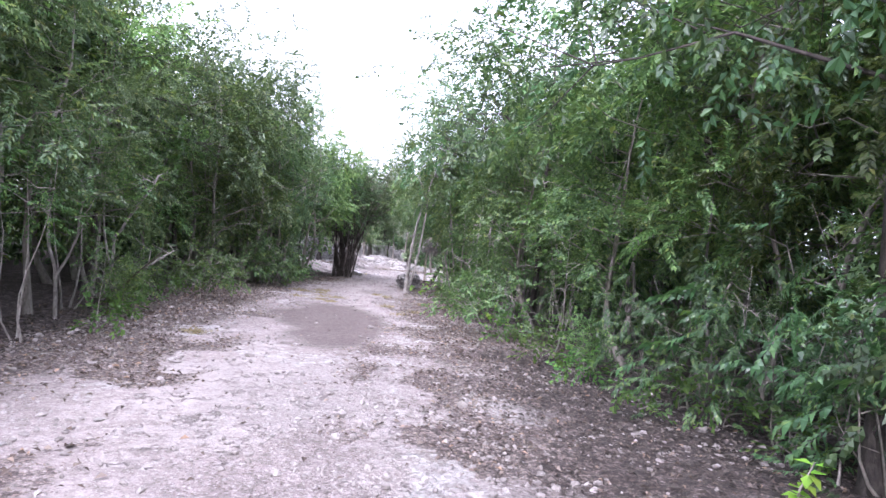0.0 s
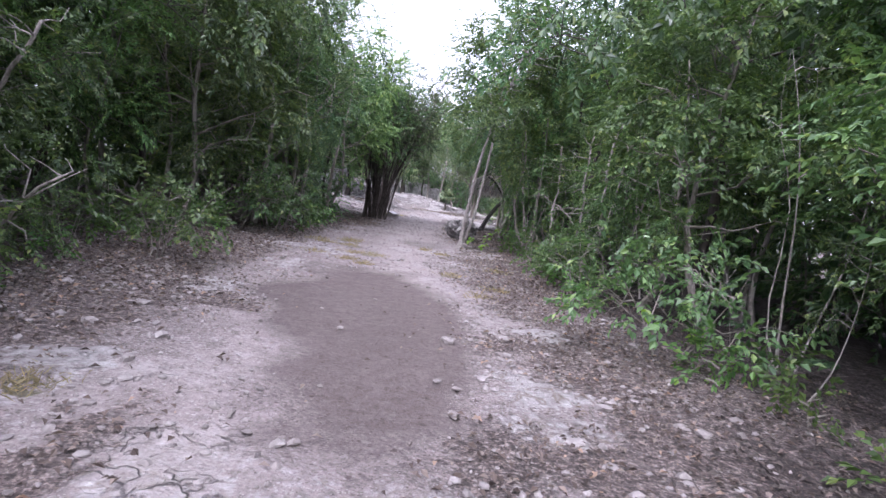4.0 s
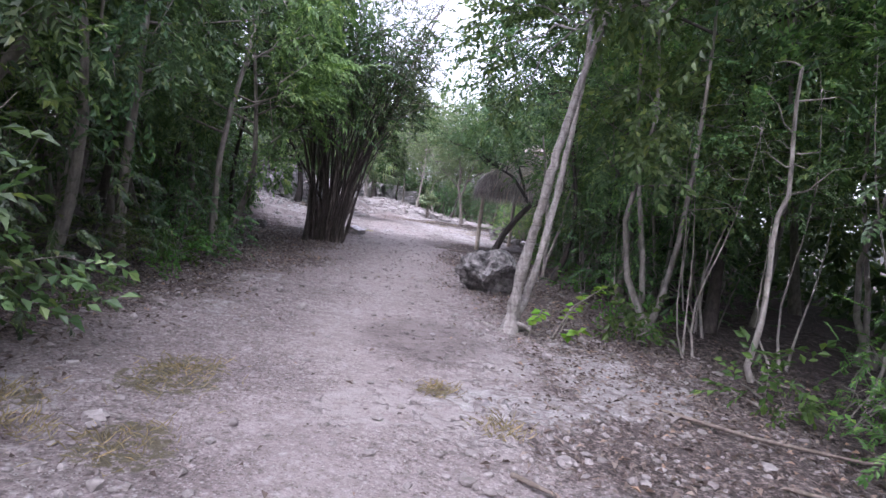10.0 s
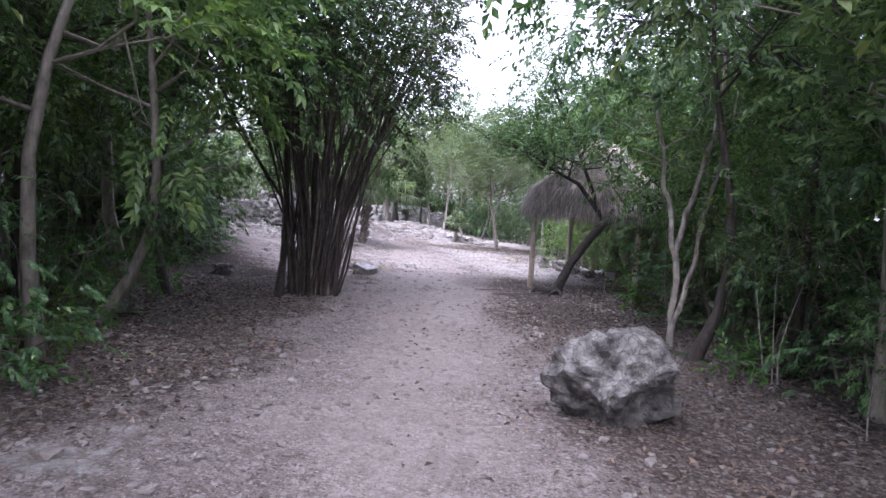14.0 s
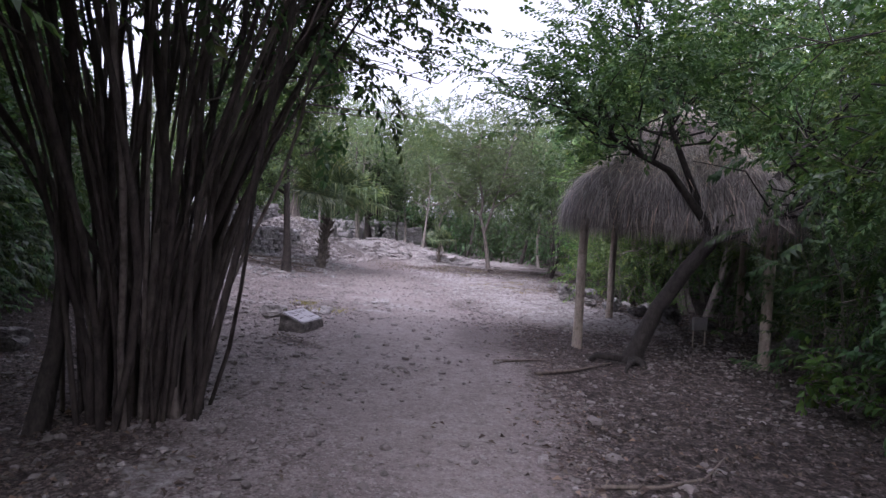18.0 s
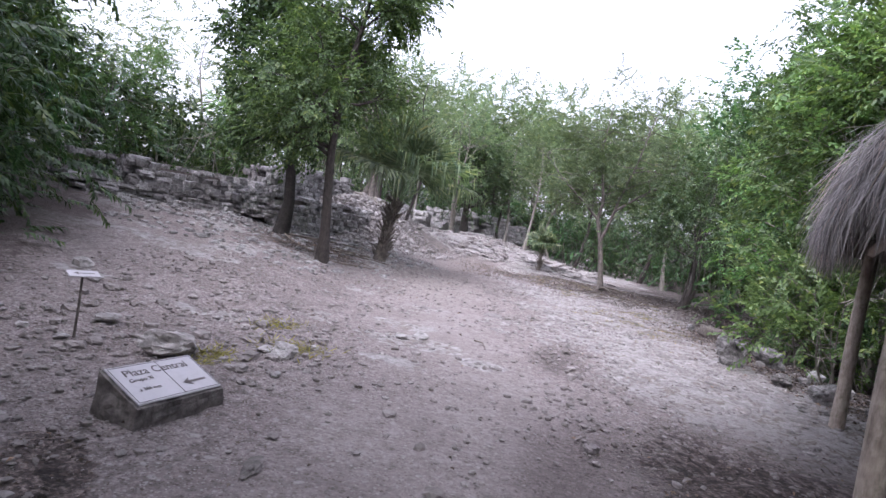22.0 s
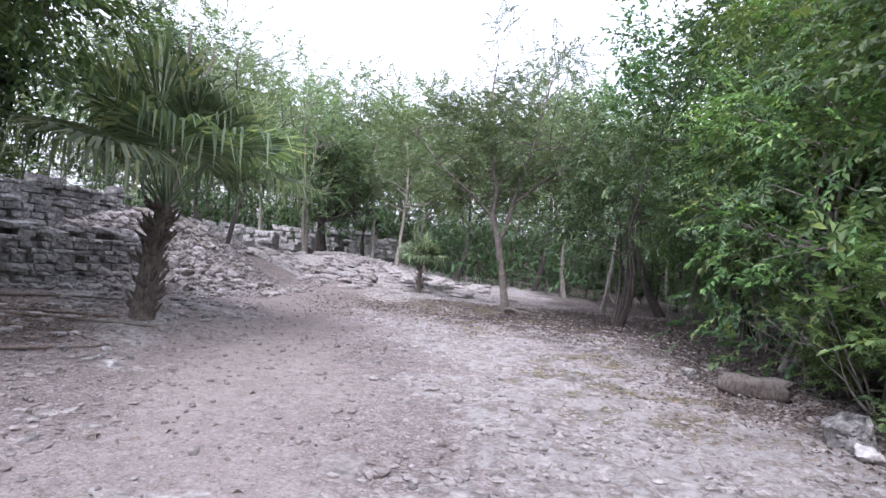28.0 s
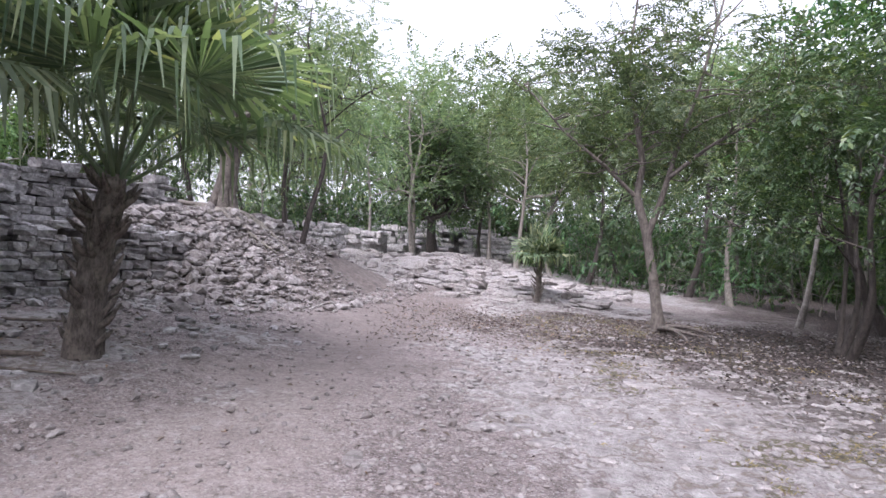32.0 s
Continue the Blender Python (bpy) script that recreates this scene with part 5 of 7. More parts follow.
# ---- leaning tree before the shelter ----
def leaning_tree(x, y):
    r = rs(61)
    ob = thing("leaning_tree", place(x, y, 0, 1, None, 0.08), "dark-barked tree leaning steeply over leaf litter beside the shelter", "tree")
    a = np.array([(0, 0, 0), (0.10, 0.0, 0.3), (0.34, 0.0, 0.88), (0.73, 0.0, 1.5), (1.1, 0.0, 1.98), (1.5, 0.1, 2.4), (2.1, 0.2, 3.0), (3.1, 0.4, 4.1)], float)
    left = np.array([(1.1, 0.0, 1.98), (0.82, -0.05, 2.35), (0.35, -0.1, 2.9), (0.0, -0.15, 3.05), (-0.45, -0.25, 3.25), (-1.0, -0.35, 3.6)], float)
    up = np.array([(1.08, 0.0, 2.0), (0.85, 0.05, 2.5), (0.6, 0.1, 3.1), (0.3, 0.0, 3.7), (-0.1, -0.2, 4.5), (-0.6, -0.4, 5.4)], float)
    low = np.array([(1.05, 0.0, 1.9), (1.5, -0.1, 2.1), (2.1, -0.2, 2.5), (3.0, -0.4, 2.9)], float)
    tube_object("trunk", [(a, np.array([0.2, 0.125, 0.11, 0.105, 0.1, 0.08, 0.06, 0.03])), (left, np.linspace(0.07, 0.02, 6)), (up, np.linspace(0.06, 0.02, 6)), (low, np.linspace(0.05, 0.02, 4))], BARK_BLACK, ob, "", 10)
    for k in range(5):
        an = 2.4 + k * 0.7 + r.uniform(-0.2, 0.2)
        ln = r.uniform(0.5, 1.3)
        e = np.array([math.cos(an) * ln, math.sin(an) * ln, 0.02])
        tube_object("root", [(bent((0, 0, 0.14), e, r, 6, 0.07), np.linspace(0.075, 0.018, 6))], BARK_BLACK, ob)
    pts, outs, limbs = [], [], []
    for path in (left, up, a[4:], low):
        for j in range(22):
            g = r.uniform(0.45, 1.0)
            s = np.array([np.interp(g, np.linspace(0, 1, len(path)), path[:, i]) for i in range(3)])
            d = np.append(r.normal(0, 1, 2), r.uniform(0.0, 1.1))
            e = s + d / np.linalg.norm(d) * r.uniform(0.7, 2.0)
            limbs.append((bent(s, e, r, 5, 0.09), np.linspace(0.02, 0.005, 5)))
            pts.append((s * 0.5 + e * 0.5, e))
            outs.append(d)
    for limb in limbs:
        tube_object("limb", [limb], BARK_BLACK, ob)
    p, o = clump_points(pts, outs, 3600, r, 0.26)
    keep = ((p[:, 2] > 3.3) | (p[:, 0] > 1.9)) & (p[:, 1] < 0.9) & ~((p[:, 0] > 0.9) & (p[:, 2] < 4.4))
    p, o = p[keep], o[keep]
    leaves_object("crown", spread_sprigs(p, o, "simple", r, 0.95), LEAF_DARK, ob)


leaning_tree(2.82, 38.35)


# ---- fan palms ----
def fan(r, m, radius, n=34, droop=0.4, split=0.55):
    """One fan leaf that opens along the first row of m: pleated inner part, outer strips hanging down."""
    quads = []
    a = np.linspace(-2.1, 2.1, n) + r.normal(0, 0.02, n)
    low = np.array([0, 0, -1.0])
    for k, t in enumerate(a):
        L = radius * (1 - 0.2 * (abs(t) / 2.1) ** 2) * r.uniform(0.9, 1.06)
        cup = np.array([0, 0, 0.10 * L * math.cos(t)])
        d, s = np.array([math.cos(t), math.sin(t), 0]).dot(m), np.array([-math.sin(t), math.cos(t), 0]).dot(m)
        w = radius * split * (4.2 / n) * 0.5
        z = m[2] * (0.022 if k % 2 else -0.022)
        p0, p1 = np.zeros(3), d * L * split - cup.dot(m) * 0.4
        fall = min(1.0, droop * r.uniform(0.1, 1.9))
        p2 = p1 + d * L * 0.22 + low * fall * 0.10 * L
        p3 = p2 + d * L * 0.26 * (1 - 0.85 * fall) + low * fall * 0.36 * L
        quads += [(p0, p1 - s * w + z, p1 - z, p1 * 0.5), (p0, p1 * 0.5, p1 - z, p1 + s * w + z)]
        quads += [(p1 - s * w, p2 - s * w * 0.72, p2 + s * w * 0.72, p1 + s * w), (p2 - s * w * 0.72, p3 - s * 0.004, p3 + s * 0.004, p2 + s * w * 0.72)]
    return np.array(quads, float)


def fan_palm(x, y, height, leaves, radius, label, seed, stem=1.1, trunk_r=0.17, lean=(0.15, 0), name="fan_palm"):
    r = rs(seed)
    ob = thing(name, place(x, y, 0, 1, None, 0.05), label, "palm", "fan palms")
    top = np.array([lean[0], lean[1], height])
    path = bent((0, 0, 0), top, r, 8, 0.02)
    tube_object("trunk", [(path, trunk_r * np.array([1.25, 1.15, 1.0, 0.95, 0.92, 0.9, 0.9, 0.7]))], BOOT, ob, "", 12)
    for k in range(int(height * 34)):
        f = r.uniform(0.06, 0.98)
        p = np.array([np.interp(f, np.linspace(0, 1, 8), path[:, i]) for i in range(3)])
        a = k * 2.4
        o = np.array([math.cos(a), math.sin(a), 0])
        e = p + o * (trunk_r * 1.35 + r.uniform(0.03, 0.13)) + np.array([0, 0, r.uniform(0.12, 0.26)])
        tube_object("leaf_base", [(np.array([p + o * trunk_r * 0.7, (p + o * trunk_r + e) / 2, e]), np.array([0.045, 0.035, 0.012]) * trunk_r / 0.17)], BOOT, ob, "", 5)
    for k in range(leaves):
        a = k * 2.399 + r.uniform(-0.2, 0.2)
        el = 1.45 - 0.82 * (k / leaves) ** 1.1 + r.uniform(-0.1, 0.1)
        d = np.array([math.cos(a) * math.cos(el), math.sin(a) * math.cos(el), math.sin(el)])
        L = stem * r.uniform(0.8, 1.15)
        s = top - np.array([0, 0, 0.12 * k / leaves])
        e = s + d * L - np.array([0, 0, 0.12 * L])
        fr = tube_object("frond", [(np.array([s, s + d * L * 0.5 + np.array([0, 0, 0.03]), e]), np.array([0.022, 0.016, 0.012]) * (0.6 + radius * 0.4))], PALM, ob, "", 5)
        u = e - (s + d * L * 0.5)
        u /= np.linalg.norm(u)
        u = u + np.array([0, 0, -0.2 - 0.5 * (1 - max(0, el) / 1.5)])
        u /= np.linalg.norm(u)
        side = np.cross((0, 0, 1.0), u) + r.normal(0, 0.25, 3)
        side /= np.linalg.norm(side)
        nn = np.cross(u, side)
        m = np.stack([u, side, nn], 0)
        q = fan(r, m, radius * r.uniform(0.85, 1.1), 56 if radius > 0.9 else 24, 0.22 + 0.55 * k / leaves + r.uniform(0, 0.2))
        leaves_object("blade", q + e, PALM, fr)
    return ob


fan_palm(-5.1, 52.5, 1.95, 17, 1.45, "fan palm with a shaggy dark trunk and drooping green fans", 71, 1.75, 0.17, (0.2, 0.1))
fan_palm(-0.9, 63.6, 1.2, 16, 0.72, "small fan palm growing by the low stone ledge", 72, 0.5, 0.085, (0.05, 0))

# ---- trees of the clearing ----
build_tree("tree", place(-5.4, 48.95), 81, "tree with a dark straight trunk and dense green crown", "tree", "trees in the clearing", "simple", LEAF, BARK_DARK, 2700, 1.3, 0.26, 0.25,
           height=8.4, radius=0.15, crown_from=0.36, crown_r=1.35, limbs=26, twigs=6, lean=(0.1, 0.1))
build_tree("tree", place(-7.86, 51.4), 82, "tree with a crooked dark trunk and large clustered leaves", "tree", "trees in the clearing", "broad", LEAF_DARK, BARK_BLACK, 3000, 1.35, 0.26, 0.25,
           height=7.3, radius=0.2, crown_from=0.34, crown_r=1.6, limbs=26, twigs=6, lean=(-1.5, 0.2))


def forked_clearing_tree(x, y):
    r = rs(88)
    ob = thing("tree", place(x, y, 0, 1, None, 0.05), "slender tree with a forked grey trunk and airy crown", "tree", "trees in the clearing")
    a = np.array([(0, 0, 0), (-0.06, 0, 0.5), (-0.2, 0, 1.3), (-0.36, 0, 2.1), (-0.6, 0, 2.9), (-0.5, 0.1, 3.6), (-0.7, 0.1, 4.6), (-0.9, 0.2, 5.8), (-0.8, 0.2, 7.2)], float)
    b = np.array([(-0.34, 0, 2.05), (-0.1, -0.1, 2.9), (0.1, -0.2, 3.8), (0.5, -0.2, 5.2), (0.9, -0.3, 7.2)], float)
    c = np.array([(-0.58, 0, 2.85), (-1.3, -0.2, 3.5), (-2.2, -0.4, 4.2), (-3.1, -0.5, 5.2)], float)
    e = np.array([(0.0, -0.2, 3.3), (0.8, 0.1, 4.0), (1.7, 0.2, 4.6), (2.6, 0.2, 5.3)], float)
    tube_object("trunk", [(a, np.array([0.17, 0.115, 0.1, 0.095, 0.085, 0.07, 0.055, 0.04, 0.02])), (b, np.linspace(0.075, 0.02, 5)), (c, np.linspace(0.05, 0.015, 4)), (e, np.linspace(0.05, 0.015, 4))], BARK_MID, ob, "", 10)
    for k in range(8):
        an = k * 0.8 + r.uniform(-0.2, 0.2)
        ln = r.uniform(0.8, 1.9)
        tube_object("root", [(bent((0, 0, 0.12), (math.cos(an) * ln, math.sin(an) * ln, 0.02), r, 7, 0.06), np.linspace(0.06, 0.014, 7))], BARK_MID, ob)
    pts, outs, limbs = [], [], []
    for path, n in ((a[4:], 26), (b[1:], 24), (c, 22), (e, 22)):
        for j in range(n):
            g = r.uniform(0.25, 1.0)
            s = np.array([np.interp(g, np.linspace(0, 1, len(path)), path[:, i]) for i in range(3)])
            d = np.append(r.normal(0, 1, 2), r.uniform(-0.25, 0.8))
            q = s + d / np.linalg.norm(d) * r.uniform(0.7, 2.0)
            limbs.append((bent(s, q, r, 5, 0.09), np.linspace(0.02, 0.005, 5)))
            pts.append((s * 0.6 + q * 0.4, q))
            outs.append(d)
    for limb in limbs:
        tube_object("limb", [limb], BARK_MID, ob)
    p, o = clump_points(pts, outs, 1500, r, 0.22)
    leaves_object("crown", spread_sprigs(p, o, "fine", r, 1.6), LEAF_FINE, ob)


forked_clearing_tree(1.86, 60.3)
for x, y, s in ((-7.35, 62.2, 1.1), (0.9, 77.0, 1.5), (4.9, 73.5, 1.6), (-10.0, 67.0, 1.3), (7.4, 77, 1.6), (-12.4, 64.5, 1.3)):
    grow("airy", x, y, x * 3.1, s)
for x, y, s in ((11.2, 57.5, 1.3), (10.4, 67.5, 1.3), (10.2, 52.0, 1.25), ):
    grow("tall", x, y, x * 2.7, s)
for x, y, s in ((9.6, 62.0, 1.2), (8.4, 58.6, 1.15), (8.2, 64.6, 1.2), (9.0, 55.6, 1.0)):
    grow("tall_dark", x, y, x * 2.7, s)
build_tree("tree", place(4.75, 58.8), 83, "dark multi-stemmed tree with a low leafy crown", "tree", "trees in the clearing", "simple", LEAF_DARK, BARK_DARK, 900, 1.25, 0.3, 0.25,
           height=5.2, radius=0.075, crown_from=0.36, crown_r=1.9, limbs=18, twigs=6, stems=4, stem_spread=0.7)
build_tree("tree", place(5.8, 63.9), 84, "slim tree with a straight pale trunk", "tree", "trees in the clearing", "fine", LEAF_FINE, BARK_PALE, 420, 1.4, 0.34, 0.25,
           height=7.0, radius=0.085, crown_from=0.5, crown_r=2.0, limbs=12, twigs=6, lean=(0.3, 0))
build_tree("tree", place(-7.6, 75.2), 85, "forked pale tree with spreading roots before the ruin", "tree", "trees in the clearing", "fine", LEAF_HAZY, BARK, 700, 1.7, 0.3, 0.25,
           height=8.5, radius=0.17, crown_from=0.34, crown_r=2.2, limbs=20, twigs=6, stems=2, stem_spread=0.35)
build_tree("tree", place(-7.25, 77.6), 86, "old tree with a thick dark flaring trunk before the ruin", "tree", "trees in the clearing", "simple", LEAF_DARK, BARK_DARK, 2200, 1.6, 0.36, 0.25,
           height=7.4, radius=0.3, crown_from=0.22, crown_r=2.5, limbs=30, twigs=6)
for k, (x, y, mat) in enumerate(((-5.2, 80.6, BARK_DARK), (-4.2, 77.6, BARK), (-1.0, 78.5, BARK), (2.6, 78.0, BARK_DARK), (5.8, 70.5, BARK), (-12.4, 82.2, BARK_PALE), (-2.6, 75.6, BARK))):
    build_tree("tree", place(x, y), 400 + k, "slender bare-stemmed tree at the back of the clearing", "tree", "back trees", "fine", LEAF_HAZY, mat, 560, 1.6, 0.26, 0.25,
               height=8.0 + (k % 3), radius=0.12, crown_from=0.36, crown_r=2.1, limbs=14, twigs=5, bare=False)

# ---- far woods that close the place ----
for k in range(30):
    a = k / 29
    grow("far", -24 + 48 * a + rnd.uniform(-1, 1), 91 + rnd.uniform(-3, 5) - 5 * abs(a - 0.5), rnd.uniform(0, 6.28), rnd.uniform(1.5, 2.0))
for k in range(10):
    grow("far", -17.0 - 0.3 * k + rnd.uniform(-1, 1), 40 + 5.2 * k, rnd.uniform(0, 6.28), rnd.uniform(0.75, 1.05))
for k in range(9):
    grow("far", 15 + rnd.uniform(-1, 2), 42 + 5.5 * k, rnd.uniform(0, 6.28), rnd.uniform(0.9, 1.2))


for x, y, turn, s in ((-14.6, 76.0, 0.4, 1.1), (-11.6, 86.6, 1.4, 1.3), (-9.0, 88.0, 2.4, 1.3), (-3.0, 86.0, 4.4, 1.3), (-13.6, 69.6, 5.4, 1.0), (-6.0, 87.0, 3.0, 1.3)):
    grow("airy", x, y, turn, s)
for k in range(34):
    a = k / 33
    grow("bush_dark", -22 + 40 * a + rnd.uniform(-0.5, 0.5), 88 + rnd.uniform(-2, 2) - 4 * abs(a - 0.5), rnd.uniform(0, 6.28), rnd.uniform(1.3, 2.0))


for key, x, y, turn, s in (("bush_dark", 3.2, 77.5, 0.3, 1.6), ("bush_dark", 4.6, 76.0, 1.3, 1.5), ("bush_dark", 6.0, 74.5, 2.3, 1.7), ("bush_dark", 7.2, 72.5, 3.3, 1.4), ("bush_dark", 1.6, 79.5, 4.3, 1.7), ("bush_dark", 4.0, 75.6, 0.2, 1.8), ("bush_dark", 8.6, 70.6, 1.2, 1.8), ("bush_dark", 0.4, 81.0, 2.2, 1.7), ("bush_dark", 2.6, 77.2, 5.0, 1.3), ("bush_dark", -1.2, 82.5, 1.0, 1.6)):
    grow(key, x, y, turn, s)
for key, x, y, turn, s in (("sunny", 5.9, 47.6, 0.4, 1.1), ("sunny", 6.1, 50.4, 2.4, 1.2), ("sunny", 6.6, 53.6, 4.4, 1.2), ("sunny", 6.9, 45.4, 5.4, 1.2), ("bush", 5.3, 48.6, 0.9, 1.5), ("bush", 5.5, 50.0, 2.9, 1.3), ("bush", 5.0, 46.6, 4.9, 1.3), ("bush_dark", 5.9, 52.0, 1.9, 1.1)):
    grow(key, x, y, turn, s)


def distant_woods():
    r = rs(91)
    n = 9000
    side = r.randint(0, 4, n)
    u, d = r.uniform(0, 1, n), r.uniform(0, 4, n)
    x = np.select([side == 0, side == 1, side == 2], [-13 - 1.6 * d, 14 + 1.6 * d, -30 + 62 * u], -30 + 62 * u)
    y = np.select([side == 0, side == 1, side == 2], [-14 + 54 * u, -14 + 112 * u, 98 + d], -13 - d)
    x = np.where(side == 0, np.where(y > 36, x - 6, x), x)
    z = 10.0 * r.uniform(0, 1, n) ** 1.7 * (0.75 + 0.5 * fbm(x * 0.3, y * 0.3, 93))
    p = np.stack([x, y, z], -1)
    o = r.normal(0, 1, (n, 3))
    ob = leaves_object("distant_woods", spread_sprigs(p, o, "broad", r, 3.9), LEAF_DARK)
    tagged(ob, "dark leafy woods closing the view all round", "woods", kind="stuff")


distant_woods()


def back_thicket():
    """Dense growth between the trees behind the ruins."""
    r = rs(98)
    n = 3600
    p = np.stack([r.uniform(-26, 22, n), r.uniform(85.5, 92, n), 0.3 + 3.6 * r.uniform(0, 1, n) ** 1.2], -1)
    n2 = 2600
    f = r.uniform(0, 1, n2)
    p2 = np.stack([-15.6 - 3.4 * f + r.uniform(-1.5, 1.5, n2), 46 + 22 * f, 0.4 + 4.6 * r.uniform(0, 1, n2) ** 1.3], -1)
    p = np.concatenate([p, p2])
    n = len(p)
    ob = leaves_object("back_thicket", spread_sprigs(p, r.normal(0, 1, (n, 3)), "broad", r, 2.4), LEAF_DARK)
    tagged(ob, "dark green thicket behind the ruined walls", "thicket", kind="stuff")


back_thicket()


# ---- ruined stone platform and walls ----
def stones_on(parent, rows, seed, limit=300, blocks=None, mat=None, tilt=0.13):
    """Stones of a wall: parts up to the limit, the others in one mesh. Rows of (x, y, z, turn, sx, sy, sz)."""
    r = rs(seed)
    rest_v, rest_f, base = [], [], 0
    blocks = blocks or BLOCKS
    tpl = [(np.array([v.co[:] for v in me.vertices]), np.array([list(p.vertices) for p in me.polygons])) for me in blocks]
    for k, (x, y, z, turn, sx, sy, sz) in enumerate(rows):
        j = r.randint(0, len(blocks))
        m = Matrix.Translation((x, y, z)) @ Matrix.Rotation(turn, 4, "Z") @ Matrix.Rotation(r.normal(0, tilt), 4, "X") @ Matrix.Rotation(r.normal(0, tilt), 4, "Y") @ Matrix.Diagonal((sx, sy, sz, 1))
        if k < limit:
            ob = new("stone", blocks[j])
            ob.parent = parent
            ob.matrix_basis = m
        else:
            v, f = tpl[j]
            mm = np.array(m)
            rest_v.append(v @ mm[:3, :3].T + mm[:3, 3])
            rest_f.append(f + base)
            base += len(v)
    if rest_v:
        ob = mesh_object("rubble_fill", np.concatenate(rest_v), np.concatenate(rest_f), mat or ROCK_WALL, parent)
        ob["kind"] = "stuff"


def course_wall(p0, p1, z0, z1, seed, height=0.16, length=0.34, depth=0.34, rough=0.03, batter=0.0):
    """Rows of stones of a wall face between two points of the plan."""
    r = rs(seed)
    p0, p1 = np.array(p0, float), np.array(p1, float)
    run = np.linalg.norm(p1 - p0)
    d = (p1 - p0) / run
    n = np.array([d[1], -d[0]])
    turn = math.atan2(d[1], d[0])
    got, z = [], z0
    while z < z1:
        h = height * r.uniform(0.65, 1.45)
        s = -r.uniform(0, length)
        while s < run:
            L = length * r.uniform(0.55, 1.5)
            q = p0 + d * (s + L / 2) - n * (batter * (z - z0) + r.normal(0, rough))
            if 0 <= s + L / 2 <= run and not (z + h > z1 - 0.1 and r.uniform() < 0.35):
                got.append((q[0], q[1], z + h / 2, turn + r.normal(0, 0.12), L * r.uniform(0.86, 1.06), depth * r.uniform(0.75, 1.3), h * r.uniform(0.85, 1.1)))
            s += L
        z += h
    return got


def ruined_platform():
    ob = thing("ruined_platform", Matrix.Identity(4), "ruined stepped platform of grey weathered limestone blocks", "ruin")
    # earth cores behind the faces
    for pts, z in ((((-11.8, 48.1), (-8.2, 58.9), (-10.2, 61.5), (-15, 60), (-13.6, 49.4)), 1.12), (((-11.5, 49.6), (-9.0, 59.2), (-11, 61), (-15, 60), (-13.2, 51.2)), 1.78), (((-9.9, 54.5), (-9.0, 58.7), (-11.0, 60.2), (-12.2, 59.6), (-11.4, 55.4)), 2.5), (((-8.85, 52.7), (-7.4, 57.0), (-9.5, 58.5), (-11.2, 53.2)), 1.52)):
        bm = bmesh.new()
        lo = [bm.verts.new((x, y, -0.3)) for x, y in pts]
        hi = [bm.verts.new((x, y, z)) for x, y in pts]
        n = len(pts)
        bm.faces.new(hi)
        bm.faces.new(list(reversed(lo)))
        for i in range(n):
            bm.faces.new((lo[i], lo[(i + 1) % n], hi[(i + 1) % n], hi[i]))
        bmesh.ops.recalc_face_normals(bm, faces=bm.faces)
        part("core", bm, EARTH, ob)
    rows = []
    rows += course_wall((-11.65, 47.9), (-8.0, 58.8), 0.35, 1.2, 201, 0.16, 0.36, 0.45, 0.06, 0.15)
    rows += course_wall((-11.3, 49.4), (-8.8, 59.1), 1.1, 1.9, 202, 0.15, 0.34, 0.4, 0.045, 0.12)
    rows += course_wall((-9.7, 54.2), (-8.7, 58.6), 1.55, 2.7, 203, 0.13, 0.34, 0.4, 0.025, 0.16)
    rows += course_wall((-8.7, 52.4), (-7.15, 56.9), 0.45, 1.6, 209, 0.13, 0.28, 0.42, 0.05, 0.22)
    rows += course_wall((-10.4, 52.9), (-8.7, 52.4), 0.8, 1.6, 210, 0.13, 0.28, 0.42, 0.1, 0.22)
    rows += course_wall((-13.6, 49.3), (-11.65, 47.9), 0.5, 1.2, 204, 0.19, 0.36, 0.45, 0.1, 0.1)
    rows += course_wall((-13.2, 51.0), (-11.3, 49.4), 1.1, 1.9, 205, 0.18, 0.34, 0.4, 0.09, 0.1)
    rows += course_wall((-11.4, 55.2), (-9.7, 54.2), 1.6, 2.4, 208, 0.17, 0.42, 0.4, 0.05, 0.1)
    r = rs(206)
    for k in range(260):
        f = r.uniform(0, 1)
        off = r.uniform(0.1, 1.0)
        x, y = -11.8 + 3.6 * f - off * 0.8, 48.1 + 10.8 * f + 0.25 * off
        rows.append((x, y, 1.16 if off < 0.75 else 1.85, r.uniform(0, 3), r.uniform(0.15, 0.4), r.uniform(0.12, 0.3), r.uniform(0.1, 0.2)))
    rows.sort(key=lambda q: abs(q[1] - 54) + abs(q[0] + 9))
    stones_on(ob, rows, 207, tilt=0.06)


ruined_platform()


def heap(x, y):
    """Height of the fallen heap over the ground."""
    outer = np.interp(y, (54.6, 56, 58, 61, 64, 66), (-7.2, -6.3, -5.6, -5.2, -5.0, -5.6))
    crest = np.interp(y, (54.6, 56.5, 58, 60, 62, 64, 66.2), (0.0, 1.1, 1.45, 1.6, 1.35, 0.85, 0.0))
    d = np.clip((outer - x) / 2.7, 0, 1)
    lumps = 0.24 * (fbm(x * 1.3, y * 1.3, 213) - 0.5) * step(0, 0.15, d)
    return np.where(d > 0, crest * d ** 1.15 + lumps * np.minimum(1, crest), 0), d


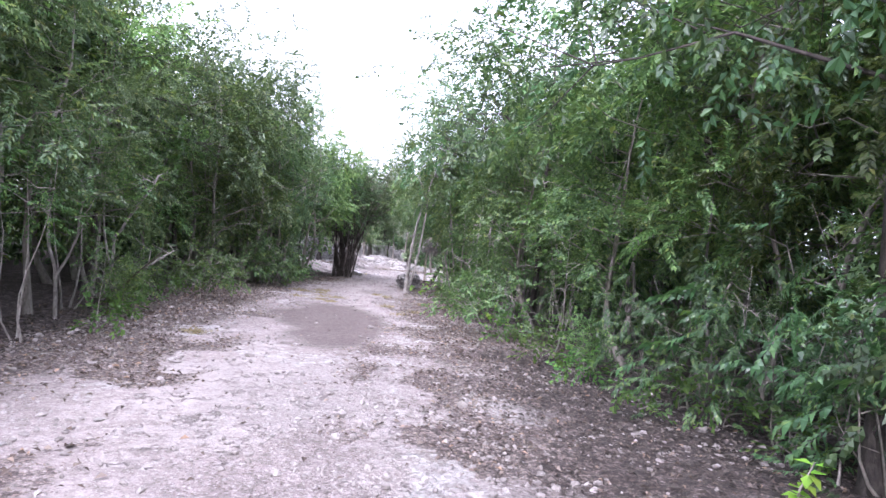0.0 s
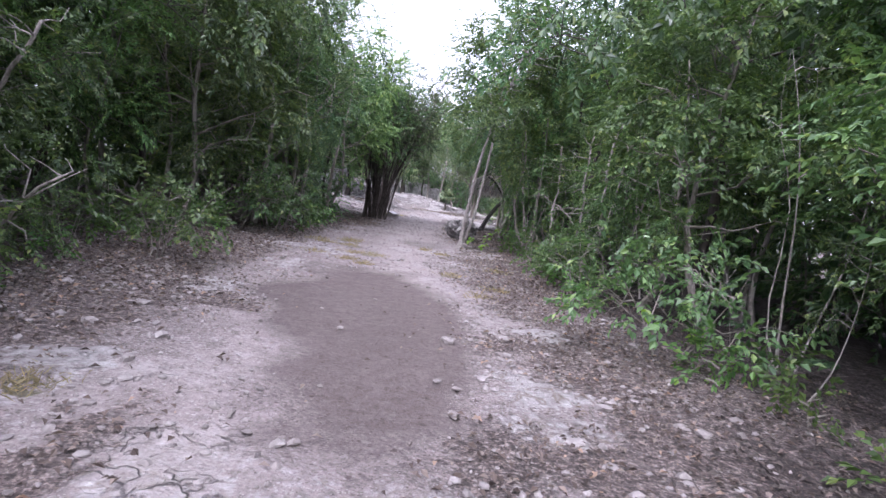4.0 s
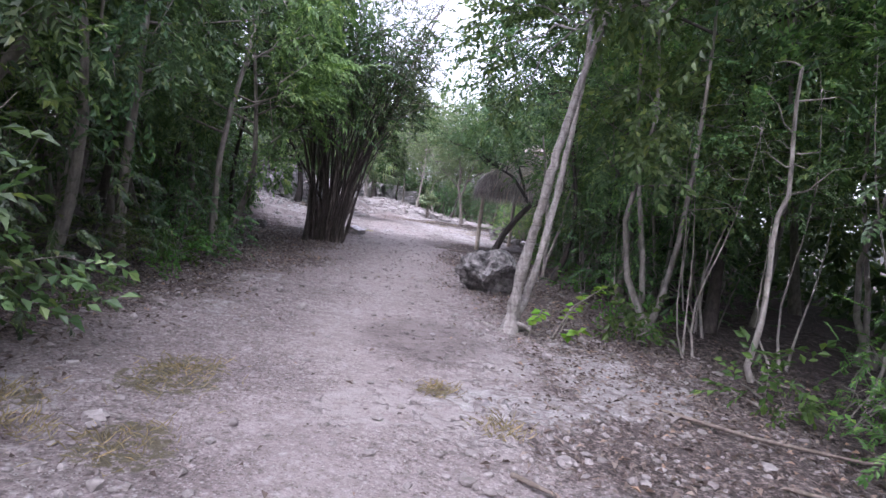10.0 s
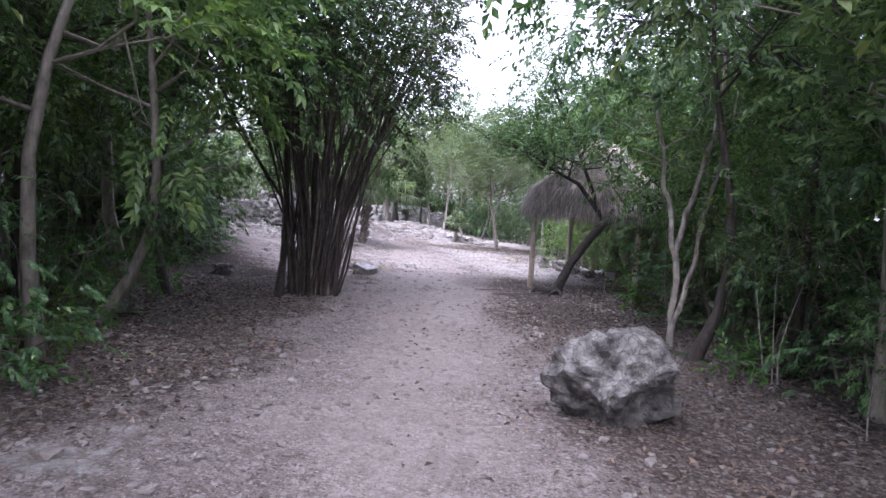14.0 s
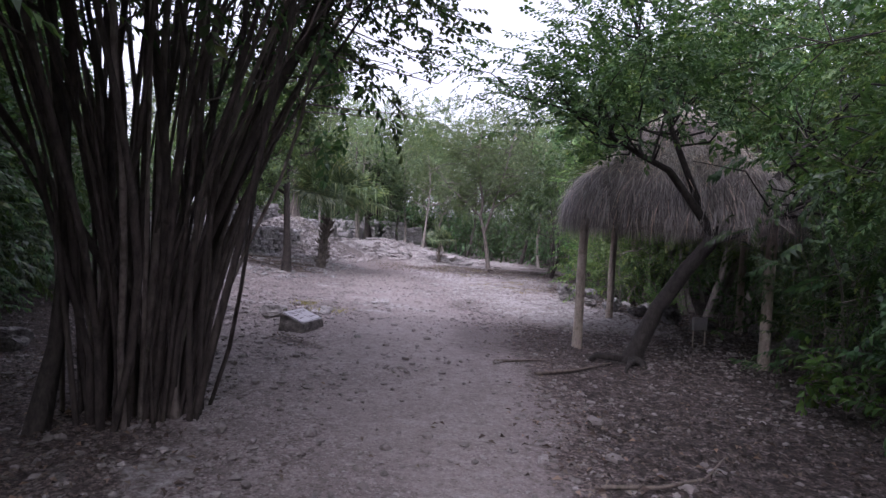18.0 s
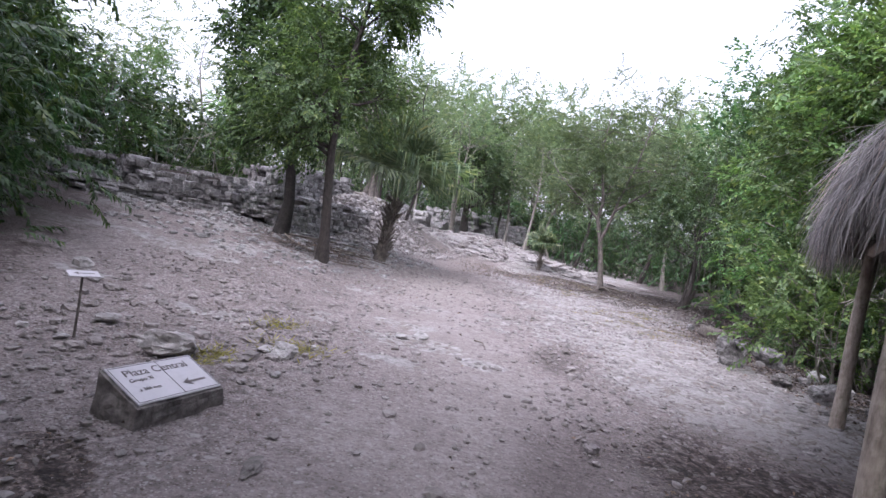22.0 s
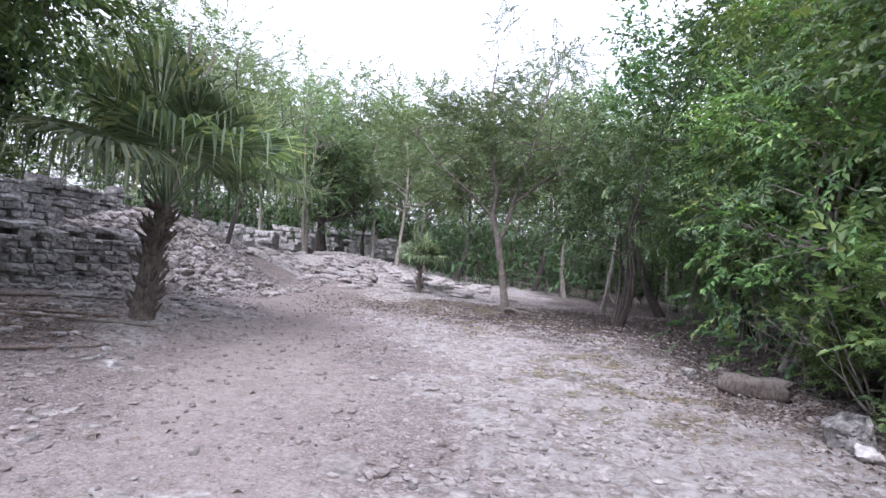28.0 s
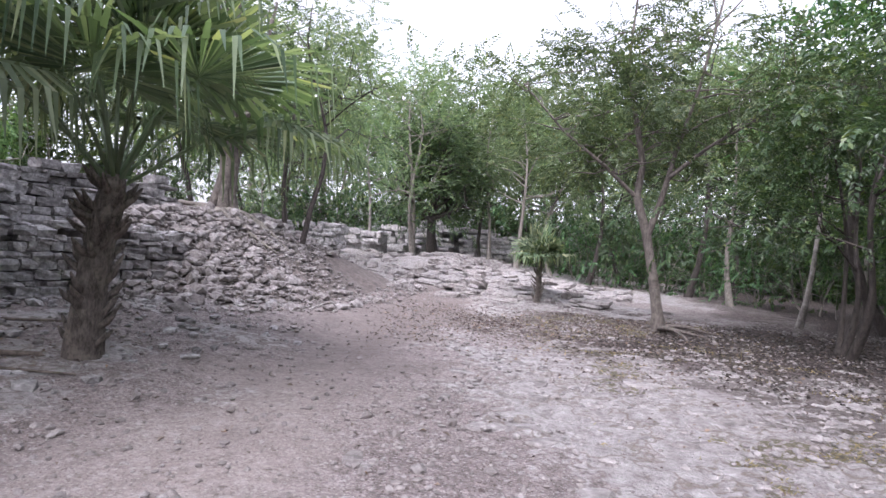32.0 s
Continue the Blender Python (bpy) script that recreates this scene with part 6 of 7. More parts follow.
def rubble_slope():
    """Loose stones fallen from the platform."""
    r = rs(211)
    n = 17000
    y = r.uniform(54.4, 66.4, n)
    outer = np.interp(y, (54.6, 56, 58, 61, 64, 66), (-7.2, -6.3, -5.6, -5.2, -5.0, -5.6))
    x = outer + 0.9 - 4.2 * r.uniform(0, 1, n) ** 0.8
    h, d = heap(x, y)
    ok = np.where(d > 0.03, r.uniform(0, 1, n) < 1.0 - 0.6 * step(59.5, 63, y) - 0.45 * step(-7.4, -6.3, x) * step(57.5, 59, y), r.uniform(0, 1, n) < 0.25)
    x, y, h = x[ok], y[ok], h[ok]
    n = len(x)
    s = 0.035 + 0.13 * r.uniform(0, 1, n) ** 2.2 + np.where(r.uniform(0, 1, n) > 0.95, r.uniform(0.08, 0.3, n), 0)
    ob = stone_arrays(n, 212, x, y, s, 0.6, RUBBLE, "rubble", 0.25, land(x, y) + h)
    tagged(ob, "slope of loose broken limestone rubble below the platform", "rubble", kind="stuff")
    # the packed heap beneath
    X, gy = np.meshgrid(np.linspace(-9.6, -4.8, 34), np.linspace(54.2, 66.6, 84))
    h, d = heap(X, gy)
    Z = land(X, gy) + h - np.where(d > 0, 0.03, 0.12) + 0.05 * (fbm(X * 4, gy * 4, 5) - 0.5)
    ny, nx = X.shape
    i = (np.arange(ny - 1)[:, None] * nx + np.arange(nx - 1)[None, :]).ravel()
    ob = mesh_object("rubble_heap", np.stack([X, gy, Z], -1), np.stack([i, i + 1, i + 1 + nx, i + nx], -1), EARTH, smooth=True)
    tagged(ob, "packed heap of brown earth and broken stone", "heap", kind="structure")
    # stones strewn about the foot of the walls and over the terraces
    n = 1500
    y = r.uniform(48, 58, n)
    x = -12.0 + 4.6 * (y - 48) / 10 + r.uniform(-1.6, 2.4, n) * 0.9
    z = np.where(x < np.interp(y, (52.4, 56.9), (-8.8, -7.3)), np.where(y > 52.4, 1.5, land(x, y)), land(x, y))
    z = np.where((x < -11.9 + 3.6 * (y - 47.7) / 11), 1.12, z)
    s = 0.05 + 0.17 * r.uniform(0, 1, n) ** 2
    n2 = 900
    x2, y2 = r.uniform(-9.5, -3.6, n2), r.uniform(46.5, 56, n2)
    ok = (x2 > -12.6 + 4.6 * (y2 - 48) / 10 + 1.0) & (r.uniform(0, 1, n2) < step(-3.4, -5.0, x2 + 1.5 * (fbm(x2, y2, 219) - 0.5)))
    x, y, z = np.append(x, x2[ok]), np.append(y, y2[ok]), np.append(z, land(x2[ok], y2[ok]))
    n = len(x)
    s = np.append(s, 0.04 + 0.2 * r.uniform(0, 1, ok.sum()) ** 3)
    ob = stone_arrays(n, 214, x, y, s, 0.6, ROCK_WALL, "strewn_stones", 0.25, z)
    tagged(ob, "broken stones strewn about the foot of the ruin", "rubble", kind="stuff")


rubble_slope()


def slab_field():
    """Flat slabs stepping up the slope at the back of the clearing."""
    r = rs(216)
    rows = []
    for y0 in np.arange(62.4, 76.5, 0.42):
        x = -6.5 + r.uniform(0, 0.6)
        while x < 3.2 - 0.15 * (y0 - 62):
            L = r.uniform(0.25, 0.9)
            y = y0 - 0.28 * x + r.normal(0, 0.18)
            keep = step(0.42, 0.56, fbm(np.array(x * 0.45), np.array(y * 0.7), 217)) * 0.65 + 0.06
            if r.uniform() < keep:
                rows.append((x, y, float(land(x, y)) + r.uniform(-0.06, 0.02), r.normal(-0.27, 0.25), L, r.uniform(0.25, 0.55), r.uniform(0.1, 0.2)))
            x += L * r.uniform(0.9, 1.5)
    for k in range(90):
        x, y = r.uniform(-11, -3), r.uniform(67, 81)
        rows.append((x, y, float(land(x, y)) + 0.08, r.uniform(0, 3), r.uniform(0.2, 0.6), r.uniform(0.2, 0.45), r.uniform(0.1, 0.22)))
    rows.sort(key=lambda q: q[1])
    ob = thing("slab_field", Matrix.Identity(4), "weathered flat limestone slabs stepping up the back of the clearing", "slabs")
    stones_on(ob, rows, 218, 200, FLAT_BLOCKS, SLAB)


slab_field()


def gnarled_tree(x, y):
    """An old tree whose roots run down over the fallen stones."""
    r = rs(89)
    z0 = float(land(x, y) + heap(np.array(x), np.array(y))[0])
    ob = thing("gnarled_tree", Matrix.Translation((x, y, z0 - 0.1)), "gnarled old grey tree with roots gripping the rubble", "tree", "trees in the clearing")
    for k in range(5):
        a = k * 1.3
        b = np.array([math.cos(a) * 0.16, math.sin(a) * 0.14, 0])
        p = np.array([b * 1.8, b * 1.1 + (0.02, 0, 0.5), b * 0.8 + (0.12, 0, 1.1), b * 1.2 + (0.16, 0, 1.9), b * (3.5 + k) + (0.2, 0, 3.4), b * (6 + k) + (0.2, 0, 5.2)])
        tube_object("trunk", [(p, np.array([0.17, 0.13, 0.11, 0.1, 0.07, 0.03]))], BARK_MID, ob, "", 9)
    for k in range(12):
        a = -1.5 + k * 0.27 if k < 10 else 2.2 + k * 0.2
        n, ln = 8, r.uniform(1.0, 2.4)
        pts = []
        for i in range(n):
            f = i / (n - 1)
            px, py = x + math.cos(a + 0.3 * math.sin(3 * f + k)) * ln * f, y + math.sin(a + 0.3 * math.sin(3 * f + k)) * ln * f
            h = float(land(px, py) + heap(np.array(px), np.array(py))[0])
            pts.append((px - x, py - y, max(h - z0 + 0.14, 0.45 - 2.5 * f) if f < 0.2 else h - z0 + 0.15))
        tube_object("root", [(np.array(pts), np.linspace(0.085, 0.02, n))], BARK, ob, "", 7)
    pts, outs = [], []
    for k in range(34):
        s = np.array([r.normal(0, 0.8), r.normal(0, 0.8), r.uniform(1.9, 5.2)])
        d = np.append(r.normal(0, 1, 2), r.uniform(0, 0.8))
        e = s + d / np.linalg.norm(d) * r.uniform(0.8, 1.9)
        tube_object("limb", [(bent(s * (0.4, 0.4, 0.9), e, r, 5, 0.08), np.linspace(0.04, 0.008, 5))], BARK, ob)
        pts.append((s, e))
        outs.append(d)
    p, o = clump_points(pts, outs, 900, r, 0.3)
    leaves_object("crown", spread_sprigs(p, o, "simple", r, 1.4), LEAF_DARK, ob)


gnarled_tree(-8.5, 60.2)


def slab_data(seed):
    r = rs(seed)
    n = 7
    a = np.linspace(0, 6.283, n, endpoint=False) + r.uniform(-0.3, 0.3, n)
    q = r.uniform(0.34, 0.56, n)
    ring = np.stack([np.cos(a) * q, np.sin(a) * q], -1)
    bm = bmesh.new()
    low = [bm.verts.new((x * 1.12, y * 1.12, -0.5)) for x, y in ring]
    mid = [bm.verts.new((x * 1.04, y * 1.04, 0.2)) for x, y in ring]
    top = [bm.verts.new((x * 0.86, y * 0.86, 0.5 + r.uniform(-0.12, 0.06))) for x, y in ring]
    hub = bm.verts.new((0, 0, 0.48))
    for i in range(n):
        k = (i + 1) % n
        bm.faces.new((low[i], low[k], mid[k], mid[i]))
        bm.faces.new((mid[i], mid[k], top[k], top[i]))
        bm.faces.new((top[i], top[k], hub))
    me = bpy.data.meshes.new("slab")
    bm.to_mesh(me)
    bm.free()
    me.materials.append(SLAB)
    return me


def limestone_pavement():
    """Natural slabs worn flush with the ground of the clearing."""
    r = rs(236)
    data = [slab_data(240 + k) for k in range(9)]
    ob = thing("limestone_slabs", Matrix.Identity(4), "pale worn limestone slabs bedded flush in the clearing", "slabs")
    made = 0
    for k in range(1400):
        x, y = r.uniform(-3.5, 5.2), r.uniform(43.5, 60)
        c = cover_at(np.array(x), np.array(y))
        if made >= 290 or r.uniform() > 0.06 + 0.75 * c[1] * (1 - 0.5 * c[2]) or wear_shade_at(np.array(x), np.array(y))[0] > 0.75:
            continue
        s = r.uniform(0.12, 0.36) if r.uniform() < 0.85 else r.uniform(0.3, 0.5)
        piece = new("slab", data[made % 9])
        piece.parent = ob
        h = r.uniform(0.05, 0.11)
        piece.matrix_basis = Matrix.Translation(at(x, y, -h * 0.5 + r.uniform(0.008, 0.03))) @ Matrix.Rotation(r.uniform(0, 6.28), 4, "Z") @ Matrix.Rotation(r.normal(0, 0.05), 4, "X") @ Matrix.Diagonal((s * 1.3, s * 0.9, h, 1))
        made += 1


limestone_pavement()


def far_ruin():
    ob = thing("ruined_building", Matrix.Identity(4), "low ruined stone building with a dark doorway among trees", "ruin")
    rows = []
    # the front with its doorway
    rows += course_wall((-9.4, 82.8), (-7.22, 82.8), 1.0, 2.45, 221, 0.26, 0.46, 0.5)
    rows += course_wall((-6.58, 82.8), (-3.2, 82.8), 1.0, 2.35, 222, 0.24, 0.44, 0.5)
    rows += course_wall((-7.7, 82.8), (-6.1, 82.8), 2.5, 2.75, 223, 0.22, 0.8, 0.5)
    rows += course_wall((-9.2, 83.0), (-7.6, 83.0), 2.45, 3.1, 224, 0.2, 0.4, 0.6, 0.1)
    # stepped blocks and low walls on the terrace before it
    rows += course_wall((-9.95, 80.2), (-8.3, 80.2), 1.3, 2.5, 228, 0.3, 0.5, 0.8)
    rows += course_wall((-9.95, 80.2), (-9.9, 81.4), 1.3, 2.5, 229, 0.3, 0.5, 0.8)
    rows += course_wall((-11.1, 80.0), (-9.9, 80.0), 1.5, 2.35, 230, 0.3, 0.55, 0.7)
    rows += course_wall((-9.6, 78.0), (-8.7, 78.0), 1.15, 1.72, 226, 0.3, 0.5, 0.9)
    rows += course_wall((-11.15, 77.2), (-9.95, 77.2), 1.5, 2.12, 231, 0.26, 0.5, 0.8)
    rows += course_wall((-13.3, 78.4), (-11.2, 78.2), 1.5, 2.06, 232, 0.26, 0.6, 0.6)
    rows += course_wall((-12.1, 72.0), (-10.6, 72.0), 1.2, 2.3, 225, 0.22, 0.45, 0.6)
    rows += course_wall((-10.6, 72.0), (-10.7, 73.4), 1.2, 2.3, 233, 0.22, 0.45, 0.6)
    rows += course_wall((-15.0, 69.4), (-12.1, 71.9), 1.2, 2.25, 234, 0.22, 0.45, 0.6)
    stones_on(ob, rows, 227, tilt=0.05)
    for x0, x1, y0, y1, z1 in ((-9.4, -7.25, 83.0, 83.7, 2.4), (-6.55, -3.2, 83.0, 83.7, 2.3), (-9.4, -4.8, 84.8, 85.2, 2.6), (-9.2, -5.0, 83.0, 85.2, 2.75), (-9.8, -8.4, 80.4, 81.8, 2.4), (-11.0, -9.9, 80.2, 81.6, 2.25), (-9.5, -8.8, 78.2, 79.4, 1.65), (-11.05, -10.0, 77.4, 78.4, 2.0), (-13.2, -11.2, 78.5, 79.2, 1.95), (-12.0, -10.75, 72.2, 73.4, 2.2)):
        # the 2.75 slab is an unseen roof, added to darken the doorway
        z0 = 2.5 if z1 == 2.75 else 0.4
        bm = bmesh.new()
        got = bmesh.ops.create_cube(bm, size=1.0)
        bmesh.ops.transform(bm, matrix=Matrix.Translation(((x0 + x1) / 2, (y0 + y1) / 2, (z0 + z1) / 2)) @ Matrix.Diagonal((x1 - x0, y1 - y0, z1 - z0, 1)), verts=got["verts"])
        part("core", bm, ROCK_WALL, ob)


far_ruin()


def rock_ledges():
    """Low broken courses of stone across the back of the clearing."""
    r = rs(231)
    for k, (x0, y0, x1, y1, h) in enumerate(((-6.2, 66.2, -3.2, 64.8, 0.34), (-3.4, 64.6, 0.8, 63.6, 0.30), (-5.6, 68.4, -0.5, 67.2, 0.3), (-2.4, 70.3, 2.2, 69.2, 0.25))):
        ob = thing("stone_ledge", Matrix.Identity(4), "low broken ledge of flat limestone slabs across the slope", "ledge", "stone ledges")
        rows = []
        for row in range(3):
            for q in course_wall((x0, y0 + row * 0.4), (x1, y1 + row * 0.4), 0, 0.12, 232 + k * 7 + row, 0.14, 0.5, 0.6, 0.16):
                x, y = q[0], q[1]
                rows.append((x, y, float(land(x, y)) + 0.06 + row * h * 0.22, q[3] + r.normal(0, 0.3), q[4] * 1.1, q[5], q[6] * 1.2))
        stones_on(ob, rows, 240 + k, 300, FLAT_BLOCKS, SLAB)


rock_ledges()


# ---- painted sign on a stone block ----
def plain(name, color, rough=0.6, wear=0.12):
    m, t, b = material(name)
    n = grain(t, 14, 8, 0.65)
    t.links.new(blend(t, color, tuple(c * 0.45 for c in color), ramp(t, n, ((0.5, (0, 0, 0)), (0.75, (wear * 4, wear * 4, wear * 4))))), b.inputs["Base Color"])
    b.inputs["Roughness"].default_value = rough
    relief(t, b, n, 0.2, 0.003)
    return m


SIGN_WHITE = plain("sign_white", (0.47, 0.45, 0.465), 0.55, 0.06)
SIGN_INK = plain("sign_ink", (0.10, 0.08, 0.075), 0.6, 0.05)
CEMENT = rock_material("old_cement", (0.085, 0.075, 0.07), (0.27, 0.245, 0.23), 6, 0.8)


def box(name, sx, sy, sz, m, mat, parent, bevel=0.004):
    bm = bmesh.new()
    bmesh.ops.create_cube(bm, size=1.0)
    bmesh.ops.scale(bm, vec=(sx, sy, sz), verts=bm.verts)
    if bevel:
        bmesh.ops.bevel(bm, geom=bm.edges, offset=bevel, segments=2, affect="EDGES")
    ob = part(name, bm, mat, parent)
    ob.matrix_basis = m
    return ob


def words(name, text, size, x, y, parent, align="LEFT", bold=0.0):
    cu = bpy.data.curves.new(name, "FONT")
    cu.body, cu.size, cu.extrude, cu.align_x, cu.offset = text, size, 0.0006, align, bold
    cu.resolution_u = 3
    tmp = new(name, cu)
    me = bpy.data.meshes.new_from_object(tmp.evaluated_get(bpy.context.evaluated_depsgraph_get()))
    bpy.data.objects.remove(tmp)
    me.materials.clear()
    me.materials.append(SIGN_INK)
    ob = new(name, me)
    ob.parent = parent
    ob.matrix_basis = pose(x, y, 0.0095)
    return ob


def direction_sign():
    # the block's front runs along its x axis; its top slopes towards the walker
    x, y = -2.23, 39.26
    turn = math.atan2(0.69, 0.14)
    ob = thing("direction_sign", Matrix.Translation(at(x, y)) @ Matrix.Rotation(turn, 4, "Z") @ Matrix.Scale(1.07, 4), "white direction sign with dark lettering on a rough cement block", "sign")
    bm = bmesh.new()
    w, d = 0.37, 0.20
    pts = [(-w, -d, -0.1), (w, -d, -0.1), (w, d, -0.1), (-w, d, -0.1), (-w * 0.94, -d * 0.95, 0.13), (w * 0.94, -d * 0.95, 0.13), (w * 0.94, d * 0.9, 0.27), (-w * 0.94, d * 0.9, 0.27)]
    v = [bm.verts.new(p) for p in pts]
    for q in ((3, 2, 1, 0), (4, 5, 6, 7), (0, 1, 5, 4), (1, 2, 6, 5), (2, 3, 7, 6), (3, 0, 4, 7)):
        bm.faces.new([v[i] for i in q])
    bmesh.ops.subdivide_edges(bm, edges=bm.edges, cuts=5, use_grid_fill=True)
    for q in bm.verts:
        q.co += q.normal * (noise.fractal(q.co * 9, 1, 2, 4) * 0.02)
    part("block", bm, CEMENT, ob, "rough stained cement block")
    tilt = math.degrees(math.atan2(0.14, 1.85 * d))
    pl = box("plate", 0.66, 0.37, 0.014, pose(0, -0.005, 0.213, tilt, 0, 0), SIGN_WHITE, ob)
    first = words("title", "Plaza", 0.092, -0.255, 0.070, pl, "LEFT", 0.0)
    wide = max(v.co.x for v in first.data.vertices)
    words("title", "Central", 0.092, -0.255 + wide + 0.028, 0.070, pl, "LEFT", 0.0)
    words("group_line", "Grupo III", 0.047, -0.255, 0.012, pl)
    words("distance_line", "a 380 mts", 0.04, -0.245, -0.078, pl)
    for nm, bx, by, bw, bh in (("border", 0, 0.170, 0.635, 0.004), ("border", 0, -0.170, 0.635, 0.004), ("border", -0.316, 0, 0.004, 0.34), ("border", 0.316, 0, 0.004, 0.34), ("divider", 0.03, 0, 0.003, 0.34)):
        box(nm, bw, bh, 0.002, pose(bx, by, 0.0085), SIGN_INK, pl, 0)
    bm = bmesh.new()
    for q in (((0.09, -0.092), (0.265, -0.092), (0.265, -0.072), (0.09, -0.072)), ((0.075, -0.082), (0.145, -0.042), (0.122, -0.082), (0.145, -0.122))):
        top = [bm.verts.new((a, b, 0.0098)) for a, b in q]
        bm.faces.new(top)
    part("arrow", bm, SIGN_INK, pl)
    return ob


direction_sign()


def stake_sign(x, y):
    ob = thing("stake_sign", Matrix.Translation(at(x, y)) @ Matrix.Rotation(radians(60), 4, "Z"), "small white arrow board on a thin brown stake", "sign")
    tube_object("stake", [(np.array([(0, 0, -0.1), (0.004, 0, 0.3), (0, 0, 0.6)]), np.array([0.014, 0.012, 0.012]))], BARK_MID, ob, "", 8)
    b = box("board", 0.27, 0.13, 0.012, pose(0, -0.02, 0.62, 15, 0, 0), SIGN_WHITE, ob)
    bm = bmesh.new()
    for q in (((-0.05, -0.008), (0.09, -0.008), (0.09, 0.008), (-0.05, 0.008)), ((-0.09, 0), (-0.04, 0.03), (-0.05, 0), (-0.04, -0.03))):
        bm.faces.new([bm.verts.new((a, c, 0.0075)) for a, c in q])
    part("arrow", bm, SIGN_INK, b)


stake_sign(-3.98, 40.28)


# ---- hollow log and edge rocks ----
LOG_BARK = bark_material("log_bark", (0.04, 0.033, 0.029), (0.17, 0.145, 0.128), 0.3, 9, 1.0)


def hollow_log(p, q, rad):
    ob = thing("hollow_log", Matrix.Identity(4), "hollow weathered log lying at the edge of the woods", "log")
    p, q = Vector(p), Vector(q)
    d = (q - p).normalized()
    u = d.cross(Vector((0, 0, 1))).normalized()
    w = u.cross(d)
    bm = bmesh.new()
    rings, seg = 12, 20
    out, inn = [], []
    for i in range(rings + 1):
        c = p.lerp(q, i / rings)
        ro, ri = [], []
        for j in range(seg):
            a = 6.2832 * j / seg
            k = rad * (1 + 0.3 * noise.noise(Vector((i * 0.35, math.cos(a) * 1.8, math.sin(a) * 1.8))) + 0.1 * noise.noise(Vector((i * 1.1, math.cos(a) * 5, math.sin(a) * 5))))
            e = d * (0.12 * noise.noise(Vector((j * 0.9, i, 3)))) if i in (0, rings) else Vector()
            ro.append(bm.verts.new(c + e + (u * math.cos(a) + w * math.sin(a)) * k))
            ri.append(bm.verts.new(c + e + (u * math.cos(a) + w * math.sin(a)) * k * 0.72))
        out.append(ro)
        inn.append(ri)
    for i in range(rings):
        for j in range(seg):
            k = (j + 1) % seg
            bm.faces.new((out[i][j], out[i][k], out[i + 1][k], out[i + 1][j]))
            bm.faces.new((inn[i][k], inn[i][j], inn[i + 1][j], inn[i + 1][k]))
    for i in (0, rings):
        for j in range(seg):
            k = (j + 1) % seg
            bm.faces.new((out[i][j], inn[i][j], inn[i][k], out[i][k]))
    bmesh.ops.recalc_face_normals(bm, faces=bm.faces)
    part("trunk", bm, LOG_BARK, ob, smooth=True)


hollow_log(at(3.8, 50.85, 0.12), at(4.45, 50.3, 0.12), 0.155)
for k, (x, y, s, h) in enumerate(((3.35, 46.6, 0.62, 0.55), (3.95, 48.5, 0.55, 0.42), (4.3, 47.6, 0.6, 0.5), (3.9, 45.6, 0.4, 0.28), (4.25, 44.9, 0.6, 0.4), (4.75, 44.2, 0.5, 0.35), (5.2, 43.4, 0.75, 0.5), (5.75, 42.8, 0.45, 0.3), (3.7, 51.6, 0.3, 0.22), (6.3, 41.5, 0.6, 0.45), (6.0, 39.9, 0.5, 0.35))):
    boulder(x, y, s, s * 0.8, h, 300 + k, "grey-white pitted limestone rock at the edge of the woods", "rock", k * 1.3)


# ---- gravel, litter, grass ----
def scatter_area(n, seed, y0, y1, test):
    r = rs(seed)
    x, y = r.uniform(-7, 8.5, n), r.uniform(y0, y1, n)
    ok = test(x, y) > r.uniform(0, 1, n)
    return x[ok], y[ok]


def gravel():
    def want(x, y):
        inside = (x > along(LEFT, y) - 0.3) & (x < along(RIGHT, y) + 0.3)
        off = np.abs(x - along(TRACK, y))
        return np.where(inside, (0.42 + 0.58 * step(0.5, 1.6, off)) * (0.35 + 1.2 * step(0.4, 0.65, fbm(x * 0.7, y * 0.7, 401))) * (1 - 0.5 * wear_shade_at(x, y)[0]) * (1 - 0.97 * wet_at(x, y)) * (1 - 0.9 * np.clip(wear_shade_at(x, y)[1], 0, 1)), 0)
    x, y = scatter_area(100000, 402, -2, 64, want)
    r = rs(403)
    s = 0.018 + 0.06 * r.uniform(0, 1, len(x)) ** 2.2 + np.where(r.uniform(0, 1, len(x)) > 0.975, 0.06, 0)
    ob = stone_arrays(len(x), 404, x, y, s, 0.6)
    tagged(ob, "scattered pale limestone gravel on the track", "gravel", kind="stuff")


gravel()


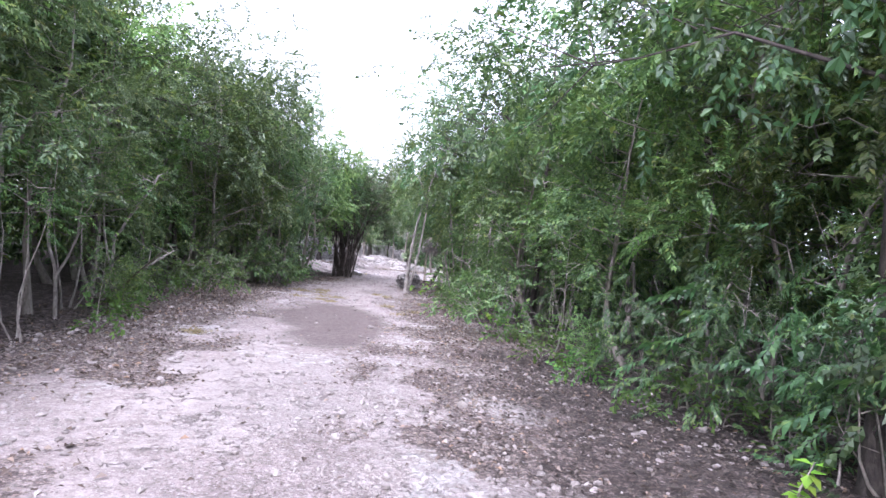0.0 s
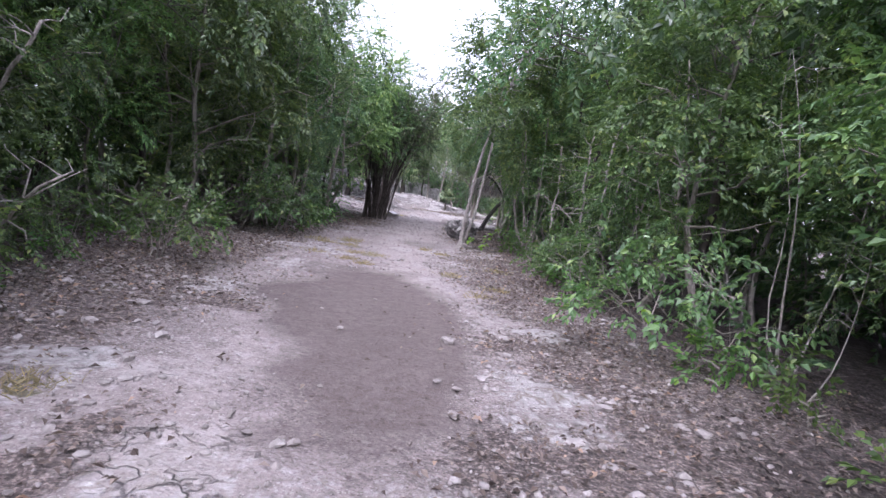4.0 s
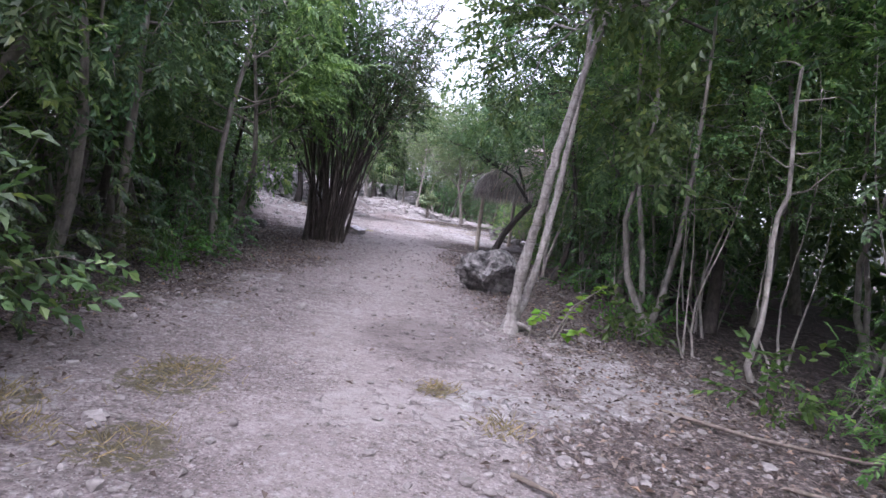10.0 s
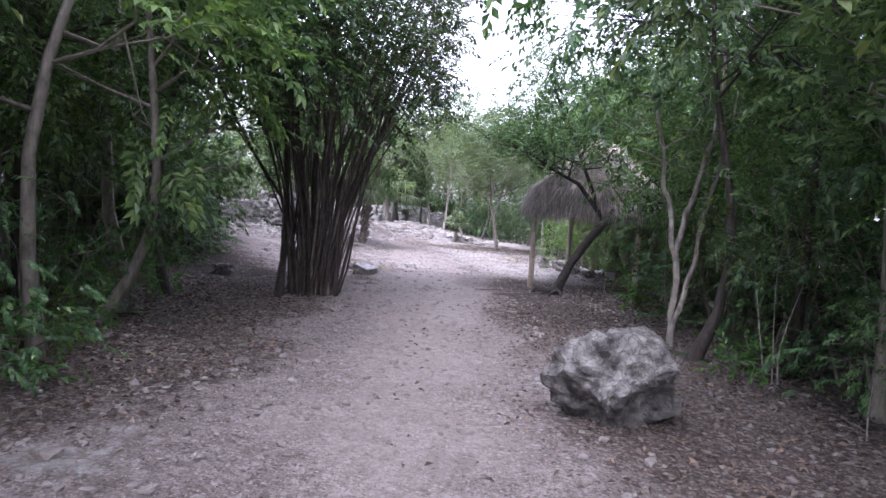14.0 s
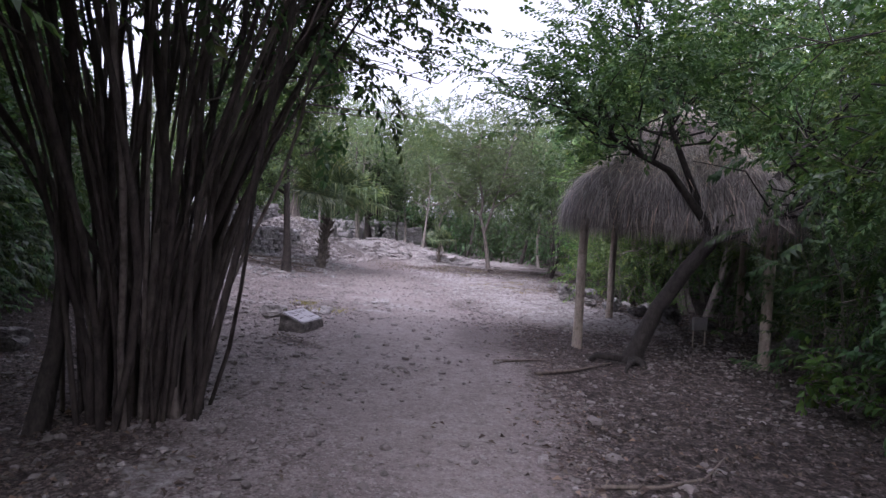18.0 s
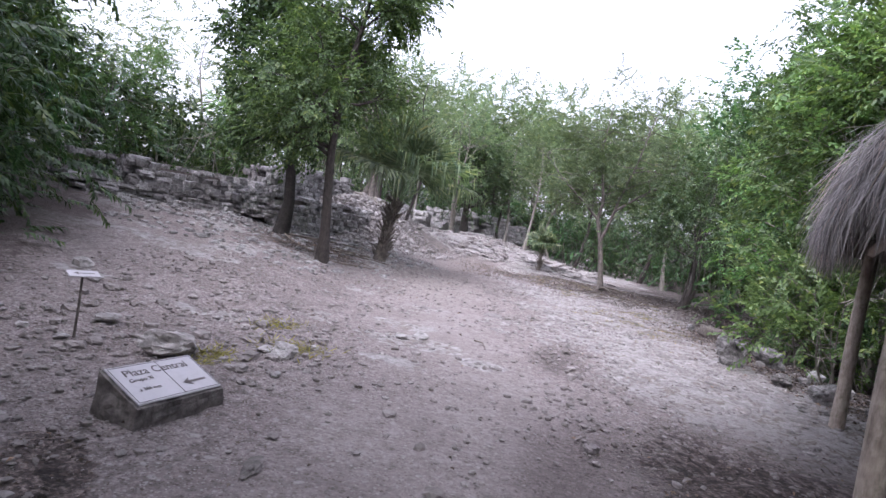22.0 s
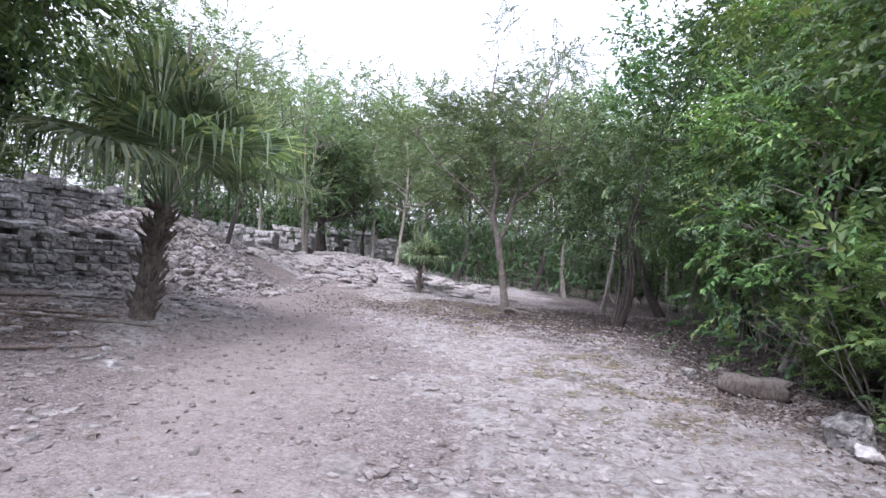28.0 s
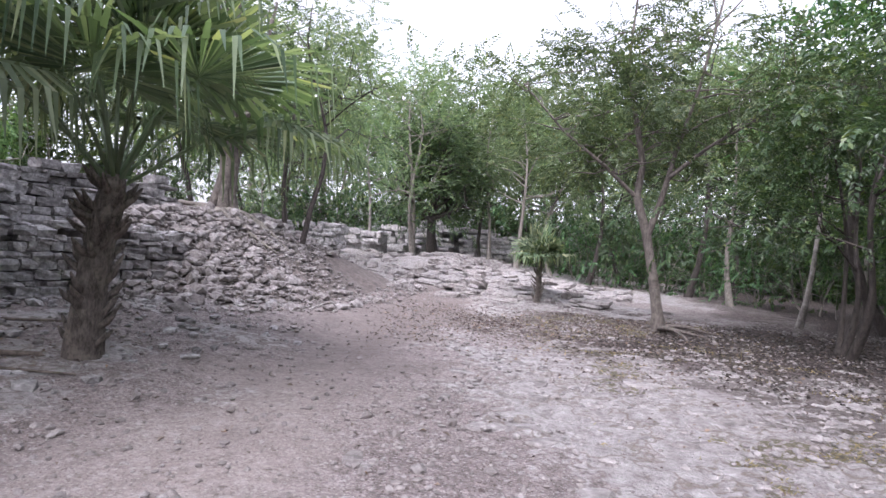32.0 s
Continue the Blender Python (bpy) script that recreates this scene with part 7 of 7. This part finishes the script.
def limestone_chips():
    """Sharp broken pieces on the bare rock of the clearing, and fine grey gravel by the sign."""
    r = rs(441)
    x, y = scatter_area(60000, 442, 42, 64, lambda a, b: np.where((a > -4) & (a < 5.4), (0.06 + 0.9 * cover_at(a, b)[1]) * step(0.38, 0.6, fbm(a * 1.6, b * 1.6, 444)) * (1 - 0.85 * wear_shade_at(a, b)[0]), 0))
    s = 0.025 + 0.085 * r.uniform(0, 1, len(x)) ** 2.4
    ob = stone_arrays(len(x), 443, x, y, s, 0.5, SLAB, "limestone_chips", 0.3)
    tagged(ob, "sharp broken limestone chips over bare rock", "gravel", kind="stuff")
    x, y = scatter_area(26000, 446, 35.5, 42.5, lambda a, b: step(0.2, -1.2, a + 0.9 * (fbm(a, b, 447) - 0.5)) * step(-7, -4.5, a) * (0.25 + 0.75 * step(0.4, 0.6, fbm(a * 1.3, b * 1.3, 448))))
    s = 0.007 + 0.016 * r.uniform(0, 1, len(x)) ** 2.2
    ob = stone_arrays(len(x), 449, x, y, s, 0.5, None, "fine_gravel", 0.1)
    tagged(ob, "fine grey gravel strewn about the sign", "gravel", kind="stuff")


limestone_chips()


def litter():
    def want(x, y):
        l, rk, g, d = cover_at(x, y)
        return np.where((x > along(LEFT, y) - 1.5) & (x < along(RIGHT, y) + 1.5), np.clip(l * 0.97 + 0.02, 0, 1), 0)
    x, y = scatter_area(190000, 412, -2, 62, want)
    r = rs(413)
    n = len(x)
    a = r.uniform(0, 6.28, n)
    d = np.stack([np.cos(a), np.sin(a), r.normal(0, 0.22, n)], -1)
    nrm = np.stack([r.normal(0, 0.4, n), r.normal(0, 0.4, n), np.ones(n)], -1)
    L = r.uniform(0.035, 0.085, n) * np.where((y > 35.5) & (y < 43), 0.62, 1)
    p = np.stack([x, y, land(x, y) + 0.022 + r.uniform(0, 0.02, n)], -1)
    q = leaf_quads(p, d, nrm, L, L * r.uniform(0.35, 0.6, n), 0.16)
    # leaves inside the painted shade take the darker copy of the litter colour
    old = wear_shade_at(x, y)[1] > r.uniform(0.05, 0.7, n)
    tagged(leaves_object("leaf_litter", q[~old], LITTER), "dry brown fallen leaves lying along the track", "leaf litter", kind="stuff")
    tagged(leaves_object("old_leaf_litter", q[old], LITTER_SHADED), "dark rotting fallen leaves in the shade of the woods", "leaf litter", kind="stuff")


litter()


def dry_grass():
    r = rs(421)
    spots = [(q[0], q[1], q[2]) for q in TUFTS] + [(0.0, 19.2, 0.28), (-0.6, 18.4, 0.3), (-1.0, 20.6, 0.25), (1.9, 21.6, 0.2), (0.6, 17.6, 0.2), (0.2, 18.0, 0.25), (3.0, 15.6, 0.3), (3.3, 16.6, 0.25)]
    got = []
    for x, y, s in spots:
        n = 150
        b = r.normal(0, s * 0.5, (n, 2))
        px, py = x + b[:, 0], y + b[:, 1]
        p = np.stack([px, py, land(px, py)], -1)
        d = np.stack([r.normal(0, 0.8, n), r.normal(0, 0.8, n), np.full(n, 0.7)], -1)
        got.append(leaf_quads(p, d, np.stack([d[:, 1], -d[:, 0], np.full(n, 0.2)], -1), r.uniform(0.05, 0.15, n), np.full(n, 0.008), 0.1))
    late = [q for q, s in zip(got, spots) if s[1] > 35]
    early = [q for q, s in zip(got, spots) if s[1] <= 35]
    tagged(leaves_object("yellow_grass", np.concatenate(late), GRASS_YELLOW), "yellow-green grass tufts beside the sign", "grass", kind="stuff")
    tagged(leaves_object("dry_grass", np.concatenate(early), GRASS), "low tufts of yellowing dry grass on bare earth", "grass", kind="stuff")


dry_grass()


def low_weeds():
    """Sparse yellowing weeds between the slabs of the clearing."""
    r = rs(431)
    x, y = r.uniform(-4.5, 4.5, 60000), r.uniform(46, 62, 60000)
    ok = cover_at(x, y)[2] * step(0.45, 0.62, fbm(x * 2.5, y * 2.5, 433)) > r.uniform(0, 1, 60000)
    x, y = x[ok], y[ok]
    n = len(x)
    d = np.stack([r.normal(0, 0.9, n), r.normal(0, 0.9, n), np.full(n, 0.6)], -1)
    q = leaf_quads(np.stack([x, y, land(x, y)], -1), d, np.stack([d[:, 1], -d[:, 0], np.full(n, 0.2)], -1), r.uniform(0.03, 0.08, n), np.full(n, 0.011), 0.1)
    tagged(leaves_object("low_weeds", q, GRASS), "sparse yellow-green weeds between limestone slabs", "weeds", kind="stuff")


low_weeds()
for k in range(120):
    y = rnd.uniform(2, 58)
    side = rnd.randint(0, 2)
    x = along(TRACK, y) + (rnd.uniform(0.9, 2.6) if side else -rnd.uniform(0.9, 2.6))
    s, turn = rnd.uniform(0.05, 0.11), rnd.uniform(0, 3)
    if not (36 < y < 40.5 or y > 45):
        single_stone(float(x), float(y), s * 1.3, s, s * 0.6, turn, k=k)
for k in range(70):
    y = rnd.uniform(1, 37)
    side = rnd.randint(0, 2)
    x = (along(LEFT, y) + rnd.uniform(-0.2, 0.8)) if side else (along(RIGHT, y) - rnd.uniform(-0.2, 0.7))
    grow("herb", float(x), float(y), rnd.uniform(0, 6.28), rnd.uniform(0.6, 1.4))


for k in range(46):
    x, y = rnd.uniform(-5.6, -2.0), rnd.uniform(39.9, 42.8)
    s = rnd.uniform(0.04, 0.15)
    single_stone(float(x), float(y), s * 1.3, s, s * 0.6, rnd.uniform(0, 3), "pale broken limestone piece on bare earth by the signs", k)


# ---- rocks and sticks about the sign ----
def pitted_rock(x, y, s):
    ob = boulder(x, y, s, s * 0.8, s * 0.55, 331, "pale pitted limestone rock with a hole behind the sign", "pitted_rock", 0.6, mat=ROCK_PALE)
    return ob


pitted_rock(-3.05, 40.45, 0.5)
boulder(-2.27, 41.15, 0.26, 0.2, 0.16, 332, "small pale stone among yellowing grass", "rock", 0.2, mat=ROCK_PALE)
boulder(-1.22, 38.78, 0.36, 0.12, 0.06, 334, "low rough stone ridge bedded in the trodden earth", "rock", 1.9, 4, CEMENT)
boulder(-4.2, 40.9, 0.3, 0.2, 0.13, 333, "flat pale stone by the stake", "rock", 1.2, mat=ROCK_PALE)
for k, (x, y, s) in enumerate(((-2.5, 41.2, 0.2), (-2.2, 41.7, 0.16), (-3.5, 41.4, 0.14), (-4.5, 40.2, 0.13), (-4.05, 40.2, 0.15), (-5.6, 42.2, 0.3), (-6.3, 42.7, 0.34), (-7.0, 41.0, 0.3), (-1.4, 43.5, 0.3), (-1.6, 43.2, 0.22), (-2.0, 40.5, 0.14))):
    boulder(x, y, s, s * 0.7, s * 0.45, 350 + k, "pale limestone stone on bare ground about the sign", "rock", k * 1.1, 3, ROCK_PALE)
for k, (x, y, q) in enumerate(((4.28, 51.4, 0.3), (3.75, 48.0, 0.3), (4.9, 47.0, 0.34), (4.85, 45.9, 0.42), (5.2, 45.3, 0.5), (5.6, 46.2, 0.45), (4.5, 46.4, 0.25), (4.2, 47.6, 0.22), (5.5, 44.6, 0.4))):
    boulder(x, y, q, q * 0.8, q * 0.6, 370 + k, "pale limestone rock at the edge beyond the shelter", "rock", k * 1.3, 3, ROCK_PALE)
boulder(-4.0, 31.2, 0.45, 0.35, 0.28, 335, "grey stone at the foot of the bank", "rock", 0.4)
boulder(-5.0, 36.4, 0.6, 0.45, 0.3, 336, "grey stone in the shade of the woods", "rock", 0.9)


def fallen_branch(points, rad, label="bare grey branch fallen in the leaf litter"):
    p = np.array([at(x, y, rad * 0.8 + lift) for x, y, lift in points]) - np.array(at(points[0][0], points[0][1]))
    ob = tube_object("fallen_branch", [(p, np.linspace(rad, rad * 0.4, len(p)))], TWIG, None, "", 7)
    ob.matrix_basis = Matrix.Translation(at(points[0][0], points[0][1]))
    return tagged(ob, label, "branch", "fallen branches")


fallen_branch(((1.26, 33.7, 0.01), (1.7, 33.72, 0.03), (2.1, 33.95, 0.02), (2.42, 34.35, 0.05)), 0.018)
fallen_branch(((1.3, 37.07, 0.0), (1.7, 37.3, 0.02), (1.98, 37.6, 0.0), (2.5, 38.1, 0.02)), 0.03)
fallen_branch(((0.83, 37.71, 0.0), (1.2, 37.8, 0.01), (1.55, 37.93, 0.02)), 0.022)
fallen_branch(((-2.2, 37.7, 0.0), (-2.3, 37.8, 0.01), (-2.36, 37.95, 0.005)), 0.009)
fallen_branch(((4.6, 15.8, 0.02), (4.68, 16.8, 0.03), (4.8, 17.95, 0.05)), 0.035)
fallen_branch(((-3.3, 12.3, 0.1), (-2.6, 11.8, 0.35), (-1.8, 11.0, 0.8), (-1.2, 10.6, 1.2)), 0.03, "pale dead branch leaning out of the undergrowth")
fallen_branch(((3.4, 22.6, 0.0), (3.9, 22.0, 0.04), (4.5, 21.6, 0.1), (5.0, 21.5, 0.2)), 0.022)
fallen_branch(((3.7, 21.2, 0.0), (4.2, 21.0, 0.03), (4.9, 20.9, 0.08)), 0.02)
fallen_branch(((1.9, 20.9, 0.0), (2.1, 20.7, 0.015), (2.25, 20.5, 0.0)), 0.02)
fallen_branch(((-7.4, 50.0, 0.0), (-6.2, 50.2, 0.03), (-5.2, 50.6, 0.02), (-4.4, 50.4, 0.0)), 0.022)
for k, pts in enumerate((((-5.3, 52.2, 0.0), (-5.9, 51.6, 0.02), (-6.7, 51.2, 0.0), (-7.8, 51.3, 0.01)), ((-7.6, 51.2, 0.02), (-6.9, 50.5, 0.0), (-6.2, 49.9, 0.02), (-5.6, 49.6, -0.01)), ((-5.5, 49.1, 0.0), (-4.9, 49.6, 0.01), (-4.5, 50.2, -0.01)), ((-7.8, 51.2, 0.03), (-7.2, 52.2, 0.0), (-6.6, 52.8, 0.02), (-6.0, 53.6, -0.01)))):
    fallen_branch(pts, 0.032, "dark gnarled surface root running over stony ground")
fallen_branch(((-6.6, 50.9, 0.0), (-5.8, 51.2, 0.03), (-4.6, 51.9, 0.02)), 0.03)
fallen_branch(((-0.75, 44.2, 0.0), (-0.6, 43.95, 0.04), (-0.52, 43.7, 0.01)), 0.012)


# ---- bright sprouts at the foot of the forked tree ----
def sprout(x, y, reach, seed):
    r = rs(seed)
    ob = thing("sprout", place(x, y), "leafy sprout with large lime-green leaves", "plant", "lime sprouts")
    stem = np.array([(0, 0, 0), (reach[0] * 0.35, reach[1] * 0.35, reach[2] * 0.6), reach], float)
    tube_object("stem", [(stem, np.array([0.012, 0.009, 0.005]))], BARK, ob)
    n = 15
    f = r.uniform(0.35, 1.0, n)
    p = np.array([np.interp(f, (0, 0.5, 1), stem[:, i]) for i in range(3)]).T
    d = np.stack([r.normal(0, 1, n), r.normal(0, 1, n), r.uniform(-0.5, 0.3, n)], -1)
    q = leaf_quads(p, d, np.tile((0, 0, 1.0), (n, 1)) + r.normal(0, 0.3, (n, 3)), r.uniform(0.11, 0.17, n), r.uniform(0.075, 0.11, n), 0.08)
    for leaf in q:
        mesh_object("leaf", leaf, [(0, 1, 2, 3)], LEAF_LIME, ob)


sprout(2.8, 25.1, (0.7, 0.1, 0.85), 341)
sprout(2.9, 25.2, (0.5, 0.3, 0.7), 346)
sprout(2.5, 25.0, (0.12, -0.1, 0.45), 342)
sprout(2.85, 24.8, (0.25, -0.15, 0.3), 347)
sprout(6.9, 3.9, (0.2, 0.1, 0.45), 343)
sprout(5.7, 13.4, (-0.15, -0.3, 0.5), 344)
sprout(5.5, 14.4, (-0.25, -0.1, 0.5), 345)


# ---- small table under the thatch ----
def small_table(x, y):
    ob = thing("small_table", Matrix.Translation(at(x, y)) @ Matrix.Rotation(0.5, 4, "Z"), "small pale board on thin legs under the thatch", "table")
    box("board", 0.34, 0.05, 0.22, pose(0, 0, 0.40), SIGN_WHITE, ob)
    for dx in (-0.15, 0.15):
        tube_object("leg", [(np.array([(dx, 0, -0.05), (dx, 0, 0.3)]), np.array([0.014, 0.014]))], POST, ob)


small_table(4.57, 40.2)
